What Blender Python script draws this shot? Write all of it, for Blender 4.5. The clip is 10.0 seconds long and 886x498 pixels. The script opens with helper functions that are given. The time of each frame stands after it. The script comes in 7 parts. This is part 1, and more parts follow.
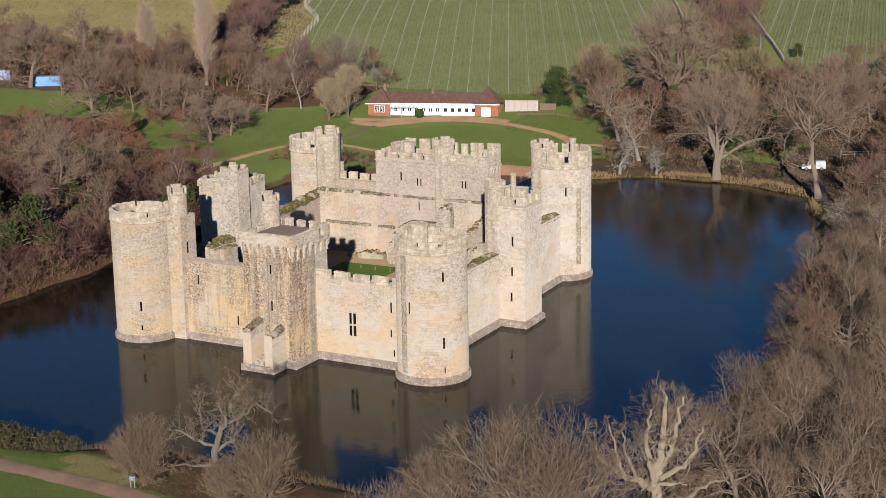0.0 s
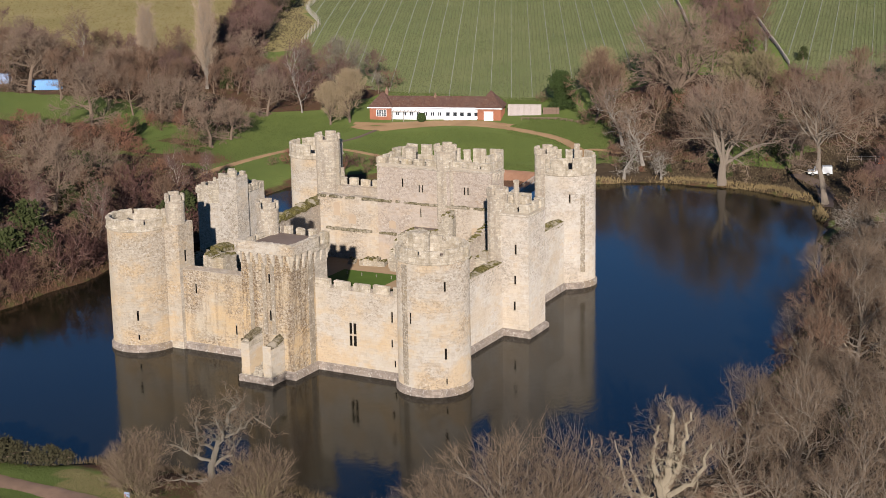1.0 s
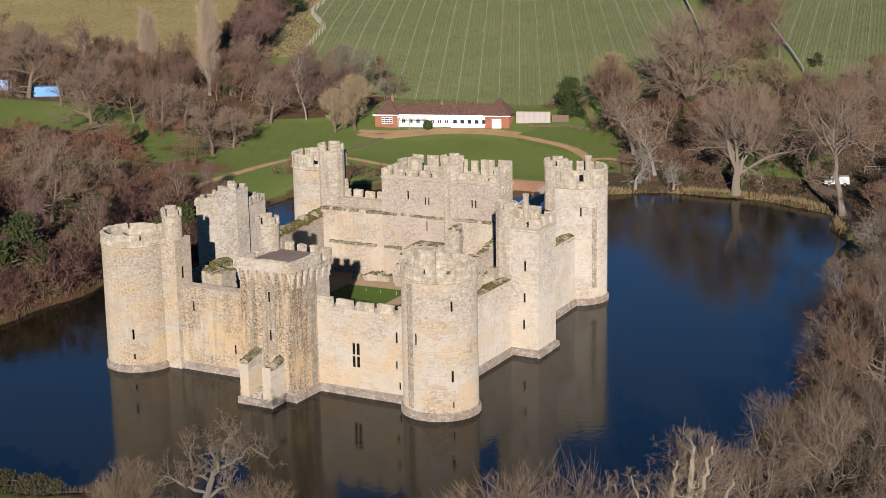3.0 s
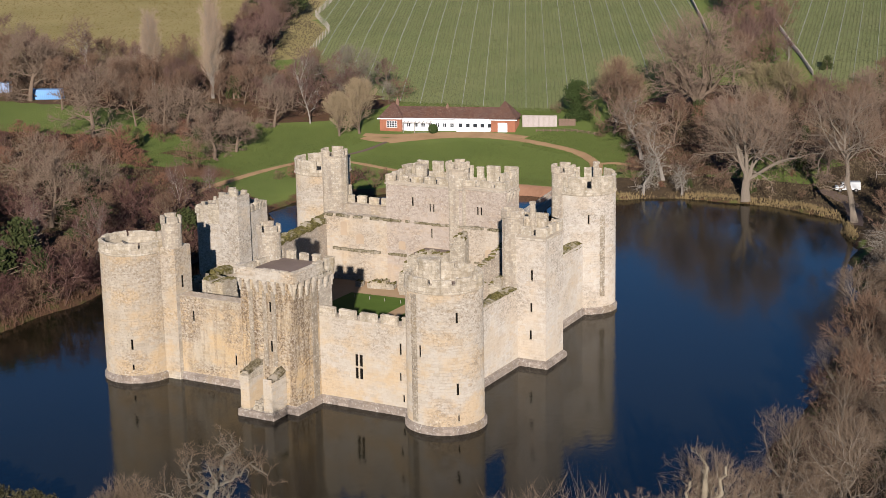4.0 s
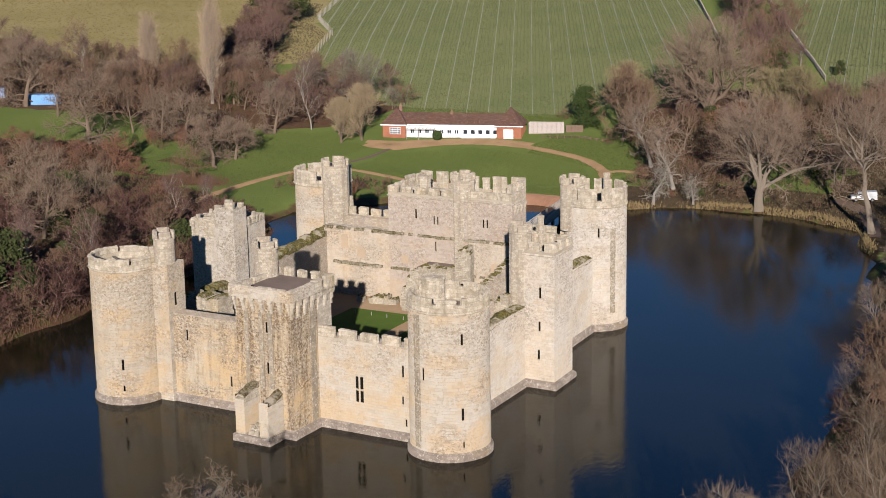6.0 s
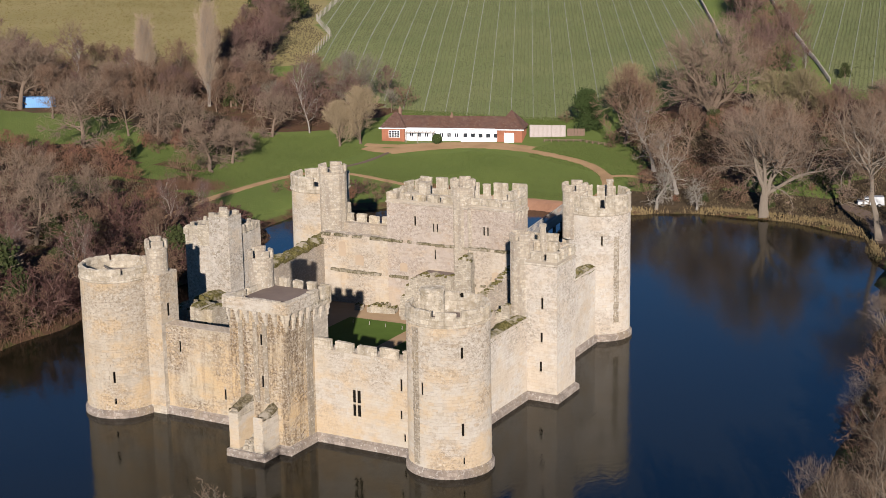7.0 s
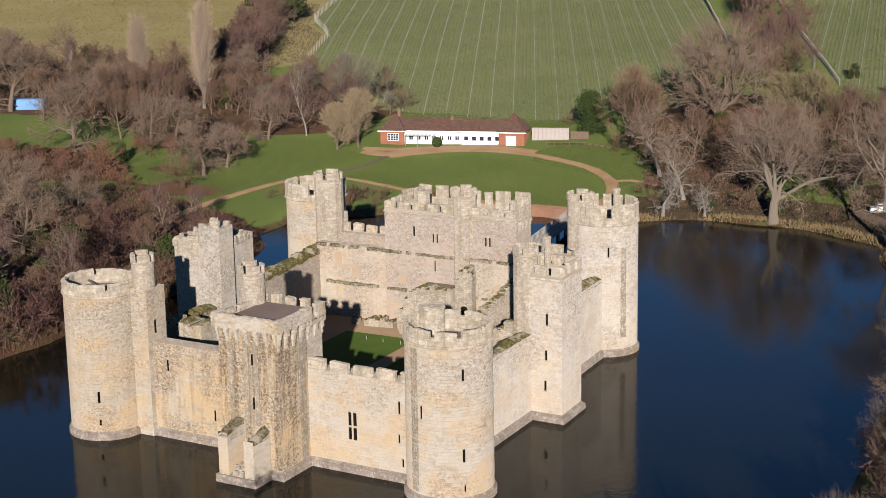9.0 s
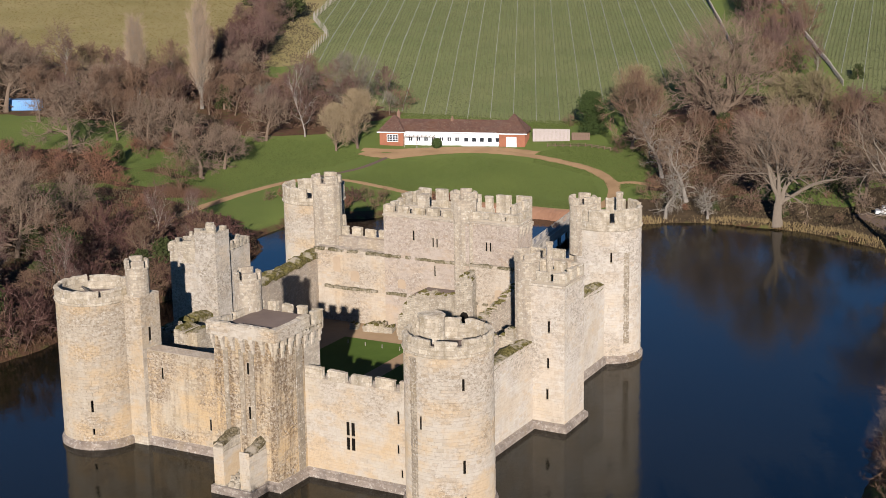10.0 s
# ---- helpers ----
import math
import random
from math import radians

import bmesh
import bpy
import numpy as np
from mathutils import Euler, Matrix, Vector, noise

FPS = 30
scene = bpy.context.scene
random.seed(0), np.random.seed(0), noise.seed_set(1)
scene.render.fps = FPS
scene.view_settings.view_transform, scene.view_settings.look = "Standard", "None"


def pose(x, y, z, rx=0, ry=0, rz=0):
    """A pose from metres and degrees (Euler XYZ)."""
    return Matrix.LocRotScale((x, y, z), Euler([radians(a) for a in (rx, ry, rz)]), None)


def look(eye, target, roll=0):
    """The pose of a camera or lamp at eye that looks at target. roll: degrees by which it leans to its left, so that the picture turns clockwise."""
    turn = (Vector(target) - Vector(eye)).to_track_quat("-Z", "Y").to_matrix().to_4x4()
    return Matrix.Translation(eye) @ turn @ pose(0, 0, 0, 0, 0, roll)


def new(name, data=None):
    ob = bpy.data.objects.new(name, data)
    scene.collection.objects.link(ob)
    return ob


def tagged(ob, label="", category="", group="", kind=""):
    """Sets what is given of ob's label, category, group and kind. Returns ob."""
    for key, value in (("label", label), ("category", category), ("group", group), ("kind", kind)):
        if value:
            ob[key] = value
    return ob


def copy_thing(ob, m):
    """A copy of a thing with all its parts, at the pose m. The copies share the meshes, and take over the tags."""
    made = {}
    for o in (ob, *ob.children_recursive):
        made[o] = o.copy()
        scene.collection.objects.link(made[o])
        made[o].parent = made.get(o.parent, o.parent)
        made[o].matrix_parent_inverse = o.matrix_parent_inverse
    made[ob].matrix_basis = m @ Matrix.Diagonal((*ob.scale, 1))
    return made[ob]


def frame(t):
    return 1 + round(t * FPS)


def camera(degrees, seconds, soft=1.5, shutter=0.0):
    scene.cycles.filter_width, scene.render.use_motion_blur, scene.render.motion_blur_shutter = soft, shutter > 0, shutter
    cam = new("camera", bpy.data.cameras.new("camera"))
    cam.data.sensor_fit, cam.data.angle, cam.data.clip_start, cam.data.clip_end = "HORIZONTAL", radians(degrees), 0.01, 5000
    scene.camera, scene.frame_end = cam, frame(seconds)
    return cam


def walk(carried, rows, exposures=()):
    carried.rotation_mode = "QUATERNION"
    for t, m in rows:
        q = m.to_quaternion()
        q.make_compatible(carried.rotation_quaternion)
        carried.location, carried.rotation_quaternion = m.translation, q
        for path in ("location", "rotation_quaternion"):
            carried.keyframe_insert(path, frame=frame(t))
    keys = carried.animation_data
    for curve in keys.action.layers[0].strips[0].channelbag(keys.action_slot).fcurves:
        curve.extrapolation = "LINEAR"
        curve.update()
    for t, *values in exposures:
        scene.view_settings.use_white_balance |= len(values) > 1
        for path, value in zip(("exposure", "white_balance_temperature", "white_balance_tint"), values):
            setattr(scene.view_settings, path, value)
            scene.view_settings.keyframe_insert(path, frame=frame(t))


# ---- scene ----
cam = camera(31.23, 10.0, 0.9)
# seconds, eye x y z, heading, pitch, roll
ROWS = [
    (0, 96.16, -168.87, 62.73, 28.541, -13.467, -0.993),
    (0.5, 95.30, -167.19, 62.76, 28.586, -13.449, -0.994),
    (1, 94.47, -165.53, 62.76, 28.638, -13.406, -1.012),
    (1.5, 93.60, -163.92, 62.75, 28.665, -13.381, -0.997),
    (2, 92.71, -162.21, 62.74, 28.712, -13.348, -1.021),
    (2.5, 91.73, -160.43, 62.72, 28.795, -13.324, -1.026),
    (4, 88.65, -154.71, 62.75, 29.093, -13.274, -0.985),
    (4.5, 87.62, -152.88, 62.71, 29.182, -13.261, -0.984),
    (5, 86.64, -151.04, 62.68, 29.256, -13.238, -0.978),
    (5.5, 85.59, -149.18, 62.62, 29.250, -13.227, -0.977),
    (7, 82.02, -142.73, 62.59, 29.241, -13.227, -0.956),
    (7.5, 80.91, -140.63, 62.58, 29.251, -13.262, -0.967),
    (8, 79.79, -138.60, 62.58, 29.261, -13.291, -0.970),
    (8.5, 78.77, -136.79, 62.56, 29.259, -13.320, -0.985),
    (9, 77.84, -135.06, 62.52, 29.263, -13.331, -0.977),
    (9.5, 76.98, -133.51, 62.50, 29.266, -13.348, -0.966),
    (10, 76.08, -131.99, 62.56, 29.249, -13.393, -0.968),
]


def gaze(x, y, z, yaw, pitch, roll):
    a, b = radians(yaw), radians(pitch)
    return look((x, y, z), (x - math.sin(a) * math.cos(b), y + math.cos(a) * math.cos(b), z + math.sin(b)), roll)


walk(cam, [(r[0], gaze(*r[1:])) for r in ROWS])

# ---- light ----
SUN_AZ, SUN_EL = radians(152.0), radians(15.6)
world = bpy.data.worlds.new("world")
scene.world = world
world.use_nodes = True
wn = world.node_tree.nodes
sky = wn.new("ShaderNodeTexSky")
sky.sky_type = "NISHITA"
sky.sun_disc = False
sky.sun_elevation, sky.sun_rotation = SUN_EL, SUN_AZ
sky.air_density, sky.dust_density, sky.ozone_density = 1.0, 0.0, 8.0
world.node_tree.links.new(sky.outputs[0], wn["Background"].inputs[0])
wn["Background"].inputs[1].default_value = 0.06
sun_data = bpy.data.lights.new("sun", "SUN")
sun_data.energy, sun_data.angle, sun_data.color = 5.15, radians(0.55), (1.0, 0.935, 0.905)
sun = new("sun", sun_data)
sun_way = Vector((math.sin(SUN_AZ) * math.cos(SUN_EL), math.cos(SUN_AZ) * math.cos(SUN_EL), math.sin(SUN_EL)))
sun.matrix_world = look(tuple(sun_way * 300), (0, 0, 0))
scene.view_settings.exposure = 0.6


# ---- materials ----
class Mat:
    """A node material under construction."""

    def __init__(self, name, rough=0.85, spec=0.3):
        self.m = bpy.data.materials.new(name)
        self.m.use_nodes = True
        self.t = self.m.node_tree
        self.b = self.t.nodes["Principled BSDF"]
        self.b.inputs["Roughness"].default_value = rough
        self.b.inputs["Diffuse Roughness"].default_value = 0.5 if rough > 0.6 else 0.0
        self.b.inputs["Specular IOR Level"].default_value = spec
        self.coord = self.t.nodes.new("ShaderNodeTexCoord").outputs["Object"]

    def node(self, kind, **sockets):
        n = self.t.nodes.new(kind)
        for k, v in sockets.items():
            self.put(n, k.replace("_", " "), v)
        return n

    def put(self, n, key, v):
        sock = n.inputs[int(key)] if key.isdigit() else n.inputs[key]
        if isinstance(v, bpy.types.NodeSocket):
            self.t.links.new(v, sock)
        else:
            sock.default_value = v

    def noise(self, scale, detail=4.0, rough=0.6, vec=None, out="Fac"):
        n = self.node("ShaderNodeTexNoise", Vector=vec or self.coord, Scale=scale, Detail=detail, Roughness=rough)
        return n.outputs[out]

    def ramp(self, fac, stops):
        n = self.node("ShaderNodeValToRGB", Fac=fac)
        el = n.color_ramp.elements
        el[0].position, el[0].color = stops[0][0], (*stops[0][1], 1)
        el[1].position, el[1].color = stops[-1][0], (*stops[-1][1], 1)
        for p, c in stops[1:-1]:
            e = el.new(p)
            e.color = (*c, 1)
        return n.outputs[0]

    def mix(self, fac, a, b, mode="MIX"):
        n = self.t.nodes.new("ShaderNodeMix")
        n.data_type, n.blend_type = "RGBA", mode
        for sock, v in ((n.inputs[0], fac), (n.inputs[6], a), (n.inputs[7], b)):
            if isinstance(v, bpy.types.NodeSocket):
                self.t.links.new(v, sock)
            else:
                sock.default_value = v if isinstance(v, (int, float)) else (*v, 1)
        return n.outputs[2]

    def maths(self, op, a, b=0.0):
        n = self.t.nodes.new("ShaderNodeMath")
        n.operation = op
        for sock, v in zip(n.inputs, (a, b)):
            if isinstance(v, bpy.types.NodeSocket):
                self.t.links.new(v, sock)
            else:
                sock.default_value = v
        return n.outputs[0]

    def steps(self, v, lo, hi):
        n = self.t.nodes.new("ShaderNodeMapRange")
        n.inputs[1].default_value, n.inputs[2].default_value = lo, hi
        self.t.links.new(v, n.inputs[0])
        return n.outputs[0]

    def scaled(self, s, vec=None):
        n = self.node("ShaderNodeMapping", Vector=vec or self.coord, Scale=s)
        return n.outputs[0]

    def bump(self, height, strength=0.4, dist=0.05):
        n = self.node("ShaderNodeBump", Height=height, Strength=strength, Distance=dist)
        self.put(self.b, "Normal", n.outputs[0])

    def done(self, colour):
        self.put(self.b, "Base Color", colour)
        return self.m


def stone_mat(name, radius=0.0, pale=(0.462, 0.408, 0.333), mid=(0.374, 0.32, 0.252), dark=(0.19, 0.156, 0.122), stain=0.5, course=0.32):
    """Weathered coursed sandstone; radius > 0 wraps the courses round a drum."""
    k = Mat(name, 0.92, 0.15)
    pale, mid = [tuple(0.85 * v for v in c) for c in (pale, mid)]
    sep = k.node("ShaderNodeSeparateXYZ", Vector=k.coord)
    x, y, z = sep.outputs
    if radius:
        u = k.maths("MULTIPLY", k.maths("ARCTAN2", y, x), radius)
    else:
        u = k.maths("ADD", x, y)
    wob = k.maths("MULTIPLY", k.noise(0.7, 2.0), 0.25)
    vec = k.node("ShaderNodeCombineXYZ", X=k.maths("ADD", u, wob), Y=k.maths("ADD", z, k.maths("MULTIPLY", wob, 0.5))).outputs[0]
    br = k.node("ShaderNodeTexBrick", Vector=vec, Color1=(0.25, 0.25, 0.25, 1), Color2=(0.8, 0.8, 0.8, 1), Mortar=(0.42, 0.42, 0.42, 1),
                Scale=1.0, Mortar_Size=0.018, Mortar_Smooth=0.35, Bias=0.0, Brick_Width=course * 1.9, Row_Height=course)
    tone = br.outputs["Color"]
    joint = br.outputs["Fac"]
    patch = k.noise(0.16, 5.0, 0.65)
    fine = k.noise(2.2, 6.0, 0.7)
    base = k.ramp(patch, [(0.30, mid), (0.52, pale), (0.72, (pale[0] * 0.97, pale[1] * 0.90, pale[2] * 0.82))])
    base = k.mix(1.0, base, k.ramp(tone, [(0.2, (0.72, 0.70, 0.67)), (0.8, (1.12, 1.11, 1.08))]), "MULTIPLY")
    base = k.mix(k.maths("MULTIPLY", joint, 0.5), base, k.mix(0.55, base, (0.068, 0.054, 0.041)))
    streak = k.noise(1.0, 5.0, 0.62, k.scaled((0.9, 0.9, 0.10)))
    wear = k.maths("MULTIPLY", k.steps(streak, 0.50, 0.74), stain)
    base = k.mix(wear, base, dark)
    blot = k.maths("MULTIPLY", k.steps(k.noise(0.45, 6.0, 0.75), 0.54, 0.72), stain * 0.9)
    base = k.mix(blot, base, (dark[0] * 1.1, dark[1] * 1.02, dark[2] * 0.92))
    pit = k.maths("MULTIPLY", k.steps(k.noise(5.5, 5.0, 0.75), 0.56, 0.75), 0.5 * stain)
    base = k.mix(pit, base, (0.136, 0.109, 0.078))
    crumb = k.maths("MULTIPLY", k.steps(k.noise(1.9, 6.0, 0.8), 0.52, 0.62), 0.6 * stain)
    base = k.mix(crumb, base, (dark[0] * 1.1, dark[1] * 1.1, dark[2] * 1.1))
    ochre = k.maths("MULTIPLY", k.steps(k.noise(0.3, 3.0, 0.5, k.scaled((1, 1, 0.5))), 0.58, 0.75), 0.45)
    base = k.mix(ochre, base, (mid[0] * 1.1, mid[1] * 0.95, mid[2] * 0.6))
    mott = k.maths("MULTIPLY", k.steps(k.noise(1.2, 7.0, 0.78), 0.46, 0.60), 0.5 * stain)
    base = k.mix(mott, base, (dark[0] * 1.35, dark[1] * 1.3, dark[2] * 1.2))
    lichen = k.maths("MULTIPLY", k.steps(k.noise(3.1, 6.0, 0.75), 0.555, 0.62), 0.65 * stain)
    base = k.mix(lichen, base, (0.49, 0.456, 0.394))
    h = k.maths("ADD", k.maths("MULTIPLY", joint, -0.7), k.maths("ADD", k.maths("MULTIPLY", fine, 1.2), k.maths("MULTIPLY", tone, 0.5)))
    k.bump(h, 0.6, 0.09)
    return k.done(base)


STONE = stone_mat("stone")
STONE_ROUGH = stone_mat("stone_rough", 0, (0.435, 0.381, 0.299), (0.34, 0.292, 0.224), (0.163, 0.136, 0.102), 0.85, 0.26)
STONE_TURRET = stone_mat("stone_turret", 1.7, (0.45, 0.39, 0.305), (0.36, 0.305, 0.235), stain=0.95)
STONE_INNER = stone_mat("stone_inner", 0, (0.422, 0.36, 0.286), (0.34, 0.286, 0.224), (0.204, 0.163, 0.129), 0.6, 0.24)


def ashlar_mat(name, pale=(0.49, 0.433, 0.354), mid=(0.465, 0.397, 0.304), dark=(0.17, 0.129, 0.088), stain=0.62, grey=(0.32, 0.265, 0.201), streaks=0.0, ochre=0.6, bias=0.0):
    """Separate sandstone blocks, each with its own tone, under shared weather stains."""
    k = Mat(name, 0.93, 0.12)
    pale, mid, grey = [tuple(0.77 * v for v in c) for c in (pale, mid, grey)]
    isle = k.node("ShaderNodeNewGeometry").outputs["Random Per Island"]
    own = k.node("ShaderNodeObjectInfo").outputs["Random"]
    tone = k.maths("FRACT", k.maths("ADD", isle, own))
    patch = k.noise(0.16, 4.0, 0.6)
    base = k.ramp(patch, [(0.34, mid), (0.5, pale), (0.68, (pale[0] * 1.02, pale[1] * 0.985, pale[2] * 0.95))])
    base = k.mix(1.0, base, k.ramp(tone, [(0.0, (0.86, 0.84, 0.81)), (0.12, (0.96, 0.95, 0.94)), (0.55, (1.0, 1.0, 1.0)), (0.9, (1.03, 1.03, 1.02)), (1.0, (1.02, 0.94, 0.84))]), "MULTIPLY")
    height = k.node("ShaderNodeSeparateXYZ", Vector=k.coord).outputs[2]
    wash = k.maths("ADD", k.noise(0.2, 5.0, 0.62, k.scaled((1, 1, 1.5))), k.maths("MULTIPLY", k.steps(height, 12.0, 1.0), 0.07))
    base = k.mix(k.maths("MULTIPLY", k.steps(wash, 0.49, 0.62), ochre), base, (0.408, 0.286, 0.153))
    high = k.maths("MULTIPLY", k.steps(height, 3.0, 15.0), 0.13)
    area = k.maths("ADD", k.noise(0.15, 5.0, 0.6), high)
    where = k.steps(area, 0.50 - bias, 0.66 - bias)
    row = k.noise(1.0, 5.0, 0.66, k.scaled((0.8, 0.8, 2.6)))
    base = k.mix(k.maths("MULTIPLY", k.maths("MULTIPLY", k.steps(row, 0.42, 0.58), where), stain * 0.75), base, grey)
    grain = k.noise(2.6, 6.0, 0.74, k.scaled((1, 1, 1.35)))
    base = k.mix(k.maths("MULTIPLY", k.maths("MULTIPLY", k.steps(grain, 0.50, 0.57), k.maths("ADD", where, 0.12)), stain * 0.95), base, dark)
    own_grime = k.maths("MULTIPLY", k.steps(tone, 0.72, 0.95), k.steps(area, 0.44, 0.60))
    base = k.mix(k.maths("MULTIPLY", own_grime, stain * 0.45), base, (grey[0] * 0.86, grey[1] * 0.82, grey[2] * 0.76))
    if streaks:
        run = k.noise(1.0, 5.0, 0.62, k.scaled((1.1, 1.1, 0.10)))
        fray = k.steps(k.noise(3.4, 5.0, 0.75), 0.36, 0.62)
        base = k.mix(k.maths("MULTIPLY", k.maths("MULTIPLY", k.steps(run, 0.46, 0.56), fray), streaks), base, dark)
    crack = k.steps(k.noise(1.0, 4.0, 0.6, k.scaled((1.6, 1.6, 6.0))), 0.60, 0.66)
    base = k.mix(k.maths("MULTIPLY", k.maths("MULTIPLY", crack, k.maths("ADD", where, 0.25)), 0.6), base, dark)
    speck = k.noise(6.5, 4.0, 0.7)
    base = k.mix(k.maths("MULTIPLY", k.steps(speck, 0.58, 0.70), 0.22), base, (dark[0] * 1.2, dark[1] * 1.2, dark[2] * 1.2))
    lichen = k.noise(3.7, 5.0, 0.75)
    base = k.mix(k.maths("MULTIPLY", k.maths("MULTIPLY", k.steps(lichen, 0.54, 0.61), k.maths("ADD", where, 0.25)), 0.42), base, (0.455, 0.42, 0.36))
    k.bump(k.maths("ADD", k.maths("ADD", speck, grain), k.noise(1.4, 3.0, 0.6)), 0.5, 0.06)
    return k.done(base)


STONE_ASHLAR = ashlar_mat("stone_blocks")
STONE_ASHLAR_TAN = ashlar_mat("tan_stone_blocks", (0.445, 0.382, 0.295), (0.415, 0.34, 0.245), (0.165, 0.125, 0.085), 0.62, (0.32, 0.26, 0.19), 0.2, 0.7, 0.02)
# pale stone, brightened further to paint in sunlight on the east side
STONE_ASHLAR_PALE_LIT = ashlar_mat("pale_lit_stone_blocks", (0.565, 0.507, 0.43), (0.525, 0.458, 0.37), (0.205, 0.17, 0.13), 0.7, (0.40, 0.348, 0.285), 0.15, 0.25)
STONE_ASHLAR_STAINED = ashlar_mat("stained_stone_blocks", (0.469, 0.398, 0.296), (0.428, 0.34, 0.224), (0.126, 0.088, 0.058), 1.0, (0.272, 0.214, 0.15), 0.5, 0.7, 0.05)
STONE_ASHLAR_STREAKED = ashlar_mat("streaked_stone_blocks", (0.465, 0.385, 0.275), (0.41, 0.305, 0.18), (0.10, 0.066, 0.04), 0.8, (0.29, 0.22, 0.145), 1.0, 0.9, 0.03)
STONE_TOP = stone_mat("weathered_parapet_stone", 0, (0.495, 0.435, 0.35), (0.395, 0.335, 0.25), (0.156, 0.126, 0.082), 0.85, 0.5)
STONE_ASHLAR_GREY = ashlar_mat("grey_stone_blocks", (0.476, 0.428, 0.36), (0.415, 0.367, 0.306), (0.177, 0.146, 0.109), 0.9, (0.326, 0.282, 0.228), 0.25, 0.3)
STONE_ASHLAR_PINK = ashlar_mat("warm_stone_blocks", (0.449, 0.377, 0.309), (0.408, 0.33, 0.265), (0.204, 0.16, 0.122), 0.7, (0.326, 0.262, 0.211), 0.15, 0.35)
STONE_ASHLAR_COURT = ashlar_mat("court_stone_blocks", (0.50, 0.43, 0.34), (0.465, 0.385, 0.29), (0.20, 0.155, 0.11), 0.8, (0.36, 0.30, 0.235), 0.3, 0.4, 0.03)
STONE_STREAK = stone_mat("stone_streaked", 0, (0.354, 0.299, 0.224), (0.258, 0.211, 0.156), (0.116, 0.095, 0.075), 0.95, 0.34)
PLINTH = stone_mat("stone_plinth", 0, (0.313, 0.262, 0.218), (0.245, 0.204, 0.17), (0.116, 0.095, 0.082), 0.8, 0.4)


def plain_mat(name, a, b, scale=3.0, rough=0.85, bump=0.2, spec=0.25, metal=0.0):
    k = Mat(name, rough, spec)
    k.b.inputs["Metallic"].default_value = metal
    n = k.noise(scale, 6.0, 0.65)
    big = k.noise(scale * 0.13, 3.0, 0.5)
    col = k.mix(n, a, b)
    col = k.mix(k.maths("MULTIPLY", k.steps(big, 0.45, 0.7), 0.45), col, tuple(0.7 * v for v in a))
    if bump:
        k.bump(n, bump, 0.05)
    return k.done(col)


MORTAR = plain_mat("lime_mortar", (0.274, 0.228, 0.170), (0.349, 0.295, 0.224), 1.5, 0.95, 0.3, 0.1)
COURT_SAND = plain_mat("courtyard_sand", (0.213, 0.140, 0.079), (0.281, 0.197, 0.119), 1.0, 0.95, 0.3, 0.1)
STONE_BLOCKED = plain_mat("stone_infill", (0.316, 0.237, 0.158), (0.373, 0.288, 0.203), 2.0, 0.95, 0.4, 0.1)
# near-black base colour paints the shade inside slits and doorways
VOID = plain_mat("shadowed_opening", (0.008, 0.007, 0.005), (0.02, 0.017, 0.014), 2.0, 0.95, 0.0, 0.0)
LEAD = plain_mat("lead_roof", (0.099, 0.071, 0.056), (0.152, 0.114, 0.091), 1.2, 0.75)


def moss_mat(name, dark, olive, pale):
    """Cushions of moss with dry and bare-stone patches."""
    k = Mat(name, 0.95, 0.1)
    n, big = k.noise(3.2, 6.0, 0.7), k.noise(0.7, 4.0, 0.6)
    col = k.ramp(n, [(0.34, dark), (0.5, olive), (0.66, pale)])
    col = k.mix(k.maths("MULTIPLY", k.steps(big, 0.5, 0.62), 0.75), col, (0.30, 0.255, 0.195))
    k.bump(k.maths("ADD", n, k.noise(9.0, 3.0, 0.6)), 0.9, 0.08)
    return k.done(col)


# moss colour kept dark so it also carries the shade under the ledge
LEDGE = moss_mat("mossy_shaded_ledge_stone", (0.05, 0.042, 0.022), (0.13, 0.108, 0.06), (0.28, 0.235, 0.17))
MOSS_DARK = moss_mat("dark_moss", (0.036, 0.028, 0.014), (0.096, 0.076, 0.040), (0.200, 0.164, 0.112))
MOSS = moss_mat("moss", (0.024, 0.024, 0.007), (0.092, 0.076, 0.024), (0.168, 0.140, 0.060))


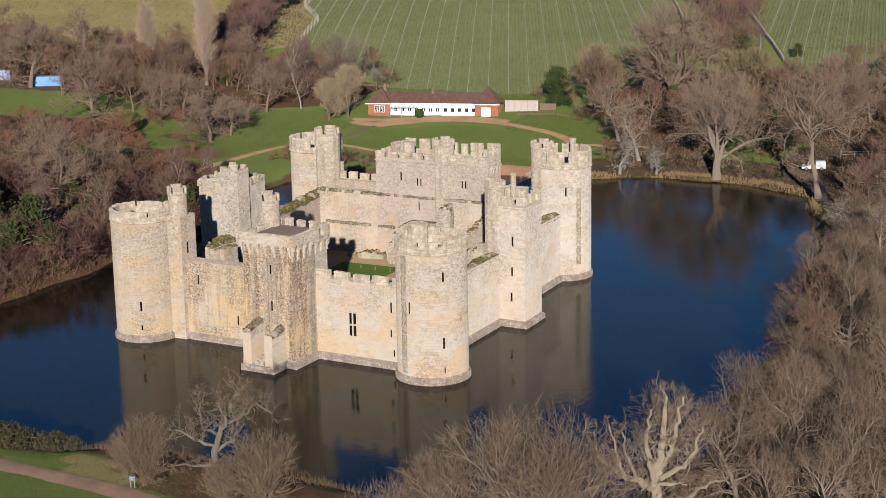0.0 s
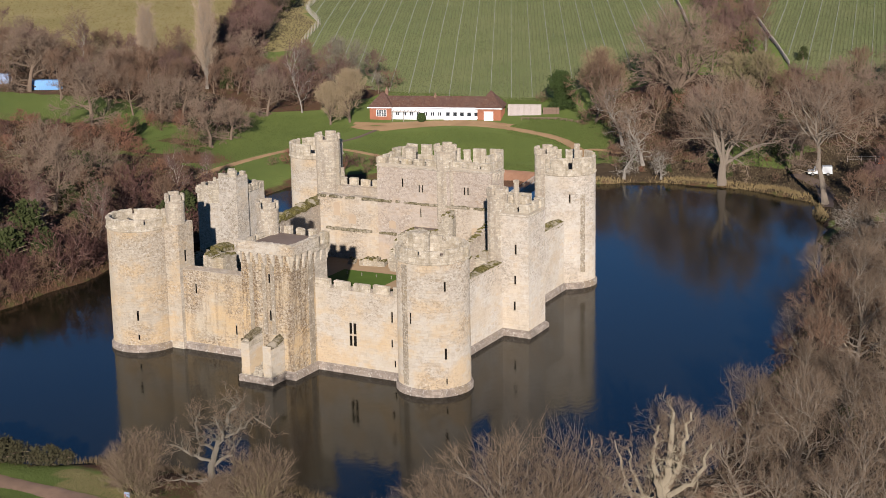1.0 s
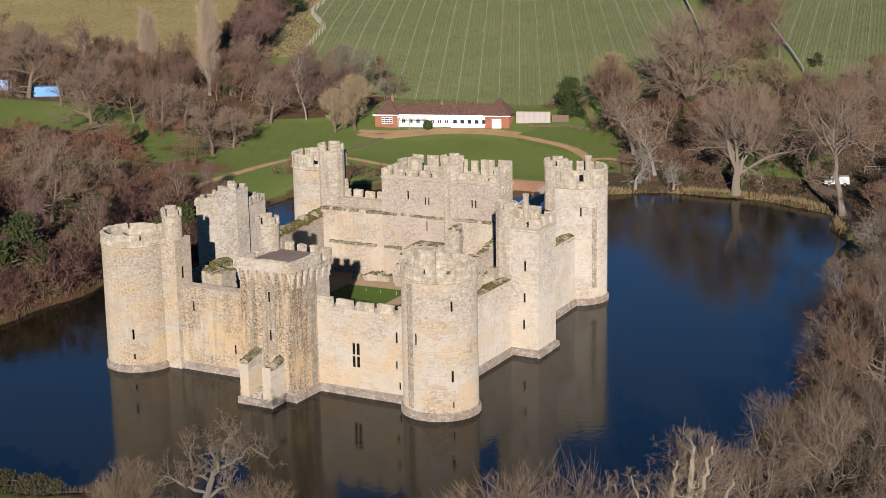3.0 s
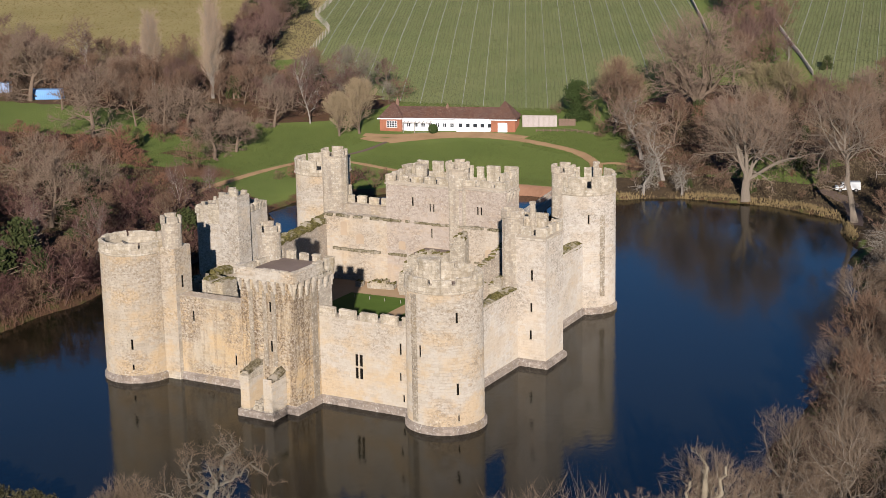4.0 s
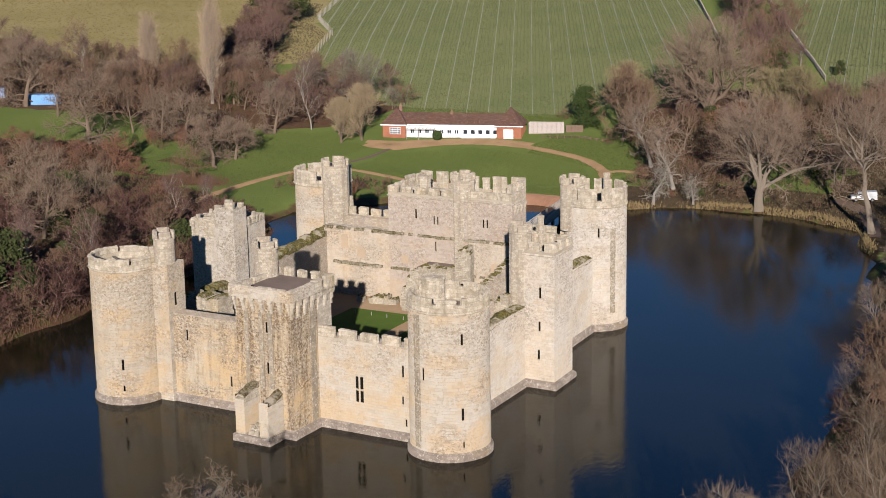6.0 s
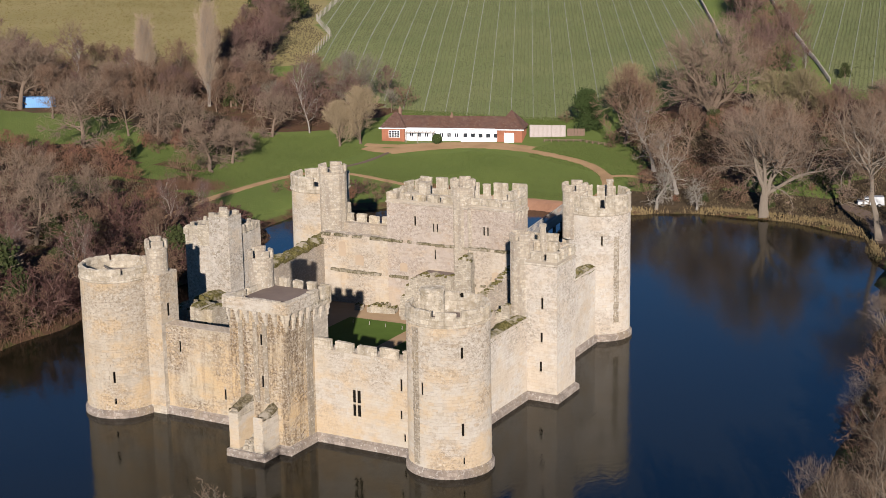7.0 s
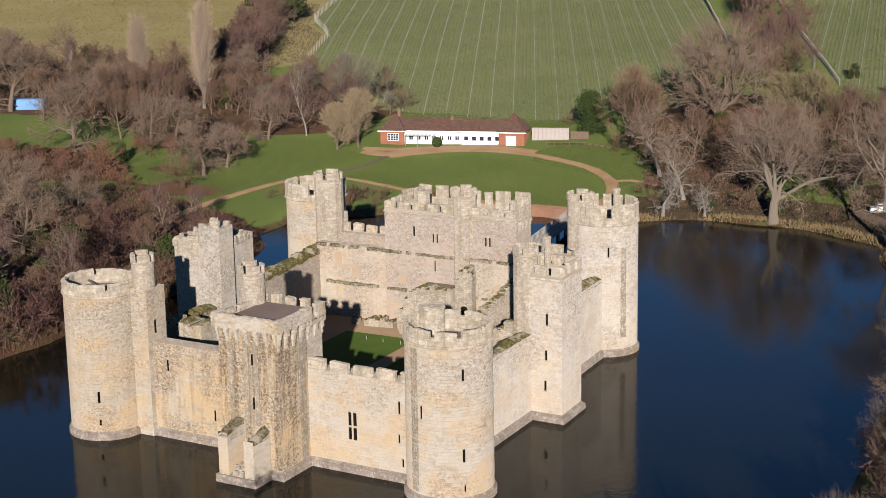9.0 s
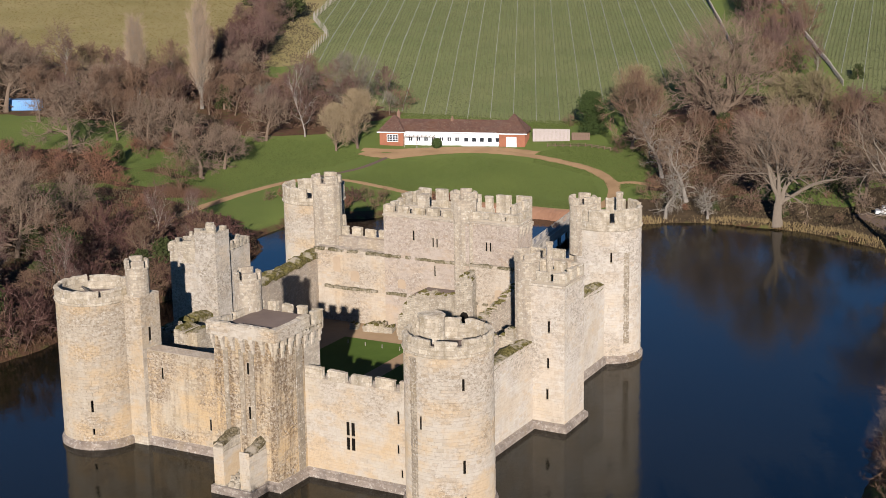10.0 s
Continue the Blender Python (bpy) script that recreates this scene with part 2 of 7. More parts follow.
def ground_mat():
    """Grass, rough scrub, leaf litter and worn earth, laid out by the ground's zone attribute."""
    k = Mat("ground", 0.95, 0.1)
    zone = k.node("ShaderNodeVertexColor")
    zone.layer_name = "zone"
    sep = k.node("ShaderNodeSeparateColor", Color=zone.outputs[0])
    rough_z, litter_z, dry_z = sep.outputs
    n1, n2, n3 = k.noise(0.05, 5.0, 0.6), k.noise(0.6, 5.0, 0.7), k.noise(4.0, 4.0, 0.7)
    lawn = k.ramp(n1, [(0.3, (0.084, 0.110, 0.027)), (0.7, (0.110, 0.134, 0.034))])
    lawn = k.mix(k.maths("MULTIPLY", k.steps(n2, 0.5, 0.75), 0.3), lawn, (0.123, 0.123, 0.038))
    field = k.ramp(n1, [(0.3, (0.181, 0.147, 0.059)), (0.7, (0.228, 0.181, 0.082))])
    field = k.mix(k.maths("MULTIPLY", k.steps(n2, 0.5, 0.8), 0.35), field, (0.135, 0.136, 0.043))
    scrub = k.ramp(n2, [(0.32, (0.049, 0.027, 0.017)), (0.5, (0.088, 0.046, 0.027)), (0.66, (0.058, 0.054, 0.019))])
    litter = k.ramp(n2, [(0.3, (0.036, 0.025, 0.015)), (0.7, (0.080, 0.054, 0.030))])
    edge = k.maths("MULTIPLY", k.maths("SUBTRACT", k.noise(0.22, 5.0, 0.7), 0.5), 0.9)

    def zone_mask(v):
        return k.steps(k.maths("ADD", v, edge), 0.38, 0.62)

    vine = k.ramp(n1, [(0.3, (0.118, 0.135, 0.052)), (0.7, (0.149, 0.153, 0.065))])
    vine = k.mix(k.maths("MULTIPLY", k.steps(n2, 0.5, 0.75), 0.4), vine, (0.151, 0.142, 0.067))
    col = k.mix(zone_mask(dry_z), lawn, field)
    col = k.mix(k.steps(zone.outputs[1], 0.3, 0.7), vine, col)
    col = k.mix(zone_mask(rough_z), col, scrub)
    col = k.mix(zone_mask(litter_z), col, litter)
    col = k.mix(k.maths("MULTIPLY", n3, 0.3), col, k.mix(0.35, col, (0.024, 0.024, 0.009)))
    k.bump(k.maths("ADD", n3, n2), 0.6, 0.35)
    return k.done(col)


GROUND = ground_mat()
PATH = plain_mat("sandy_path", (0.213, 0.128, 0.065), (0.276, 0.182, 0.099), 1.5, 0.95, 0.3, 0.1)
COURT_LAWN = plain_mat("court_lawn", (0.045, 0.074, 0.013), (0.063, 0.092, 0.018), 1.5, 0.95, 0.5, 0.1)


def water_mat():
    """Still, silty water: a dark brown body under a mirror surface with faint ripples."""
    k = Mat("moat_water", 0.085, 0.5)
    k.b.inputs["IOR"].default_value = 1.26
    n = k.noise(0.035, 3.0, 0.5)
    ripple = k.noise(1.3, 3.0, 0.6, k.scaled((1.0, 0.6, 1.0)))
    k.bump(ripple, 0.3, 0.05)
    return k.done(k.ramp(n, [(0.35, (0.009, 0.0085, 0.005)), (0.7, (0.013, 0.011, 0.0045))]))


WATER = water_mat()


def bark_mat(name, a, b, scale=5.0):
    k = Mat(name, 0.9, 0.15)
    rnd = k.node("ShaderNodeObjectInfo").outputs["Random"]
    n = k.noise(scale, 4.0, 0.6, k.scaled((1, 1, 0.3)))
    col = k.mix(n, a, b)
    col = k.mix(k.maths("MULTIPLY", rnd, 0.35), col, tuple(0.55 * v for v in a))
    return k.done(col)


OAK_BARK = bark_mat("oak_bark", (0.110, 0.076, 0.052), (0.200, 0.146, 0.103))
OLD_BARK = bark_mat("old_grey_bark", (0.14, 0.11, 0.08), (0.235, 0.192, 0.148))
PALE_BARK = bark_mat("pale_bark", (0.181, 0.156, 0.126), (0.292, 0.262, 0.221))
DEAD_BARK = bark_mat("bleached_dead_wood", (0.14, 0.112, 0.075), (0.30, 0.25, 0.175), 2.5)
GNARL_BARK = bark_mat("grey_lichened_wood", (0.085, 0.072, 0.054), (0.20, 0.172, 0.132), 2.5)
BIRCH_BARK = bark_mat("birch_bark", (0.189, 0.159, 0.129), (0.310, 0.275, 0.237))
TWIG_BROWN = bark_mat("brown_twigs", (0.101, 0.058, 0.036), (0.183, 0.115, 0.075))
TWIG_NEAR = bark_mat("tan_grey_twigs", (0.10, 0.069, 0.046), (0.185, 0.132, 0.088))
TWIG_GREY = bark_mat("grey_twigs", (0.129, 0.088, 0.060), (0.225, 0.161, 0.114))
TWIG_PURPLE = bark_mat("purple_twigs", (0.093, 0.053, 0.043), (0.164, 0.101, 0.079))
TWIG_TAN = bark_mat("tan_twigs", (0.193, 0.140, 0.079), (0.292, 0.225, 0.138))
TWIG_MAROON = bark_mat("maroon_twigs", (0.053, 0.026, 0.021), (0.095, 0.046, 0.036))
TWIG_PALE = bark_mat("pale_twigs", (0.158, 0.132, 0.100), (0.257, 0.222, 0.181))
TWIG_HAZE = bark_mat("grey_green_twigs", (0.117, 0.100, 0.071), (0.199, 0.175, 0.129))
TWIG_OLIVE = bark_mat("olive_twigs", (0.146, 0.114, 0.058), (0.234, 0.187, 0.105))
TWIG_RUST = bark_mat("rust_twigs", (0.120, 0.056, 0.034), (0.200, 0.102, 0.063))
TWIG_POPLAR = bark_mat("pinkish_poplar_twigs", (0.25, 0.18, 0.12), (0.40, 0.30, 0.21))
LEAF_DARK = bark_mat("dark_evergreen_leaves", (0.022, 0.036, 0.011), (0.06, 0.082, 0.021))
LEAF_BRAMBLE = bark_mat("dark_bramble_leaves", (0.028, 0.028, 0.012), (0.075, 0.06, 0.032))
LEAF_OLIVE = bark_mat("olive_leaves", (0.024, 0.033, 0.011), (0.06, 0.066, 0.02))

GREY_BEAM = plain_mat("grey_roof_beam", (0.068, 0.061, 0.054), (0.116, 0.102, 0.088), 3.0)
VINE_ROW = plain_mat("dormant_vines", (0.064, 0.072, 0.030), (0.102, 0.106, 0.051), 1.5, 0.9, 0.0)
GUARD_ROW = plain_mat("pale_vine_guards", (0.15, 0.155, 0.13), (0.24, 0.24, 0.21), 1.5, 0.8, 0.0)
PALE_WOOD = plain_mat("pale_timber", (0.243, 0.214, 0.173), (0.324, 0.289, 0.243), 4.0)
GREY_WOOD = plain_mat("grey_timber", (0.177, 0.156, 0.129), (0.258, 0.231, 0.197), 4.0)
TAN_WOOD = plain_mat("tan_timber", (0.272, 0.204, 0.122), (0.354, 0.272, 0.177), 4.0)
PALE_BOARD = plain_mat("pale_weathered_boards", (0.30, 0.25, 0.22), (0.50, 0.43, 0.385), 3.0)
RUST_WOOD = plain_mat("rusty_boards", (0.136, 0.088, 0.061), (0.204, 0.136, 0.095), 4.0)
BRICK = plain_mat("red_brick", (0.245, 0.088, 0.048), (0.326, 0.136, 0.075), 6.0)
DULL_WHITE = plain_mat("dull_white_paint", (0.36, 0.36, 0.35), (0.46, 0.46, 0.45), 3.0, 0.5, 0.0)
OLD_BRICK = plain_mat("weathered_brick", (0.17, 0.095, 0.065), (0.26, 0.155, 0.11), 6.0)
WHITE_PAINT = plain_mat("white_paint", (0.72, 0.72, 0.70), (0.82, 0.82, 0.80), 3.0, 0.5, 0.05)
ROOF_TILE = stone_mat("brown_roof_tiles", 0, (0.122, 0.065, 0.048), (0.102, 0.054, 0.041), (0.095, 0.058, 0.044), 0.28, 0.28)
PAVING = plain_mat("terrace_paving", (0.189, 0.162, 0.125), (0.234, 0.202, 0.162), 2.0)
BLUE_PAINT = plain_mat("blue_steel_paint", (0.109, 0.245, 0.449), (0.15, 0.299, 0.503), 2.0, 0.45, 0.0)
PALE_BLUE = plain_mat("pale_blue_paint", (0.2, 0.28, 0.42), (0.27, 0.35, 0.5), 2.0, 0.45, 0.0)
ORANGE = plain_mat("orange_cover", (0.51, 0.109, 0.027), (0.578, 0.15, 0.041), 3.0, 0.6, 0.05)
TYRE = plain_mat("tyre_rubber", (0.014, 0.014, 0.014), (0.024, 0.024, 0.024), 4.0, 0.8, 0.0)
GLASS = plain_mat("dark_window_glass", (0.02, 0.024, 0.027), (0.034, 0.037, 0.041), 1.0, 0.08, 0.0, 0.6)
EARTH = plain_mat("red_earth", (0.199, 0.099, 0.058), (0.275, 0.153, 0.092), 1.2, 0.95, 0.6)
PATH_WET = plain_mat("damp_path", (0.067, 0.045, 0.034), (0.117, 0.081, 0.058), 0.8, 0.7, 0.3)
# brown path surface in broad darker and lighter blotches
PATH_MOTTLED = plain_mat("mottled_path", (0.095, 0.06, 0.042), (0.26, 0.165, 0.105), 0.6, 0.7, 0.3)
REED_PALE = bark_mat("tan_bank_grass", (0.15, 0.105, 0.05), (0.25, 0.185, 0.09))
REED = bark_mat("dry_reeds", (0.076, 0.052, 0.029), (0.129, 0.096, 0.052))
BRACKEN = bark_mat("dead_bracken", (0.094, 0.050, 0.029), (0.146, 0.082, 0.050))
TUFT_LAWN = bark_mat("lawn_grass", (0.050, 0.065, 0.015), (0.071, 0.085, 0.021))
TUFT_VINE = bark_mat("vineyard_grass_blades", (0.054, 0.063, 0.024), (0.077, 0.082, 0.034))
TUFT_DRY = bark_mat("dry_pasture_grass", (0.099, 0.075, 0.024), (0.130, 0.097, 0.033))
TUFT_ROUGH = bark_mat("rough_brown_grass", (0.067, 0.048, 0.028), (0.095, 0.075, 0.039))

# ---- mesh building ----
class Shape:
    """Vertices and faces of one mesh."""

    def __init__(self):
        self.v, self.f = [], []

    def add(self, verts, faces):
        n = len(self.v)
        self.v.extend(verts)
        self.f.extend([tuple(i + n for i in f) for f in faces])

    def box(self, x0, x1, y0, y1, z0, z1, m=None, taper=0.0, jit=0.0, rnd=None):
        t = taper
        vs = [(x0, y0, z0), (x1, y0, z0), (x1, y1, z0), (x0, y1, z0),
              (x0 + t, y0 + t, z1), (x1 - t, y0 + t, z1), (x1 - t, y1 - t, z1), (x0 + t, y1 - t, z1)]
        if jit:
            r = rnd or random
            vs = [(a + r.uniform(-jit, jit), b + r.uniform(-jit, jit), c + (r.uniform(-jit, jit) if i > 3 else 0)) for i, (a, b, c) in enumerate(vs)]
        if m is not None:
            vs = [tuple(m @ Vector(p)) for p in vs]
        self.add(vs, [(0, 3, 2, 1), (4, 5, 6, 7), (0, 1, 5, 4), (1, 2, 6, 5), (2, 3, 7, 6), (3, 0, 4, 7)])

    def prism(self, pts, z0, z1, top=1.0, cap=True):
        """Upright prism on a plan polygon (counter-clockwise); top scales its upper outline about the middle."""
        n = len(pts)
        cx, cy = sum(p[0] for p in pts) / n, sum(p[1] for p in pts) / n
        vs = [(x, y, z0) for x, y in pts] + [(cx + (x - cx) * top, cy + (y - cy) * top, z1) for x, y in pts]
        fs = [(i, (i + 1) % n, n + (i + 1) % n, n + i) for i in range(n)]
        if cap:
            fs += [tuple(range(n, 2 * n)), tuple(reversed(range(n)))]
        self.add(vs, fs)

    def tube(self, pts, radii, sides=6, tip=False):
        """A bent tapering tube through pts."""
        vs, fs = [], []
        n = len(pts)
        for i, p in enumerate(pts):
            p = Vector(p)
            d = (Vector(pts[min(i + 1, n - 1)]) - Vector(pts[max(i - 1, 0)])).normalized()
            a = d.orthogonal().normalized()
            b = d.cross(a)
            if tip and i == n - 1:
                vs.append(tuple(p))
            else:
                for s in range(sides):
                    w = 2 * math.pi * s / sides
                    vs.append(tuple(p + (a * math.cos(w) + b * math.sin(w)) * radii[i]))
        for i in range(n - 1):
            for s in range(sides):
                e = (s + 1) % sides
                if tip and i == n - 2:
                    fs.append((i * sides + s, i * sides + e, (n - 1) * sides))
                else:
                    fs.append((i * sides + s, i * sides + e, (i + 1) * sides + e, (i + 1) * sides + s))
        self.add(vs, fs)

    def lathe(self, profile, n=48, cx=0.0, cy=0.0, a0=0.0, a1=2 * math.pi, close=False):
        """Turns a profile of (radius, z) round an upright axis."""
        full = abs(a1 - a0 - 2 * math.pi) < 1e-6
        m = n if full else n + 1
        k = len(profile)
        vs = []
        for i in range(m):
            w = a0 + (a1 - a0) * i / n
            vs += [(cx + r * math.cos(w), cy + r * math.sin(w), z) for r, z in profile]
        fs = []
        for i in range(n):
            j = (i + 1) % m
            for q in range(k if close else k - 1):
                e = (q + 1) % k
                fs.append((i * k + q, j * k + q, j * k + e, i * k + e))
        if close and not full:
            fs += [tuple(reversed(range(k))), tuple(range(n * k, n * k + k))]
        self.add(vs, fs)

    def sheet(self, place, us, vs, holes=()):
        """A wall face over cut lines us, vs, with the cells inside holes (u0, u1, v0, v1) left open; place(u, v) gives points."""
        n = len(vs)
        pts = [place(u, v) for u in us for v in vs]
        fs = []
        for i in range(len(us) - 1):
            for j in range(n - 1):
                cu, cv = (us[i] + us[i + 1]) / 2, (vs[j] + vs[j + 1]) / 2
                if not any(h[0] < cu < h[1] and h[2] < cv < h[3] for h in holes):
                    fs.append((i * n + j, (i + 1) * n + j, (i + 1) * n + j + 1, i * n + j + 1))
        self.add(pts, fs)

    def mesh(self, name, mat, smooth=False):
        me = bpy.data.meshes.new(name)
        me.from_pydata(self.v, [], self.f)
        me.materials.append(mat)
        if smooth:
            me.polygons.foreach_set("use_smooth", [True] * len(me.polygons))
        me.update()
        return me


def part(name, shape, mat, parent=None, label="", smooth=False, at=None):
    """Links a shape as one mesh object, under a thing or part where one is given."""
    me = shape if isinstance(shape, bpy.types.Mesh) else shape.mesh(name, mat, smooth)
    ob = new(name, me)
    if at is not None:
        ob.matrix_basis = at
    if parent is not None:
        ob.parent = parent
    if label:
        ob["label"] = label
    return ob


def thing(name, m, label, category, group="", kind=""):
    ob = new(name)
    ob.empty_display_size = 0.5
    ob.matrix_basis = m
    return tagged(ob, label, category, group, kind)


def cuts(a, b, step, extra=()):
    n = max(1, round((b - a) / step))
    out = [a + (b - a) * i / n for i in range(n + 1)]
    marks = sorted(set(e for e in extra if a < e < b))
    out = [o for o in out if all(abs(o - e) > 0.02 for e in marks) or o in (a, b)]
    return sorted(set(out + marks))

# ---- ground and water ----
MOAT = [(-72, -50), (-45, -48), (-29, -45), (-19, -40), (0, -38), (24, -38), (40, -31), (43, -10), (40.5, 8), (38.5, 26), (33.5, 64), (27, 90),
        (21, 112), (14, 128), (6, 134), (-8, 136), (-15, 136), (-29, 129.5), (-40, 127), (-52, 126), (-66, 121), (-80, 112), (-88, 100), (-84, 88),
        (-76, 72), (-74, 50), (-75, 29), (-73, 8), (-74, -15), (-76, -38)]
MP = np.array(MOAT, float)


def bank(x, y):
    """Signed distance to the moat's edge, positive on land (arrays)."""
    x, y = np.asarray(x, float), np.asarray(y, float)
    d = np.full(x.shape, 1e9)
    inside = np.zeros(x.shape, bool)
    for (ax, ay), (bx, by) in zip(MP, np.roll(MP, -1, 0)):
        t = np.clip(((x - ax) * (bx - ax) + (y - ay) * (by - ay)) / ((bx - ax) ** 2 + (by - ay) ** 2), 0, 1)
        d = np.minimum(d, np.hypot(x - ax - t * (bx - ax), y - ay - t * (by - ay)))
        cross = ((ay > y) != (by > y)) & (x < (bx - ax) * (y - ay) / (by - ay + 1e-12) + ax)
        inside ^= cross
    wob = 0.8 * np.sin(x * 0.31 + 1.3 * np.sin(y * 0.17)) + 0.6 * np.sin(y * 0.43 + x * 0.11)
    return np.where(inside, -d, d) + wob


def land(x, y):
    """Height of the ground (arrays)."""
    x, y = np.asarray(x, float), np.asarray(y, float)
    s = bank(x, y)
    north = 0.12 * np.clip(y - 138, 0, 112) + 0.08 * np.clip(y - 250, 0, 350) + 0.02 * np.clip(y - 600, 0, 3000)
    west = 0.085 * np.clip(-75 - x, 0, 250)
    hill = np.sqrt(north**2 + west**2)
    rolls = 0.25 * np.sin(x * 0.05 + 0.7) * np.sin(y * 0.043) + 0.12 * np.sin(x * 0.21) * np.sin(y * 0.19 + 1)
    shore = np.clip(s / 1.4, 0, 1)
    dry = 0.9 * shore * (2 - shore) + (hill + rolls) * np.clip(s / 8, 0, 1)
    return np.where(s > 0, dry, np.maximum(s * 0.6, -1.6))


def ground_at(x, y):
    return float(land(np.array([x]), np.array([y]))[0])


def inside(poly, x, y):
    poly = np.array(poly, float)
    r = np.zeros(x.shape, bool)
    for (ax, ay), (bx, by) in zip(poly, np.roll(poly, -1, 0)):
        r ^= ((ay > y) != (by > y)) & (x < (bx - ax) * (y - ay) / (by - ay + 1e-12) + ax)
    return r


def lines(marks):
    out = []
    for a, b, step in marks:
        out += list(np.arange(a, b, step))
    return out + [marks[-1][1]]


def build_ground():
    xs = lines([(-3000, -500, 250), (-500, -300, 12), (-300, 120, 2.5), (120, 300, 12), (300, 3000, 270)])
    ys = lines([(-3000, -400, 260), (-400, -100, 15), (-100, 380, 2.5), (380, 600, 12), (600, 4000, 340)])
    gx, gy = np.meshgrid(xs, ys, indexing="ij")
    gx, gy = gx.ravel(), gy.ravel()
    gz = land(gx, gy)
    n = len(ys)
    faces = [(i * n + j, (i + 1) * n + j, (i + 1) * n + j + 1, i * n + j + 1) for i in range(len(xs) - 1) for j in range(n - 1)]
    me = bpy.data.meshes.new("ground")
    me.from_pydata(np.stack([gx, gy, gz], 1).tolist(), [], faces)
    me.polygons.foreach_set("use_smooth", [True] * len(me.polygons))
    me.materials.append(GROUND)
    zone = me.color_attributes.new("zone", "FLOAT_COLOR", "POINT")
    col = np.zeros((len(gx), 4))
    col[:, 3] = 1
    for poly, k in ZONES:
        where = inside(poly, gx, gy)
        if k == 4:
            col[where, :3] = 0
        else:
            col[where, k] = 0 if k == 3 else 1
    s = bank(gx, gy)
    col[(s < 3.0), 0] = np.maximum(col[(s < 3.0), 0], 0.6)
    zone.data.foreach_set("color", col.ravel())
    return tagged(new("ground", me), "grassy winter parkland rising gently behind the moat", "ground", kind="structure")


# rough scrub 0, leaf litter 1, dry pasture 2, vineyard 3, back to green grass 4
VINE_WEST = [(-260, 400), (-211, 307), (-198, 278), (-189, 268), (-177, 254), (-165, 225), (-112, 183), (-71, 189), (-58, 238), (-57, 259), (-77, 304), (-97, 347), (-120, 400)]
VINE_EAST = [(-87, 380), (-74, 353), (-52, 304), (-34, 264), (-20, 233), (-4, 222), (30, 215), (90, 215), (60, 380)]
ZONES = [
    ([(-76, -45), (-76, 88), (-98, 94), (-112, 98), (-140, 92), (-160, 106), (-205, 90), (-230, -45)], 0),
    ([(-128, 118), (-112, 100), (-118, 96), (-140, 104)], 0),
    ([(43, -60), (42, 10), (34, 70), (27, 95), (24, 112), (40, 116), (150, 120), (150, -60)], 1),
    ([(-46, 172), (-36, 162), (-20, 168), (10, 164), (36, 160), (20, 218), (-20, 222), (-50, 222), (-56, 185)], 0),
    ([(-40, 172), (-20, 170), (0, 200), (-35, 205)], 1),
    ([(-130, 152), (-120, 160), (-112, 185), (-165, 205), (-225, 300), (-236, 300), (-175, 195), (-210, 160), (-215, 130), (-195, 128), (-160, 145)], 0),
    ([(-3000, 150), (-215, 165), (-176, 196), (-236, 300), (-400, 900), (-3000, 900)], 2),
    ([(-158, 105), (-154, 113), (-147, 117), (-137, 114), (-126, 104), (-129, 94), (-141, 89)], 0),
    ([(-163, 145), (-169, 161), (-159, 165), (-143, 161), (-127, 141), (-122, 129), (-133, 130), (-139, 128), (-147, 130)], 1),
    ([(-116, 94), (-131, 106), (-126, 116), (-118, 112), (-106, 102)], 0),
    ([(-40, 165), (-36, 148), (-20, 146), (-14, 160), (-20, 170)], 0),
    ([(2, 146), (30, 130), (40, 146), (30, 166), (6, 166)], 1),
    ([(-36, 130), (-26, 131), (-15, 136), (6, 134), (14, 128), (21, 112), (30, 112), (30, 134), (8, 150), (-22, 150), (-38, 142)], 1),
    ([(-15, -43), (-10, -46), (-3, -49), (12, -49), (24, -41), (0, -38)], 0),
    ([(-20, -46), (-13, -48.8), (-4, -49), (-8, -44), (-15, -43.5)], 2),
    ([(-140, 80), (-122, 78), (-119, 90), (-133, 95)], 4),
    ([(-143, 116), (-130, 109), (-126, 119), (-138, 127)], 4),
    ([(-131, 103), (-119, 101), (-117, 110), (-129, 112)], 4),
    ([(-184, 200), (-163, 219), (-175, 250), (-194, 272), (-210, 310), (-228, 310), (-194, 248), (-172, 205)], 2),
    (VINE_WEST, 3),
    (VINE_EAST, 3),
]
build_ground()

w = Shape()
w.add([(-110, -70, 0), (70, -70, 0), (70, 150, 0), (-110, 150, 0)], [(0, 1, 2, 3)])
tagged(part("water", w, WATER), "still dark moat water mirroring the sky and castle", "water", kind="structure")

# ---- castle ----
COURT = 1.6


def place_slits(owner, slits, frame_at, depth=0.7):
    """Lined openings: slits as (u0, u1, v0, v1); frame_at(u, v, d) gives a point d metres behind the face."""
    for u0, u1, v0, v1 in slits:
        s = Shape()
        o = [frame_at(u, v, -0.004) for u, v in ((u0, v0), (u1, v0), (u1, v1), (u0, v1))]
        i = [frame_at(u, v, depth) for u, v in ((u0, v0), (u1, v0), (u1, v1), (u0, v1))]
        s.add(o + i, [(0, 4, 5, 1), (1, 5, 6, 2), (2, 6, 7, 3), (3, 7, 4, 0), (4, 7, 6, 5)])
        part("arrow_slit", s, VOID, owner, "dark narrow slit window")


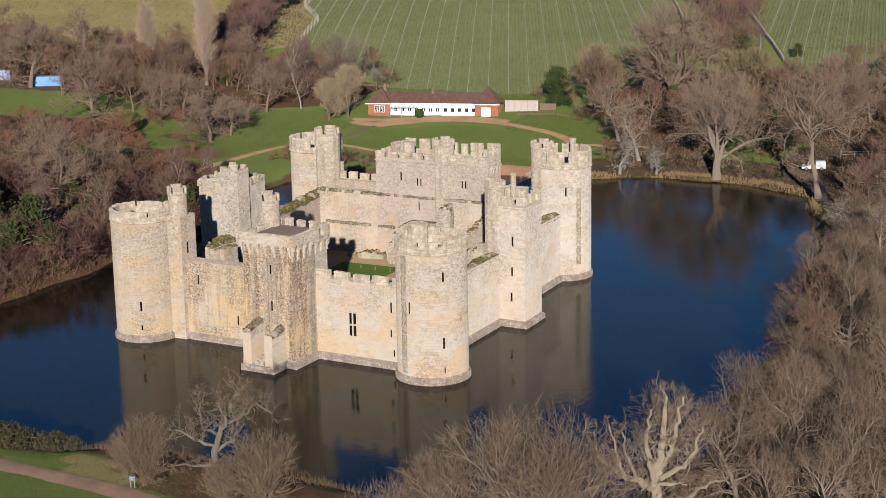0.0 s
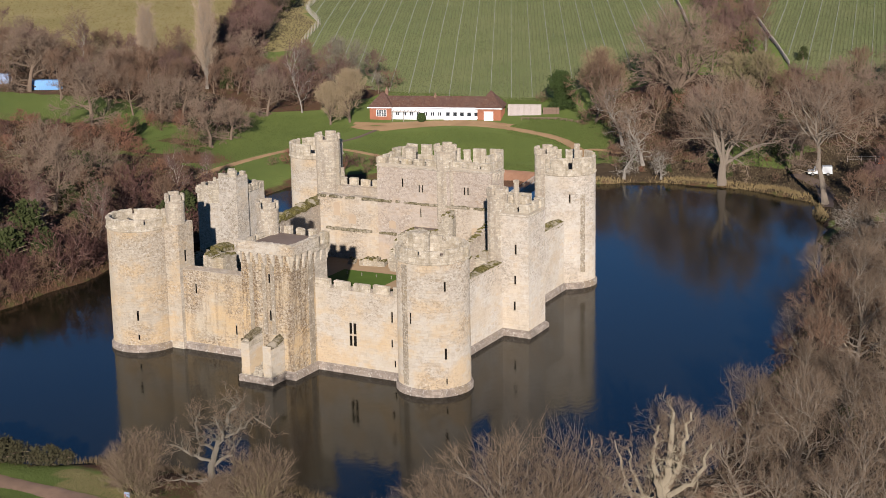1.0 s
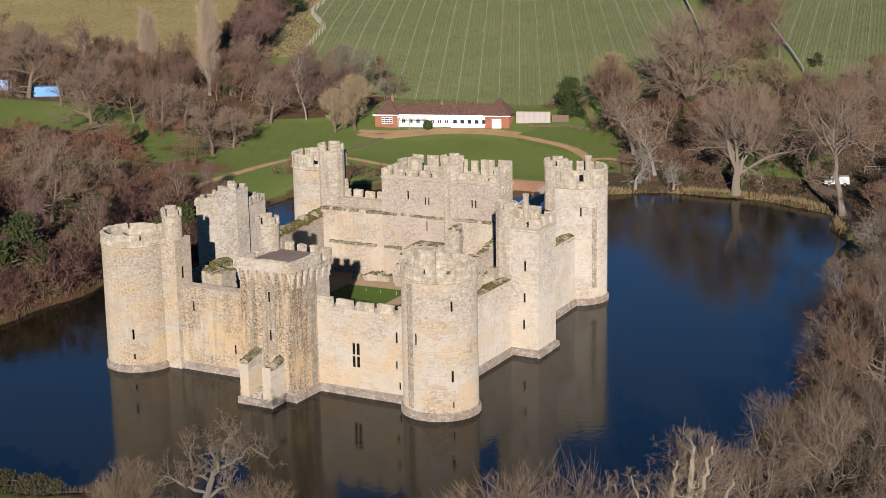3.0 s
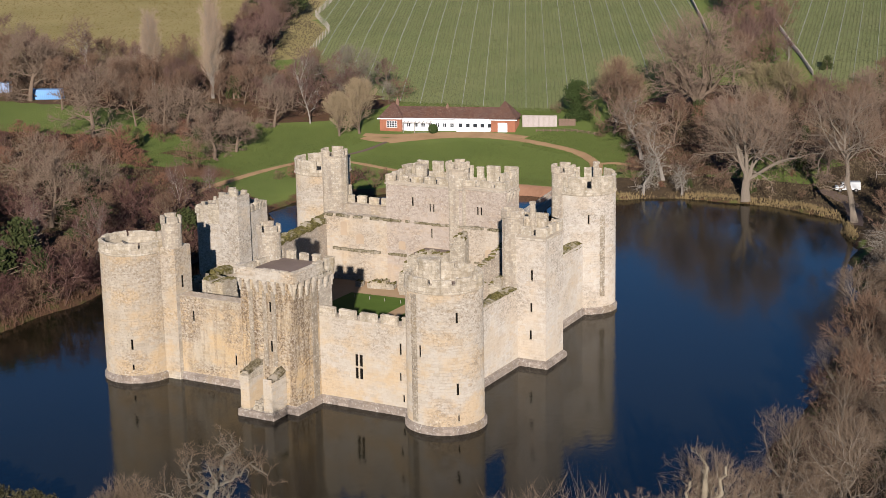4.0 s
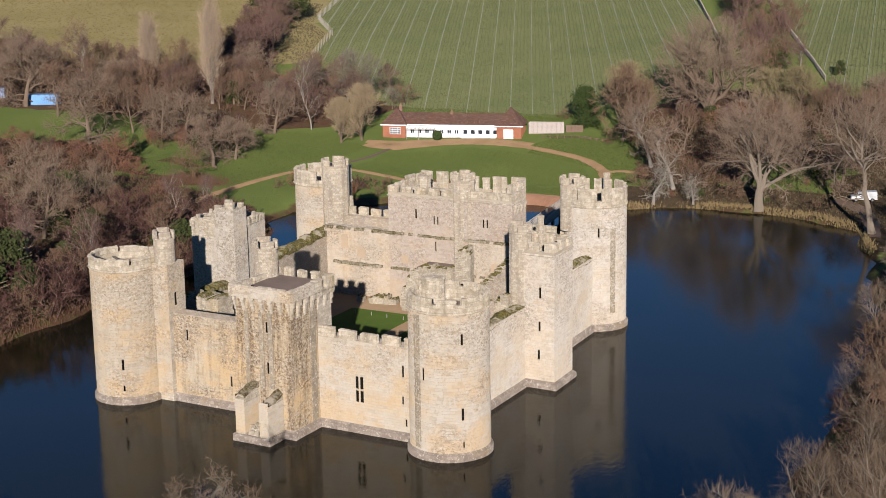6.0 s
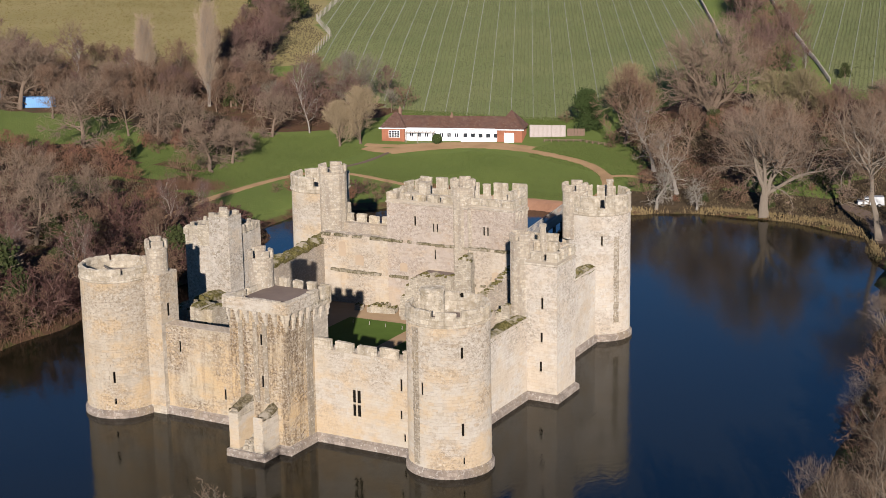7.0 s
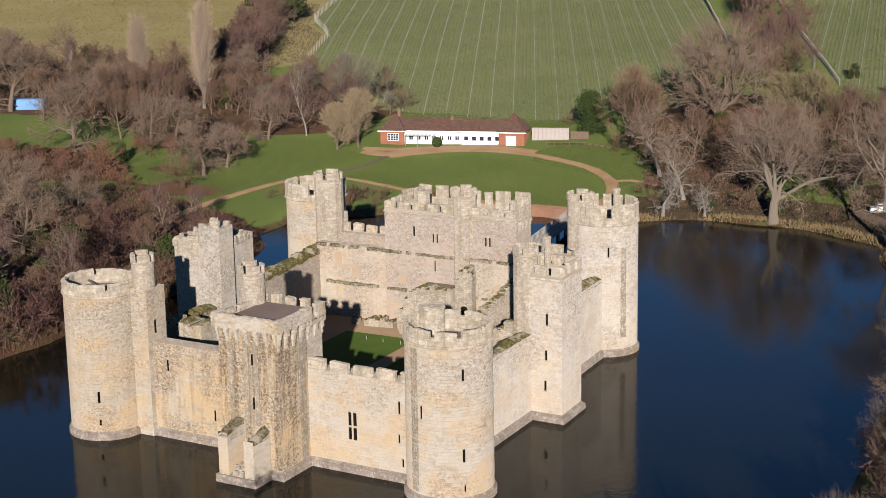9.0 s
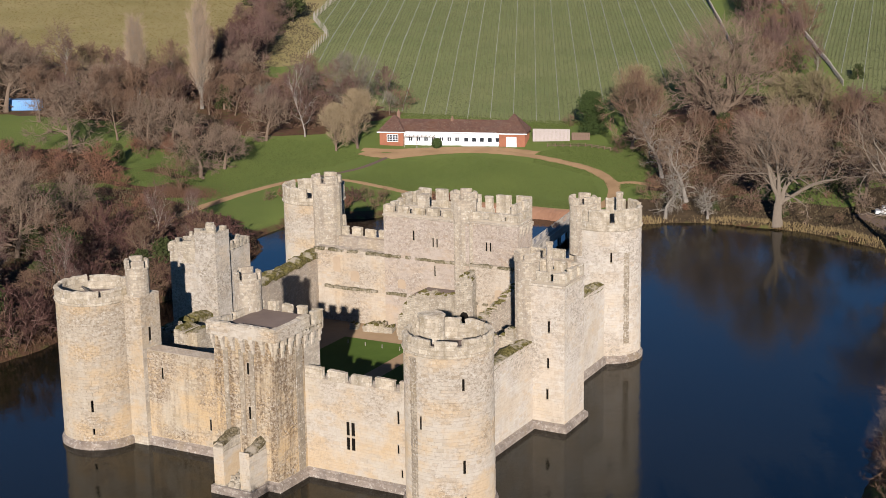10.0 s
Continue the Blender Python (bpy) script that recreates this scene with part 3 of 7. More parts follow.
def ashlar(at, u0, u1, v0, v1, holes=(), course=0.36, length=0.72, proud=0.03, seed=1, singles=0):
    """Coursed blocks over a wall face, each with its own depth and ragged length; returns a joined shape and up to singles loose ones."""
    rnd = random.Random(seed)
    joined, loose = Shape(), []
    v = v0
    while v < v1 - 0.08:
        h = min(course * rnd.uniform(0.8, 1.2), v1 - v)
        if v1 - v - h < 0.12:
            h = v1 - v
        u = u0 - rnd.uniform(0, length) * 0.6
        while u < u1 - 0.05:
            w = length * rnd.uniform(0.55, 1.4)
            a, b = max(u, u0), min(u + w, u1)
            u += w
            if b - a < 0.08:
                continue
            spans = [(a, b)]
            for h0, h1, g0, g1 in holes:
                if v + h > g0 and v < g1:
                    spans = [q for p, r in spans for q in ((p, min(r, h0 - 0.03)), (max(p, h1 + 0.03), r)) if q[1] - q[0] > 0.06]
            for p, r in spans:
                d = -proud * rnd.uniform(0.62, 1.0) + (0.014 if rnd.random() < 0.08 else 0.0)
                g = 0.009
                c = [(p + g, v + g), (r - g, v + g), (r - g, v + h - g), (p + g, v + h - g)]
                out = [at(x, y, d) for x, y in c]
                back = [at(x, y, 0.06) for x, y in ((p + g, v + g), (r - g, v + g), (r - g, v + h - g), (p + g, v + h - g))]
                fs = [(0, 1, 2, 3), (0, 4, 5, 1), (1, 5, 6, 2), (2, 6, 7, 3), (3, 7, 4, 0)]
                if len(loose) < singles and rnd.random() < 0.35:
                    one = Shape()
                    one.add(out + back, fs)
                    loose.append(one)
                else:
                    joined.add(out + back, fs)
        v += h
    return joined, loose


BLOCKS = []


def clad(owner, at, u0, u1, v0, v1, holes, mat, seed, singles=0, course=0.36, length=0.72, proud=0.03):
    """Remembers a face to be clad in blocks at the end of the file."""
    BLOCKS.append((owner, at, u0, u1, v0, v1, tuple(holes), mat, seed, singles, course, length, proud))


def slim(holes, widest=9.0):
    """Narrows slit openings (u0, u1, v0, v1) about their middles."""
    out = []
    for a, b, c, d in holes:
        if b - a < widest:
            m, h, w, t = (a + b) / 2, (c + d) / 2, 0.36 * (b - a), 0.42 * (d - c)
            a, b, c, d = m - w, m + w, h - t, h + t
        out.append((a, b, c, d))
    return out


def drum(name, cx, cy, R, z_string, z_sill, z_top, label, gaps, deck, slits=(), low=(), n=72, seed=1, ashlar_arc=(-180, 180), singles=0, skin_mat=None, deck_mat=None):
    """Round tower: plinth, shaft, string course, parapet with merlons between gaps (degrees: middle, width)."""
    rnd = random.Random(seed)
    t = thing(name, pose(cx, cy, 0), label, "castle tower", "round corner towers")
    s = Shape()
    holes = slim([(radians(a) - w / 2 / R, radians(a) + w / 2 / R, z0, z1) for a, w, z0, z1 in slits])

    def at(u, v, d=0.0):
        r = R * (1 + 0.012 * (1 - v / z_string)) - d
        return (r * math.cos(u), r * math.sin(u), v)

    us = cuts(-math.pi, math.pi, 2 * math.pi / n, [h[0] for h in holes] + [h[1] for h in holes])
    vs = cuts(0.9, z_string, 1.3, [h[2] for h in holes] + [h[3] for h in holes])
    s.sheet(lambda u, v: at(u, v, 0.05), us, vs, holes)
    part("shaft", s, MORTAR, t)
    place_slits(t, holes, at)
    clad(t, lambda u, v, d=0.0: at(u / R, v, d), R * radians(ashlar_arc[0]), R * radians(ashlar_arc[1]), 0.96, z_string - 0.1, [(R * h[0], R * h[1], h[2], h[3]) for h in holes], skin_mat or STONE_ASHLAR, seed, singles)
    s = Shape()
    s.lathe([(R * 1.012 + 0.30, -1.5), (R * 1.012 + 0.30, 0.55), (R * 1.012 + 0.24, 0.68), (R * 1.012 - 0.05, 0.95)], n)
    part("plinth", s, PLINTH, t, "damp grey-brown battered stone plinth")
    s = Shape()
    s.lathe([(R - 0.05, z_string - 0.12), (R + 0.16, z_string), (R + 0.20, z_string + 0.14), (R + 0.08, z_string + 0.26),
             (R + 0.08, z_sill), (R - 0.50, z_sill), (R - 0.55, deck), (R - 1.2, deck - 0.02)], n)
    part("parapet", s, STONE_TOP, t)
    s = Shape()
    s.lathe([(R - 0.6, deck - 0.04), (0.02, deck + 0.1)], n)
    part("roof_deck", s, deck_mat or LEAD, t, "weathered flat roof deck")
    edges = sorted(gaps)
    for i, (a, wd) in enumerate(edges):
        b, wb = edges[(i + 1) % len(edges)]
        if b <= a:
            b += 360
        a0, a1 = radians(a) + wd / 2 / R, radians(b) - wb / 2 / R
        if a1 - a0 < 0.05:
            continue
        top = z_top + rnd.uniform(-0.12, 0.08)
        for lo, hi, cutz in low:
            if lo < (math.degrees((a0 + a1) / 2) % 360) < hi:
                top = cutz + rnd.uniform(-0.15, 0.15)
        m = Shape()
        k = max(2, int((a1 - a0) / 0.12))
        m.lathe([(R - 0.46, z_sill), (R + 0.05, z_sill), (R + 0.05, top - 0.16), (R + 0.12, top - 0.10), (R + 0.0, top + 0.03), (R - 0.30, top + 0.06), (R - 0.46, top - 0.05)],
                k, a0=a0, a1=a1, close=True)
        m.v = [(x + rnd.uniform(-.045, .045), y + rnd.uniform(-.045, .045), z + (rnd.uniform(-.09, .07) if z > z_sill + .2 else 0)) for x, y, z in m.v]
        part("merlon", m, STONE_TOP, t)
    return t


def turret(owner, cx, cy, r, z0, z1, n=20, merlons=5, mat=None, sill=0.9, seed=3):
    """Stair turret on a tower, as a part with its own merlons; place relative to the tower."""
    rnd = random.Random(seed)
    mat = mat or STONE_TURRET
    s = Shape()
    s.lathe([(r, z0), (r, z1 - sill - 0.25), (r + 0.10, z1 - sill - 0.12), (r + 0.10, z1 - sill), (r - 0.35, z1 - sill), (r - 0.37, z1 - sill - 0.3), (0.01, z1 - sill - 0.3)], n)
    t = part("stair_turret", s, mat, owner, "slim round stair turret", at=pose(cx, cy, 0))
    for i in range(merlons):
        a0 = 2 * math.pi * (i + 0.14) / merlons
        a1 = 2 * math.pi * (i + 0.86) / merlons
        m = Shape()
        top = z1 + rnd.uniform(-0.15, 0.1)
        m.lathe([(r - 0.33, z1 - sill), (r + 0.08, z1 - sill), (r + 0.08, top - 0.1), (r, top), (r - 0.33, top)], max(4, int((a1 - a0) / .3)), a0=a0, a1=a1, close=True)
        m.v = [(x + rnd.uniform(-.04, .04), y + rnd.uniform(-.04, .04), z) for x, y, z in m.v]
        part("merlon", m, mat, t)
    return t


def face(a, b, z0, z1, holes=(), step=1.6):
    """A flat wall face from plan point a to b (outside on the right-hand side going a to b); holes in metres along it."""
    L = math.dist(a, b)
    dx, dy = (b[0] - a[0]) / L, (b[1] - a[1]) / L

    def at(u, v, d=0.0):
        return (a[0] + dx * u - dy * d, a[1] + dy * u + dx * d, v)

    s = Shape()
    s.sheet(at, cuts(0, L, step, [h[0] for h in holes] + [h[1] for h in holes]), cuts(z0, z1, step, [h[2] for h in holes] + [h[3] for h in holes]), holes)
    return s, at


def merlon_row(owner, a, b, z0, z1, thick, count, gap, mat, seed=1, skip=(), lead=0.0, cap=True):
    """Merlons along a wall top from a to b; thick is measured to the left of the way."""
    rnd = random.Random(seed)
    L = math.dist(a, b)
    dx, dy = (b[0] - a[0]) / L, (b[1] - a[1]) / L
    wide = (L - 2 * lead - gap * (count - 1)) / count
    m = Matrix(((dx, -dy, 0, a[0]), (dy, dx, 0, a[1]), (0, 0, 1, 0), (0, 0, 0, 1)))
    for i in range(count):
        if i in skip:
            continue
        u = lead + i * (wide + gap)
        top = z1 + rnd.uniform(-0.14, 0.1)
        s = Shape()
        s.box(u, u + wide, 0, thick, z0, top - 0.16, m, jit=0.05, rnd=rnd)
        if cap:
            s.box(u - 0.05, u + wide + 0.05, -0.05, thick + 0.05, top - 0.16, top, m, taper=0.07, jit=0.06, rnd=rnd)
        part("merlon", s, STONE_TOP, owner)


def block(name, corners, z_top, label, sides, sill=0.9, mat=None, deck_drop=1.3, base=-1.5, plinth=True, category="castle tower", thick=0.6, flare=0.12, group="", string=True, skin=(0, 1), skin_mat=None, course=0.36):
    """Straight-sided tower on plan corners (counter-clockwise). sides: per side (count, gap, [holes]) with holes along it."""
    mat = mat or STONE
    t = thing(name, pose(0, 0, 0), label, category, group)
    n = len(corners)
    zs = z_top - sill
    for i in range(n):
        a, b = corners[i], corners[(i + 1) % n]
        count, gap, holes = sides[i]
        holes = slim(holes)
        s, at = face(a, b, base, zs, holes)
        part("wall", s, MORTAR if i in skin else mat, t)
        place_slits(t, holes, at)
        if i in skin:
            clad(t, at, 0, math.dist(a, b), max(base, 1.0), zs - (0.6 if string else 0.05), holes, skin_mat or STONE_ASHLAR, i + 30, 0, course)
        if count:
            merlon_row(t, a, b, zs, z_top, thick, count, gap, mat, seed=i + 7)
    cx, cy = sum(c[0] for c in corners) / n, sum(c[1] for c in corners) / n

    def inset(d):
        out = []
        for i in range(n):
            p, q, r = Vector(corners[i - 1]), Vector(corners[i]), Vector(corners[(i + 1) % n])
            e, f = (q - p).normalized(), (r - q).normalized()
            nn = Vector((-e.y - f.y, e.x + f.x))
            nn /= max(0.3, nn.length_squared / 2)
            out.append(tuple(q + nn * d))
        return out

    s = Shape()
    o, i1 = corners, inset(thick)
    k = n
    s.add([(*p, zs) for p in o] + [(*p, zs) for p in i1] + [(*p, zs - deck_drop) for p in i1],
          [(j, (j + 1) % k, k + (j + 1) % k, k + j) for j in range(k)] + [(k + j, k + (j + 1) % k, 2 * k + (j + 1) % k, 2 * k + j) for j in range(k)])
    part("parapet", s, mat, t)
    s = Shape()
    s.add([(*p, zs - deck_drop + 0.3) for p in inset(thick - 0.05)], [tuple(range(n))])
    part("roof_deck", s, LEAD, t, "dark brown flat lead roof")
    if string:
        s = Shape()
        op = inset(-0.14)
        s.add([(*p, zs - 0.62) for p in inset(0.02)] + [(*p, zs - 0.5) for p in op] + [(*p, zs - 0.34) for p in op] + [(*p, zs - 0.26) for p in inset(0.02)],
              [(q * k + j, q * k + (j + 1) % k, (q + 1) * k + (j + 1) % k, (q + 1) * k + j) for q in range(3) for j in range(k)])
        part("string_course", s, mat, t)
    if plinth:
        s = Shape()
        p0, p1, p2 = inset(-0.42), inset(-0.36), inset(0.04)
        s.add([(*p, -1.5) for p in p0] + [(*p, 0.55) for p in p0] + [(*p, 0.68) for p in p1] + [(*p, 0.98) for p in p2],
              [(q * k + j, q * k + (j + 1) % k, (q + 1) * k + (j + 1) % k, (q + 1) * k + j) for q in range(3) for j in range(k)])
        part("plinth", s, PLINTH, t, "damp grey-brown battered stone plinth")
    return t


def curtain(name, a, b, z_top, thick, label, holes=(), merlons=None, mat=None, base=-1.5, plinth=True, inner=None, ragged=0.0, moss=False, seed=5, skin=True, skin_mat=None, singles=0, course=0.34):
    """Curtain wall from a to b with its outer face on the right-hand side; merlons (count, gap, height, lead, skip)."""
    mat = mat or STONE
    rnd = random.Random(seed)
    t = thing(name, pose(0, 0, 0), label, "wall", kind="structure")
    holes = slim(holes, 0.33)
    s, at = face(a, b, base, z_top, holes)
    part("outer_face", s, MORTAR if skin else mat, t)
    place_slits(t, holes, at, 0.9)
    L = math.dist(a, b)
    if skin:
        clad(t, at, 0, L, max(base, 1.0), z_top - 0.05, holes, skin_mat or STONE_ASHLAR, seed + 60, singles, course)
    s = Shape()
    us = cuts(0, L, 0.8)
    tops = [z_top + (rnd.uniform(-ragged, ragged) if 0 < i < len(us) - 1 else 0) for i in range(len(us))]
    vs = []
    for u, zt in zip(us, tops):
        vs += [at(u, z_top, 0), at(u, zt + 0.02, 0.12 if ragged else 0.0), at(u, zt + 0.02, thick - (0.1 if ragged else 0)), at(u, base, thick)]
    s.add(vs, [(4 * i + q, 4 * i + 4 + q, 4 * i + 5 + q, 4 * i + 1 + q) for i in range(len(us) - 1) for q in range(3)])
    s.add([at(0, base, 0), at(0, base, thick), at(0, z_top, thick), at(0, z_top, 0), at(L, base, 0), at(L, z_top, 0), at(L, z_top, thick), at(L, base, thick)], [(0, 3, 2, 1), (4, 7, 6, 5)])
    part("inner_face", s, inner or STONE_INNER, t)
    if moss:
        s = Shape()
        vs = []
        for u, zt in zip(us, tops):
            vs += [at(u, z_top - 0.35 + rnd.uniform(-.2, .1), -0.03), at(u, zt + 0.10, 0.05), at(u, zt + 0.3 + rnd.uniform(-.1, .25), thick / 2), at(u, zt + 0.08, thick - 0.05), at(u, z_top - 0.4 + rnd.uniform(-.2, .1), thick + 0.03)]
        s.add(vs, [(5 * i + q, 5 * i + 5 + q, 5 * i + 6 + q, 5 * i + 1 + q) for i in range(len(us) - 1) for q in range(4)])
        part("moss", s, MOSS, t, "brown-green moss on the broken wall head")
    if plinth:
        s = Shape()
        s.add([p for u in (0, L) for p in (at(u, -1.5, -0.42), at(u, 0.55, -0.42), at(u, 0.68, -0.36), at(u, 0.98, 0.03))], [(q, 4 + q, 5 + q, 1 + q) for q in range(3)])
        part("plinth", s, PLINTH, t, "damp grey-brown battered stone plinth")
    if merlons:
        count, gap, high, lead, skip = merlons
        merlon_row(t, a, b, z_top, z_top + high, 0.55, count, gap, mat, seed, skip, lead)
    return t


# corner towers; angles run counter-clockwise from east
gaps10 = [(-10 + 36 * i, 0.62) for i in range(10)]
se = drum("round_tower", 2.5, 0.2, 4.5, 16.7, 17.7, 18.35, "pale sandstone round tower with crenellated rim, standing in the moat",
          gaps10, 16.3, [(-43, .32, 13.2, 14.6), (-43, .34, 4.6, 6.2), (-100, .25, 9, 10.6), (-42, .18, 1.5, 2.3)], seed=11, ashlar_arc=(-150, 60), singles=150)
s = Shape()
s.lathe([(1.38, 15.6), (1.36, 18.75), (1.46, 18.85), (1.45, 19.05), (1.1, 19.2), (.7, 19.12), (.01, 19.15)], 12)
part("stair_turret", s, STONE_TOP, se, "stubby stair turret with a flat worn top", at=pose(-3.0, 1.9, 0))
sw = drum("round_tower", -42.6, -0.6, 4.3, 16.7, 17.5, 18.15, "weathered sandstone round tower with low worn parapet, in the moat",
          [(20 + 60 * i, 0.3) for i in range(6)], 16.7, [(-62, .35, 4.3, 5.9), (-62, .28, 1.7, 2.5)], seed=12, ashlar_arc=(-160, 20), skin_mat=STONE_ASHLAR_TAN)
s = Shape()
s.box(-39.6, -36.0, -0.7, 2.6, -1.5, 17.3)
s.v = [(x + 42.6, y + 0.6, z) for x, y, z in s.v]
part("stair_block", s, STONE, sw)
clad(sw, lambda u, v, d=0.0: (u + 42.6, -0.7 + d + 0.6, v), -38.6, -36.0, 1.0, 17.25, [], STONE_ASHLAR_TAN, 91)
clad(sw, lambda u, v, d=0.0: (-36.0 - d + 42.6, u + 0.6, v), -0.7, 2.6, 11.3, 17.25, [(0.5, 0.85, 12.0, 13.6)], STONE_ASHLAR_TAN, 92)
place_slits(sw, [(0.5, 0.85, 12.0, 13.6)], lambda u, v, d=0.0: (-36.0 - (d if d < 0 else -0.005) + 42.6, u + 0.6, v))
turret(sw, 5.3, 1.3, 1.3, 17.0, 21.3, merlons=4)
for y0, y1, z0, z1 in ((-2.4, 2.0, 16.9, 17.0), (1.8, -2.2, 17.0, 16.9)):
    s = Shape()
    s.tube([(-3.4, y0, z0), (3.0, y1, z1)], [.14, .14], 4)
    part("roof_beam", s, GREY_BEAM, sw, "dark weathered roof timber")
s = Shape()
s.lathe([(0.42, 15.5), (0.40, 18.6), (0.48, 18.8), (0.44, 19.0), (0.01, 19.0)], 8)
part("chimney", s, STONE_TURRET, sw, "short stone chimney stump", at=pose(3.4, 1.4, 0))
# skin is the pale mix with east-side brightness in its colour
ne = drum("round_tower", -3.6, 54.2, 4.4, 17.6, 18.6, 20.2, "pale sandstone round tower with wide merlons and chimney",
          [(-14 + 45 * i, 0.7) for i in range(8)], 17.2, [(-60, .3, 13.4, 14.9), (-75, .3, 5, 6.4)], seed=13, ashlar_arc=(-130, 40), skin_mat=STONE_ASHLAR_PALE_LIT)
turret(ne, -2.4, -2.4, 1.75, 14.0, 21.6, merlons=5)
s = Shape()
s.lathe([(0.5, 17), (0.45, 21.2), (0.55, 21.3), (0.52, 21.6), (0.01, 21.6)], 8)
part("chimney", s, STONE_TURRET, ne, "round stone chimney", at=pose(1.0, 1.6, 0))
nw = drum("round_tower", -49.4, 54.3, 4.4, 17.0, 17.9, 19.3, "sandstone round tower with taller stair turret, by the north range",
          [(-20 + 45 * i, 0.75) for i in range(8)], 16.6, [], seed=14, ashlar_arc=(-130, 20))
turret(nw, 4.0, -2.6, 2.05, 1.0, 21.3, merlons=5, n=12)

# postern tower with machicolated front
postern = block("postern_tower", [(-22.4, -5.4), (-14.8, -5.4), (-14.8, 3.0), (-22.4, 3.0)], 17.0, "square sandstone postern tower, streaked front, machicolated parapet, in the moat",
                [(0, 0, [(4.1, 4.45, 12.2, 13.7), (4.1, 4.45, 7.3, 8.9)]), (0, 0, []), (0, 0, []), (0, 0, [])], sill=0.3, string=False, deck_drop=0.05, skin=(0,), skin_mat=STONE_ASHLAR_STREAKED)
clad(postern, lambda u, v, d=0.0: (-14.8 - d, u, v), -5.4, 0.0, 1.0, 15.4, [], STONE_ASHLAR_STREAKED, 95)


def corbel_table(owner, a, b, count, z0, z1, out, mat, rnd):
    """Row of stepped corbels with round-headed gaps between them, from a to b, outside on the right."""
    L = math.dist(a, b)
    dx, dy = (b[0] - a[0]) / L, (b[1] - a[1]) / L
    m = Matrix(((dx, -dy, 0, a[0]), (dy, dx, 0, a[1]), (0, 0, 1, 0), (0, 0, 0, 1)))
    pitch = L / count
    for i in range(count + 1):
        u = i * pitch
        s = Shape()
        h = (z1 - z0) / 3
        for k in range(3):
            w = 0.20 + 0.02 * k
            s.box(max(-0.02, u - w), min(L + 0.02, u + w), -out * (k + 1) / 3, 0.05, z0 + k * h + 0.01, z0 + (k + 1) * h, m, jit=0.02, rnd=rnd)
        part("corbel", s, mat, owner)
    for i in range(count):
        s = Shape()
        u0, u1 = i * pitch + 0.2, (i + 1) * pitch - 0.2
        c, r = (u0 + u1) / 2, (u1 - u0) / 2
        top = z1
        arc = [(c + r * math.cos(t), z1 - r * 0.9 + r * 0.85 * math.sin(t)) for t in [math.pi * k / 8 for k in range(9)]]
        vs = [(u, -out, z) for u, z in arc] + [(u, -out, top) for u, z in arc] + [(u, -out + 0.3, z) for u, z in arc]
        s.add([tuple(m @ Vector(p)) for p in vs], [(k, 9 + k, 10 + k, k + 1) for k in range(8)] + [(k, k + 1, 19 + k, 18 + k) for k in range(8)])
        part("machicolation_arch", s, mat, owner)


rnd_p = random.Random(77)
corbel_table(postern, (-22.4, -5.4), (-14.8, -5.4), 6, 14.7, 16.3, 0.5, STONE, rnd_p)
corbel_table(postern, (-14.8, -5.4), (-14.8, 3.0), 6, 14.2, 16.3, 0.5, STONE, rnd_p)


def solid_parapet(owner, pts, z0, z1, thick, mat):
    """Continuous parapet along an open line of plan points, outside on the right, with a coping."""
    for a, b in zip(pts, pts[1:]):
        L = math.dist(a, b)
        dx, dy = (b[0] - a[0]) / L, (b[1] - a[1]) / L
        m = Matrix(((dx, -dy, 0, a[0]), (dy, dx, 0, a[1]), (0, 0, 1, 0), (0, 0, 0, 1)))
        s = Shape()
        s.box(0, L, 0, thick, z0, z1 - 0.2, m)
        n = max(3, int(L / 0.9))
        for i in range(n):
            s.box(L * i / n + 0.012, L * (i + 1) / n - 0.012, -0.05, thick + 0.04, z1 - 0.2, z1 + rnd_p.uniform(-.05, .06), m, taper=0.04, jit=0.02, rnd=rnd_p)
        part("parapet_wall", s, mat, owner)
        fx = lambda u, v, d=0.0, a=a, dx=dx, dy=dy: (a[0] + dx * u - dy * d, a[1] + dy * u + dx * d, v)
        clad(owner, fx, 0, L, z0 + 0.02, z1 - 0.22, [], STONE_ASHLAR, 97, 0, 0.4, 0.8)


solid_parapet(postern, [(-22.9, -4.0), (-22.9, -5.9), (-14.3, -5.9), (-14.3, -1.0)], 16.25, 17.65, 0.55, STONE)
merlon_row(postern, (-14.3, -1.0), (-14.3, 2.9), 16.4, 17.9, 0.55, 2, 0.8, STONE, 31)
merlon_row(postern, (-14.3, 3.1), (-22.9, 3.1), 16.4, 17.9, 0.55, 5, 0.85, STONE, 32)
merlon_row(postern, (-22.9, 3.1), (-22.9, -4.0), 16.3, 17.5, 0.5, 3, 0.8, STONE, 33)
for x0, x1, y0, y1 in ((-22.9, -14.3, 2.5, 3.1), (-14.9, -14.3, -1.0, 2.5), (-22.9, -22.3, -4.0, 2.5)):
    s = Shape()
    s.box(x0, x1, y0, y1, 15.75, 16.42)
    part("parapet_base", s, STONE_TOP, postern)
for u in (-20.9, -18.9, -17.6):
    s = Shape()
    s.box(u - 0.28, u + 0.28, -5.52, -5.3, 5.6 if u > -20 else 1.0, 14.9, jit=0.0)
    part("pilaster", s, STONE_STREAK, postern, "dark-streaked raised stone strip")
turret(postern, -22.9, 1.7, 1.45, 14.5, 21.3, merlons=4)
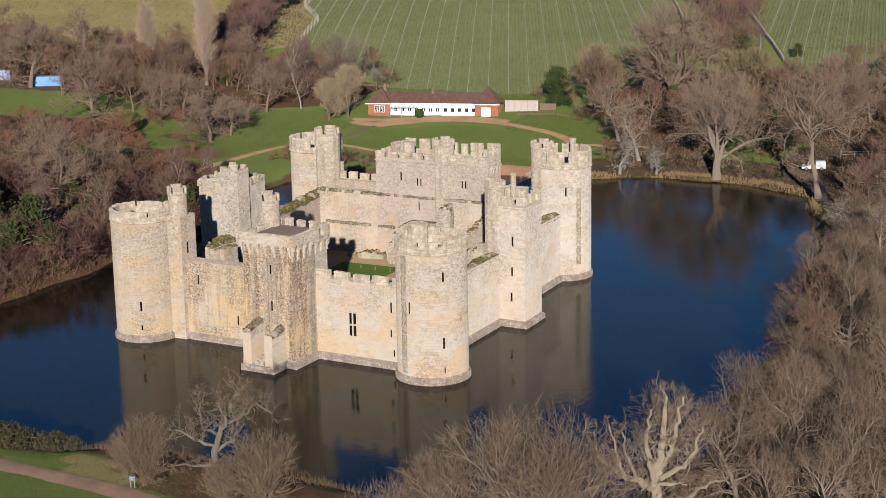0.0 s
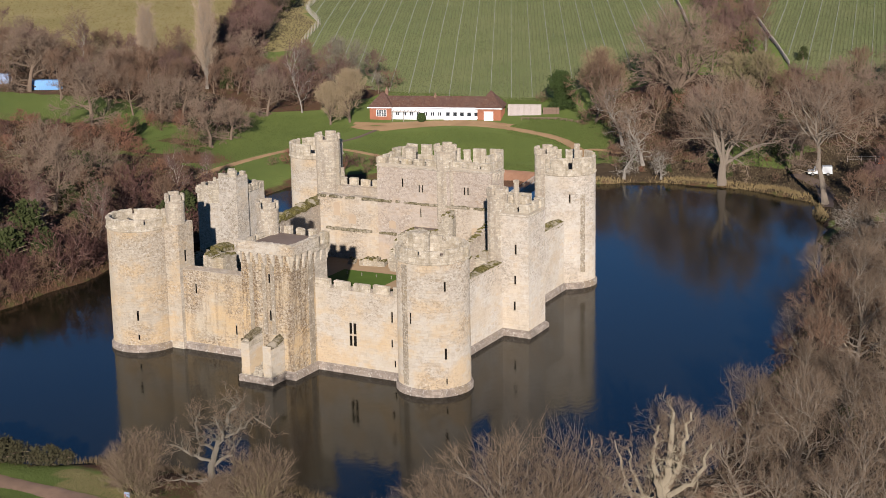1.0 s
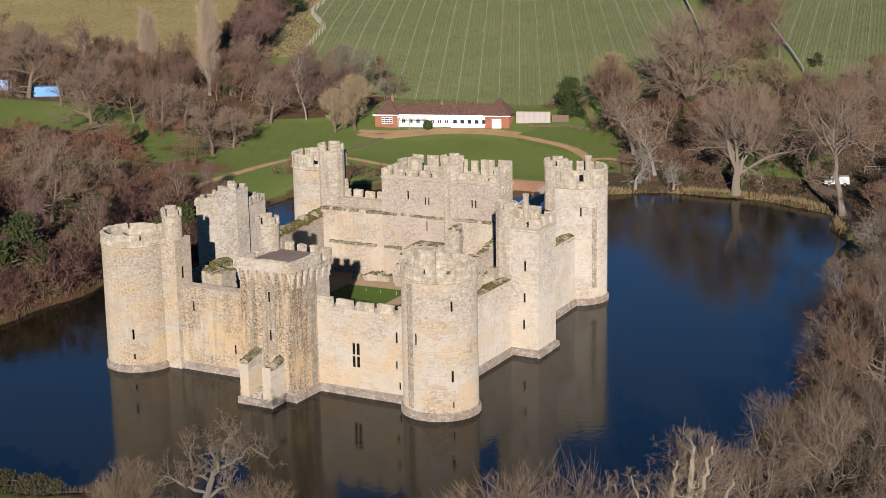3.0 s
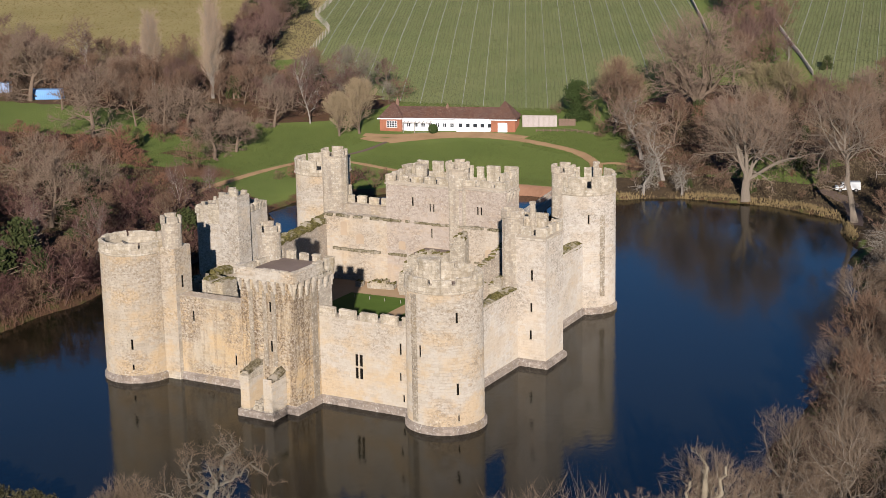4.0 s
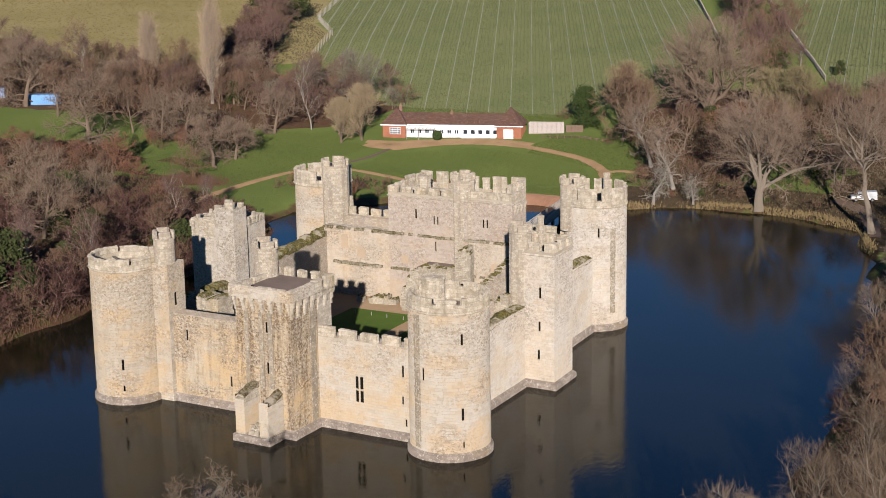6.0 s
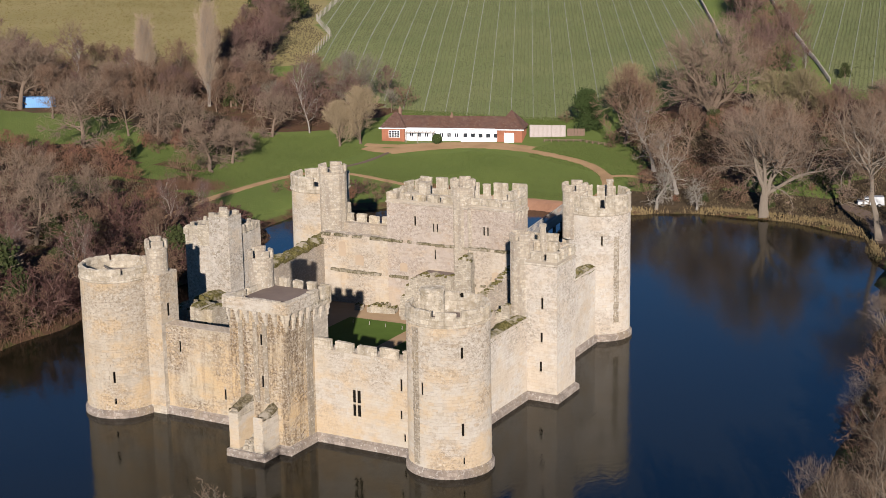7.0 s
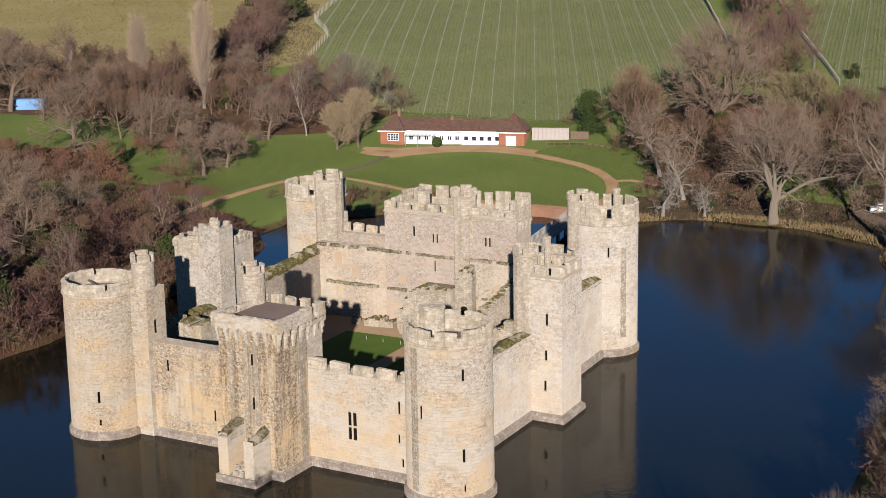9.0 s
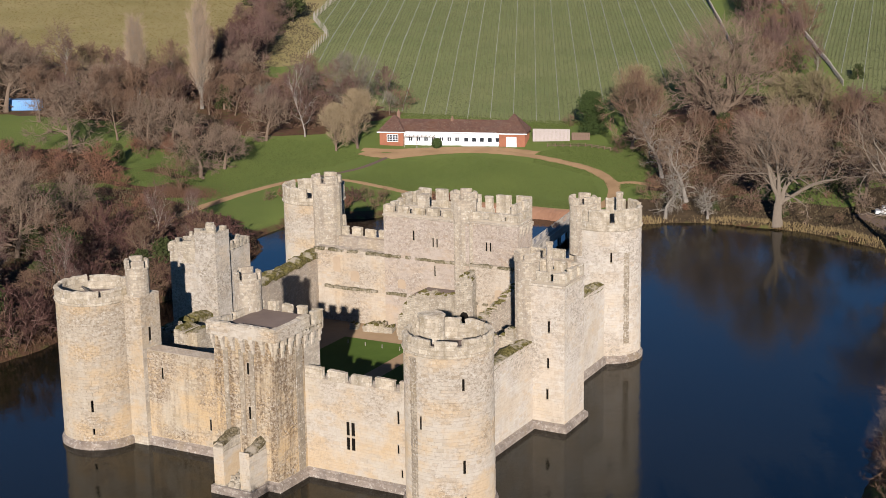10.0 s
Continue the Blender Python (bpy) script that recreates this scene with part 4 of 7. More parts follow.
# landing walls at the foot of the postern
for x0, x1, tops in ((-20.75, -19.5, (5.6, 6.2)), (-17.45, -16.2, (4.6, 5.6))):
    s = Shape()
    s.box(x0, x1, -8.5, -5.45, -1.5, 4.6)
    n = 7
    for i in range(n):
        y0 = -8.5 + 3.05 * i / n
        zt = tops[0] + (tops[1] - tops[0]) * (i / n) + rnd_p.uniform(-.2, .2)
        s.box(x0 + rnd_p.uniform(0, .06), x1 - rnd_p.uniform(0, .06), y0, y0 + 3.05 / n, 4.6, zt - 0.3, jit=0.03, rnd=rnd_p)
    w = part("landing_wall", s, STONE_ROUGH, postern, "ruined stub wall with mossy top")
    s = Shape()
    pts, fs = [], []
    for i in range(n + 1):
        y0 = -8.5 + 3.05 * i / n
        zt = tops[0] + (tops[1] - tops[0]) * (i / n)
        for x, dz in ((x0 - .02, -.34), (x0 + .06, -.08), ((x0 + x1) / 2, .1), (x1 - .06, -.1), (x1 + .02, -.36)):
            pts.append((x, y0, zt + dz + rnd_p.uniform(-.2, .2)))
    s.add(pts, [(5 * i + q, 5 * i + 1 + q, 5 * i + 6 + q, 5 * i + 5 + q) for i in range(n) for q in range(4)])
    part("moss", s, MOSS_DARK, w, "dark moss capping")
    fx = lambda u, v, d=0.0, x0=x0: (x0 + u, -8.5 + d, v)
    clad(postern, fx, 0, x1 - x0, 1.0, 5.0, [], STONE_ASHLAR, 98)
    fx = lambda u, v, d=0.0, x1=x1: (x1 - d, -8.5 + u, v)
    clad(postern, fx, 0, 3.0, 1.0, 4.6, [], STONE_ASHLAR, 99)
s = Shape()
s.box(-21.1, -15.85, -8.85, -5.3, -1.5, 0.85, taper=0.06)
part("landing_base", s, PLINTH, postern, "damp stone footing at the waterline")
for i in range(26):
    s = Shape()
    x, y, r = rnd_p.uniform(-19.4, -17.5), rnd_p.uniform(-8.2, -5.8), rnd_p.uniform(.12, .38)
    s.box(x - r, x + r, y - r * .8, y + r * .8, 0.8, 0.85 + r * 1.1 + (y + 8.5) * 0.35, taper=r * .3, jit=.1, rnd=rnd_p)
    part("rubble_stone", s, STONE_ROUGH, postern)
# flat dark sheet on the solid wall paints the doorway's inner shade
s = Shape()
s.add([(-19.2, -5.52, 0.9), (-17.8, -5.52, 0.9), (-17.8, -5.52, 3.2), (-18.5, -5.52, 4.1), (-19.2, -5.52, 3.2)], [(0, 1, 2, 3, 4)])
part("doorway", s, VOID, postern, "dark postern doorway")

s = Shape()
s.box(-14.95, -14.7, -1.7, -0.5, 1.0, 14.8)
part("weathered_strip", s, STONE_STREAK, postern, "rough dark band of eroded masonry")
for tower, R, a0, a1, z0, z1 in ((se, 4.5, -118, -105, 1.2, 16.4), (ne, 4.4, -38, -27, 2.5, 14.5)):
    s = Shape()
    rr = random.Random(int(a0))
    z = z0
    while z < z1:
        h = rr.uniform(.3, .5)
        for q in range(3):
            b0 = radians(a0 + (a1 - a0) * (q + rr.uniform(-.2, .2)) / 3)
            b1 = radians(a0 + (a1 - a0) * (q + .95) / 3)
            r = R * (1 + .012 * (1 - z / 17)) + rr.uniform(.03, .10)
            s.lathe([(R - .1, z), (r, z + .02), (r, z + h - .03), (R - .1, z + h)], 2, a0=b0, a1=b1)
        z += h
    part("weathered_strip", s, STONE_STREAK, tower, "rough grey band of eroded masonry")["kind"] = "stuff"

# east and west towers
# east tower's blocks are lightened in colour to look more strongly lit
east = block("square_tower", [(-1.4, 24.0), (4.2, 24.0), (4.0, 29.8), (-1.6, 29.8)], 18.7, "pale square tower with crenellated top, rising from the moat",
             [(3, .7, [(3.5, 3.85, 11.5, 13.1), (3.4, 3.75, 7.3, 8.7), (3.3, 3.65, 3.6, 5.0)]), (3, .7, []), (3, .7, []), (3, .7, [])], sill=1.2, deck_drop=2.2, skin_mat=STONE_ASHLAR_PALE_LIT)
turret(east, -0.9, 25.0, 1.45, 8.0, 20.6, merlons=4, n=10)
s = Shape()
s.lathe([(0.4, 17), (0.38, 20.6), (0.46, 20.7), (0.44, 21.0), (0.01, 21.0)], 8)
part("chimney", s, STONE_TURRET, east, "stone chimney stump", at=pose(0.2, 28.6, 0))
west = block("square_tower", [(-48.3, 20), (-41, 20), (-41.4, 27.4), (-48.7, 27.4)], 18.0, "grey ruined square tower with broken parapet on the west wall",
             [(2, 2.4, []), (0, .5, []), (3, .7, []), (3, .7, [])], mat=STONE_ROUGH, string=False, deck_drop=3.0, skin_mat=STONE_ASHLAR_GREY)
s = Shape()
s.box(-43.9, -40.8, 19.5, 22.4, -1.5, 19.9)
st = part("stair_turret", s, STONE_ROUGH, west, "square stair turret with broken top")
clad(west, lambda u, v, d=0.0: (u, 19.5 + d, v), -43.9, -40.8, 8, 19.85, [], STONE_ASHLAR_GREY, 101)
clad(west, lambda u, v, d=0.0: (-40.8 - d, u, v), 19.5, 22.4, 8, 19.85, [], STONE_ASHLAR_GREY, 102)
for x, y, w, h in ((-43.4, 19.75, .45, .35), (-41.5, 19.8, .6, .9), (-41.2, 21.8, .4, .5), (-43.3, 21.9, .5, .7), (-42.4, 19.7, .35, .2)):
    s = Shape()
    s.box(x - w, x + w, y - .25, y + .25, 19.9, 19.9 + h, jit=.06, rnd=rnd_p)
    part("merlon", s, STONE_ROUGH, st)
for x, y, z, w in ((-47.6, 20.3, 17.4, .6), (-45.3, 20.3, 18.4, .9), (-44.4, 20.3, 19.0, .5)):
    s = Shape()
    s.box(x - w, x + w, y - .3, y + .3, 15.6, z, jit=.08, rnd=rnd_p)
    part("broken_stone", s, STONE_ROUGH, west)

rw = random.Random(55)
for a, b, n, z in (((-48.2, 20.25), (-44.2, 20.25), 9, 17.4), ((-41.3, 22.6), (-41.6, 27.2), 9, 17.6), ((-48.4, 27.1), (-41.8, 27.1), 11, 17.4), ((-48.4, 20.6), (-48.5, 27.0), 10, 17.3)):
    for i in range(n):
        f = (i + rw.uniform(.2, .8)) / n
        x, y, w, h = a[0] + (b[0] - a[0]) * f, a[1] + (b[1] - a[1]) * f, rw.uniform(.22, .5), rw.uniform(.1, 1.5) * rw.random()
        s = Shape()
        s.box(x - w, x + w, y - w * .8, y + w * .8, z - .5, z + .1 + h, taper=.08, jit=.1, rnd=rw)
        part("broken_stone", s, STONE_ROUGH, west)

# gatehouse: court front, stair turret and the higher north towers behind
gate = block("gatehouse", [(-33.6, 47.5), (-20.5, 47.5), (-20.5, 48.4), (-13.8, 48.4), (-14.1, 53.0), (-33.9, 53.0)], 18.9, "tall sandstone gatehouse with crenellated roof facing the courtyard",
             [(6, .78, [(4.5, 4.85, 14.2, 15.8), (7.55, 7.8, 13.6, 15.0), (8.15, 8.4, 13.6, 15.0), (7.75, 8.05, 9.6, 11.2)]), (0, 0, []), (3, .8, [(2.0, 2.3, 13.6, 15.0), (2.6, 2.9, 13.6, 15.0)]), (2, .8, []), (0, .8, []), (3, .9, [])],
             category="gatehouse", sill=1.0, deck_drop=2.8, skin=(0, 2, 3), skin_mat=STONE_ASHLAR_PINK, course=0.36, base=COURT)
turret(gate, -21.9, 48.9, 1.75, COURT, 21.4, merlons=5, n=10)
for x0, x1, y0, y1, z0, z1 in ((-33.7, -26.5, 52.5, 58, -1.5, 16.2), (-21.5, -16.3, 52.5, 58, -1.5, 16.2), (-26.5, -21.5, 53.5, 57, 6, 16.2)):
    s = Shape()
    s.box(x0, x1, y0, y1, z0, z1)
    part("north_tower", s, STONE_INNER, gate)
for x0, x1, y0, y1, z1 in ((-33.7, -26.5, 57.4, 58, 17.7), (-21.5, -16.3, 57.4, 58, 17.7), (-26.5, -21.5, 56.5, 57.1, 17.5), (-33.7, -33.15, 52.5, 57.4, 17.7), (-16.85, -16.3, 52.5, 57.4, 17.7)):
    s = Shape()
    s.box(x0, x1, y0, y1, 16.15, z1)
    part("parapet_wall", s, STONE_TOP, gate)
merlon_row(gate, (-26.5, 57.9), (-33.7, 57.9), 17.7, 19.5, .5, 3, .9, STONE, 41)
merlon_row(gate, (-16.3, 57.9), (-21.5, 57.9), 17.7, 19.5, .5, 2, .9, STONE, 42)
merlon_row(gate, (-33.7, 57.9), (-33.7, 52.6), 17.7, 19.3, .5, 2, .9, STONE, 43)
merlon_row(gate, (-16.3, 52.6), (-16.3, 57.9), 17.7, 19.3, .5, 2, .9, STONE, 44)
merlon_row(gate, (-21.7, 57.0), (-26.4, 57.0), 17.5, 19.3, .5, 3, .8, STONE, 45)
s = Shape()
s.box(-29.4, -28.2, 49.6, 50.8, 17, 20.2, jit=.05, rnd=rnd_p)
part("chimney", s, STONE_TURRET, gate, "stone chimney stack")
corbel_table(gate, (-13.8, 49.2), (-14.1, 53.0), 3, 15.8, 17.3, 0.4, STONE, rnd_p)

# curtain walls
curtain("wall_south", (-38.9, 0), (-22.4, 0), 11.15, 2.0, "stained sandstone curtain wall with worn parapet above the moat", [(4.8, 5.12, 7.8, 9.4), (11.2, 11.5, 2.8, 4.3)], skin_mat=STONE_ASHLAR_STAINED)
curtain("wall_south", (-14.8, 0), (-1.0, 0), 11.0, 2.0, "crenellated sandstone curtain wall with tall mullioned window",
                  [(5.05, 5.4, 5.3, 6.75), (5.65, 6.05, 5.3, 6.75), (5.05, 5.4, 3.7, 5.05), (5.65, 6.05, 3.7, 5.05), (11.25, 11.55, 7.4, 9.0), (11.2, 11.45, 4.2, 5.3), (11.6, 11.85, 1.6, 2.6)],
                  (5, 0.72, 1.15, 0.02, ()), singles=150)
# both east walls get sun brightness from their block colour too
curtain("wall_east", (0.4, 3), (0.2, 24), 10.2, 1.8, "pale sandstone curtain wall with mossy broken head", [(8.2, 8.9, 6.2, 8.0)], None, moss=True, ragged=0.25, skin_mat=STONE_ASHLAR_PALE_LIT)
curtain("wall_east", (-1.3, 29.8), (-2.2, 51), 10.6, 1.8, "pale sandstone curtain wall with mossy broken head", [(11.5, 12.3, 5.0, 7.6)], None, moss=True, ragged=0.25, skin_mat=STONE_ASHLAR_PALE_LIT)
wall_n2 = curtain("wall_north", (-33.6, 53), (-46.5, 53), 12.7, 1.6, "crenellated north curtain wall beside the gatehouse", [], (6, 0.7, 1.25, 0.2, ()), skin=False)
s = Shape()
s.box(-44.6, -43.5, 52.95, 53.6, 12.7, 15.4, taper=.05, jit=.05, rnd=rnd_p)
part("merlon", s, STONE_TOP, wall_n2, "tall surviving block of parapet")
curtain("wall_north", (-6, 53), (-14.1, 53), 12.7, 1.6, "crenellated north curtain wall beside the gatehouse", [], (3, 0.8, 1.25, 0.2, ()), skin=False)
curtain("wall_west", (-47.2, 51), (-44.0, 27.4), 10.7, 2.2, "sandstone curtain wall with thick moss on its head", [], None, moss=True, ragged=0.35, skin=False)
curtain("wall_west", (-43.6, 20), (-43.2, 3), 9.6, 2.0, "sandstone curtain wall with thick moss on its head", [], None, moss=True, ragged=0.35, skin=False)
wall_nr = curtain("wall_north_range", (-45.0, 47.5), (-13.8, 48.0), 11.9, 1.4, "inner wall of the ruined north range with blocked windows", [], None, base=0, plinth=False, mat=STONE_INNER, ragged=0.12, skin_mat=STONE_ASHLAR_COURT, course=0.36)
for x, z, w, h in ((-41.4, 9.6, .55, 1.9), (-38.5, 8.1, .7, 1.2), (-30.95, 7.9, .6, 1.0), (-16.3, 7.9, .65, 1.0), (-27.2, 5.4, .5, 1.0)):
    s = Shape()
    y = (47.5 if -33.6 < x < -20.5 else 47.5 + 0.016 * (x + 45)) - 0.08
    n = 8
    arc = [(x + w * math.cos(math.pi * k / n), z + h / 2 + .5 * w * math.sin(math.pi * k / n)) for k in range(n + 1)]
    rim = [(x + w, z - h / 2)] + arc + [(x - w, z - h / 2)]
    k = len(rim)
    s.add([(u, y, v) for u, v in rim] + [(u, y + .3, v) for u, v in rim], [tuple(reversed(range(k)))] + [(q, (q + 1) % k, k + (q + 1) % k, k + q) for q in range(k)])
    part("blocked_window", s, STONE_BLOCKED, wall_nr, "walled-up arched window of warm stone")
# ledge stones: moss plus underside shadow, both put into the colour
for z, seed in ((11.9, 1), (6.6, 2)):
    s = Shape()
    rr = random.Random(seed)
    for i in range(40):
        x = -44.8 + i * 0.77
        if rr.random() < .8:
            y = 47.5 + 0.016 * (x + 45)
            s.box(x, x + .74, y - .5 - rr.uniform(0, .2), y + .1, z - .22 + rr.uniform(-.08, .05), z + .10 + rr.uniform(-.06, .06), jit=.03, rnd=rr)
    part("ledge", s, LEDGE, wall_nr, "broken projecting stone ledge with moss and painted underside shade")

# courtyard
s = Shape()
s.add([(-43.0, 1.0, COURT), (-0.5, 1.0, COURT), (-3.0, 53.5, COURT), (-46.5, 53.5, COURT)], [(0, 1, 2, 3)])
tagged(part("courtyard_floor", s, COURT_SAND), "bare sandy courtyard ground with worn paths", "floor", kind="structure")
s = Shape()
s.add([(-35.5, 13, COURT + .03), (-8, 13, COURT + .03), (-9, 41.8, COURT + .03), (-36.2, 41.0, COURT + .03)], [(0, 1, 2, 3)])
tagged(part("courtyard_lawn", s, COURT_LAWN), "green mown lawn in the courtyard", "lawn", kind="structure")
s = Shape()
s.add([(-24.6, 13, COURT + .05), (-22.2, 13, COURT + .05), (-23.2, 41.5, COURT + .05), (-25.4, 41.5, COURT + .05)], [(0, 1, 2, 3)])
tagged(part("courtyard_path", s, COURT_SAND), "narrow sandy path across the courtyard lawn", "path", kind="structure")
for x in (-34.2, -31.5, -28.9, -26.2):
    s = Shape()
    s.box(-.04, .04, -.04, .04, -.2, .5, taper=.01)
    tagged(part("marker_peg", s, PALE_WOOD, at=pose(x, 38.6, COURT + .03, 4 * math.sin(x), 3)), "short pale marker peg standing in the courtyard lawn", "peg", "marker pegs")


def ruin(name, pts, thick, base, label, mat, seed, moss=True, course=0.34):
    """Broken wall standing on plan points (x, y, top): stepped stone courses with a ragged head."""
    rnd = random.Random(seed)
    t = thing(name, pose(0, 0, 0), label, "ruin")
    body = Shape()
    cap = Shape()
    for (ax, ay, az), (bx, by, bz) in zip(pts, pts[1:]):
        L = math.dist((ax, ay), (bx, by))
        n = max(1, round(L / 0.7))
        dx, dy = (bx - ax) / L, (by - ay) / L
        m = Matrix(((dx, -dy, 0, ax), (dy, dx, 0, ay), (0, 0, 1, 0), (0, 0, 0, 1)))
        for i in range(n):
            zt = az + (bz - az) * (i + .5) / n + rnd.uniform(-.25, .25)
            v = base
            while v < zt - 0.1:
                h = min(course * rnd.uniform(.8, 1.3), zt - v)
                o = rnd.uniform(-.05, .05)
                body.box(L * i / n - o, L * (i + 1) / n - o, -rnd.uniform(0, .08), thick + rnd.uniform(0, .08), v, v + h - .015, m, jit=.03, rnd=rnd)
                v += h
            if moss:
                for q in range(2):
                    u0 = L * (i + q / 2) / n
                    lip = rnd.uniform(-.12, .06)
                    cap.box(u0 - .04, u0 + L / n / 2 + .04, -lip, thick + lip, zt - rnd.uniform(.08, .3), zt + rnd.uniform(.02, .22), m, taper=rnd.uniform(.08, .26), jit=.1, rnd=rnd)
    part("masonry", body, mat, t)["kind"] = "stuff"
    if moss:
        part("moss", cap, MOSS, t, "brown-green moss capping")
    return t


ruin("ruined_wall", [(-42.0, 9.0, 10.6), (-36.0, 9.0, 10.4)], 3.2, COURT, "thick broken wall of the west kitchen with mossy head", STONE_ROUGH, 201)
ruin("ruined_wall", [(-42.0, 16.5, 8.5), (-38.0, 16.5, 7.0)], 1.2, COURT, "low broken cross wall in the west range", STONE_ROUGH, 202)
ruin("ruined_wall", [(-29.0, 43.0, 4.5), (-27.5, 43.0, 7.5), (-24.5, 42.6, 8.6), (-20.4, 42.4, 8.8)], 1.2, COURT, "broken lodging wall stepping up in the courtyard", STONE_ROUGH, 203)
ruin("ruined_wall", [(-19.6, 42.0, 9.6), (-19.0, 42.0, 11.4), (-17.9, 42.0, 12.2), (-17.2, 42.2, 11.0)], 2.2, COURT, "tall ruined masonry stub with moss on top", STONE_ROUGH, 204)
ruin("ruined_wall", [(-20.4, 40.6, 6.2), (-17.0, 36.0, 7.4), (-12.0, 33.0, 6.0)], 1.1, COURT, "broken inner wall of the east range", STONE_ROUGH, 205)
ruin("ruined_wall", [(-9.0, 23.0, 6.0), (-5.0, 22.8, 8.5), (-2.6, 22.6, 11.5), (-1.6, 22.6, 12.6)], 1.0, COURT, "broken chapel wall stepping up to the east tower", STONE_ROUGH, 206)
ruin("ruined_wall", [(-8.0, 6.0, 8.0), (-8.0, 14.0, 7.0), (-8.0, 20.0, 6.0)], 1.0, COURT, "broken inner wall of the chapel range", STONE_ROUGH, 207)
ruin("low_foundation", [(-35.4, 44.2, 2.5), (-33.0, 44.6, 2.7), (-31.2, 45.0, 2.3)], 1.6, COURT, "low grassy foundation stones in the courtyard", STONE_ROUGH, 208, course=.3)
ruin("low_foundation", [(-37.6, 44.4, 2.5), (-36.5, 44.6, 2.3)], 0.9, COURT, "low grassy foundation stones in the courtyard", STONE_ROUGH, 209, course=.3)
s = Shape()
s.box(-26.6, -21.0, 43.2, 46.8, 8.0, 8.3, taper=.1, jit=.1, rnd=rnd_p)
tagged(part("shelter_roof", s, LEAD), "dark flat lead roof over a surviving lodging", "roof")

# doorways as flat sheets, their inside shadow given by the near-black colour
for x, y, z, w, h in ((-23.0, 42.35, COURT, .8, 2.3), (-27.0, 42.7, COURT, .6, 1.9), (-18.3, 41.9, COURT + 3.2, .6, 1.6), (-44.4, 49.3, COURT, .55, 2.0)):
    s = Shape()
    arc = [(x + w * math.cos(math.pi * i / 8), y, z + h + w * math.sin(math.pi * i / 8)) for i in range(9)]
    s.add([(x + w, y, z)] + arc + [(x - w, y, z)], [tuple(reversed(range(11)))])
    tagged(part("doorway", s, VOID), "dark arched doorway in a ruined wall", "doorway", kind="structure")
ruin("ruined_wall", [(-29.0, 44.4, 3.2), (-29.2, 46.8, 4.6)], 1.0, COURT, "broken stub wall against the north range", STONE_INNER, 211, False)
ruin("ruined_wall", [(-13.6, 34.0, 7.0), (-12.8, 40.0, 8.4), (-12.6, 46.5, 10.2)], 1.1, COURT, "broken gabled wall of the east lodging", STONE_INNER, 212)
ruin("ruined_wall", [(-4.2, 14.0, 8.2), (-4.0, 19.0, 9.4), (-3.4, 22.5, 11.6)], .9, COURT, "broken inner chapel wall stepping upward", STONE_INNER, 213)


# ---- paths, fields, buildings ----
def ribbon(name, pts, wide, mat, label, lift=0.10, category="path"):
    """A strip of path laid over the ground along plan points."""
    fine = []
    n = len(pts)
    for i in range(n - 1):
        p0, p1, p2, p3 = (Vector(pts[max(i - 1, 0)]), Vector(pts[i]), Vector(pts[i + 1]), Vector(pts[min(i + 2, n - 1)]))
        steps = max(2, int((p2 - p1).length / 1.2))
        for k in range(steps):
            t = k / steps
            fine.append(0.5 * ((2 * p1) + (p2 - p0) * t + (2 * p0 - 5 * p1 + 4 * p2 - p3) * t * t + (3 * p1 - p0 - 3 * p2 + p3) * t**3))
    fine.append(Vector(pts[-1]))
    rnd = random.Random(len(pts))
    s, vs = Shape(), []
    for i, p in enumerate(fine):
        d = (fine[min(i + 1, len(fine) - 1)] - fine[max(i - 1, 0)]).normalized()
        w = wide * rnd.uniform(.88, 1.12) / 2
        for q in (-1, -.5, 0, .5, 1):
            x, y = p.x - d.y * w * q, p.y + d.x * w * q
            vs.append((x, y, ground_at(x, y) + lift - (0.09 if abs(q) == 1 else 0)))
    s.add(vs, [(5 * i + q, 5 * i + 5 + q, 5 * i + 6 + q, 5 * i + 1 + q) for i in range(len(fine) - 1) for q in range(4)])
    return tagged(part(name, s, mat, smooth=True), label, category, kind="structure")


ribbon("path", [(-96.2, 152.5), (-92.3, 156.9), (-87.0, 161.6), (-78.7, 164.5), (-69.3, 164.9), (-60.7, 162.5), (-51.8, 158.7), (-45.5, 153.0), (-42.2, 147.6), (-40.3, 141.6), (-40.5, 134), (-39, 128)], 2.4, PATH, "sandy footpath curving round the lawn")
ribbon("path", [(-104.5, 155.6), (-98.4, 157.5), (-89.4, 163.2), (-77.3, 167.0), (-68, 167)], 2.4, PATH, "sandy forecourt in front of the tea house", 0.13)
ribbon("path", [(-103, 153.5), (-97.5, 153.5), (-92, 158.5), (-86, 163)], 4.2, PATH, "wide sandy patch where the paths meet", 0.16)
ribbon("path", [(-92, 50), (-97, 68), (-99.9, 80.8), (-102.3, 92.3), (-103.1, 102.2), (-103.1, 111.5), (-102.1, 121.9), (-99.8, 128.9), (-94.1, 132.6), (-85.3, 132.0), (-70, 130.5), (-52, 130), (-40, 131)], 1.9, PATH, "worn sandy footpath along the slope and north bank")
ribbon("path", [(-96.5, 153.0), (-97.1, 144.6), (-98.6, 137.9), (-100.4, 129.8)], 1.1, PATH_WET, "narrow damp footpath down the slope")
ribbon("path", [(-44, 151), (-40, 152.5), (-34, 151)], 1.6, PATH, "short sandy footpath joining the lawn path")
ribbon("path", [(-60, -58), (-36, -51), (-21, -50), (-13, -50.2), (-4, -50.8), (10, -54), (40, -70)], 2.8, PATH_MOTTLED, "mottled brown footpath along the south bank")
ribbon("path", [(19, 121), (14, 138), (6, 146)], 3.0, PATH_WET, "earth track under the bank trees")


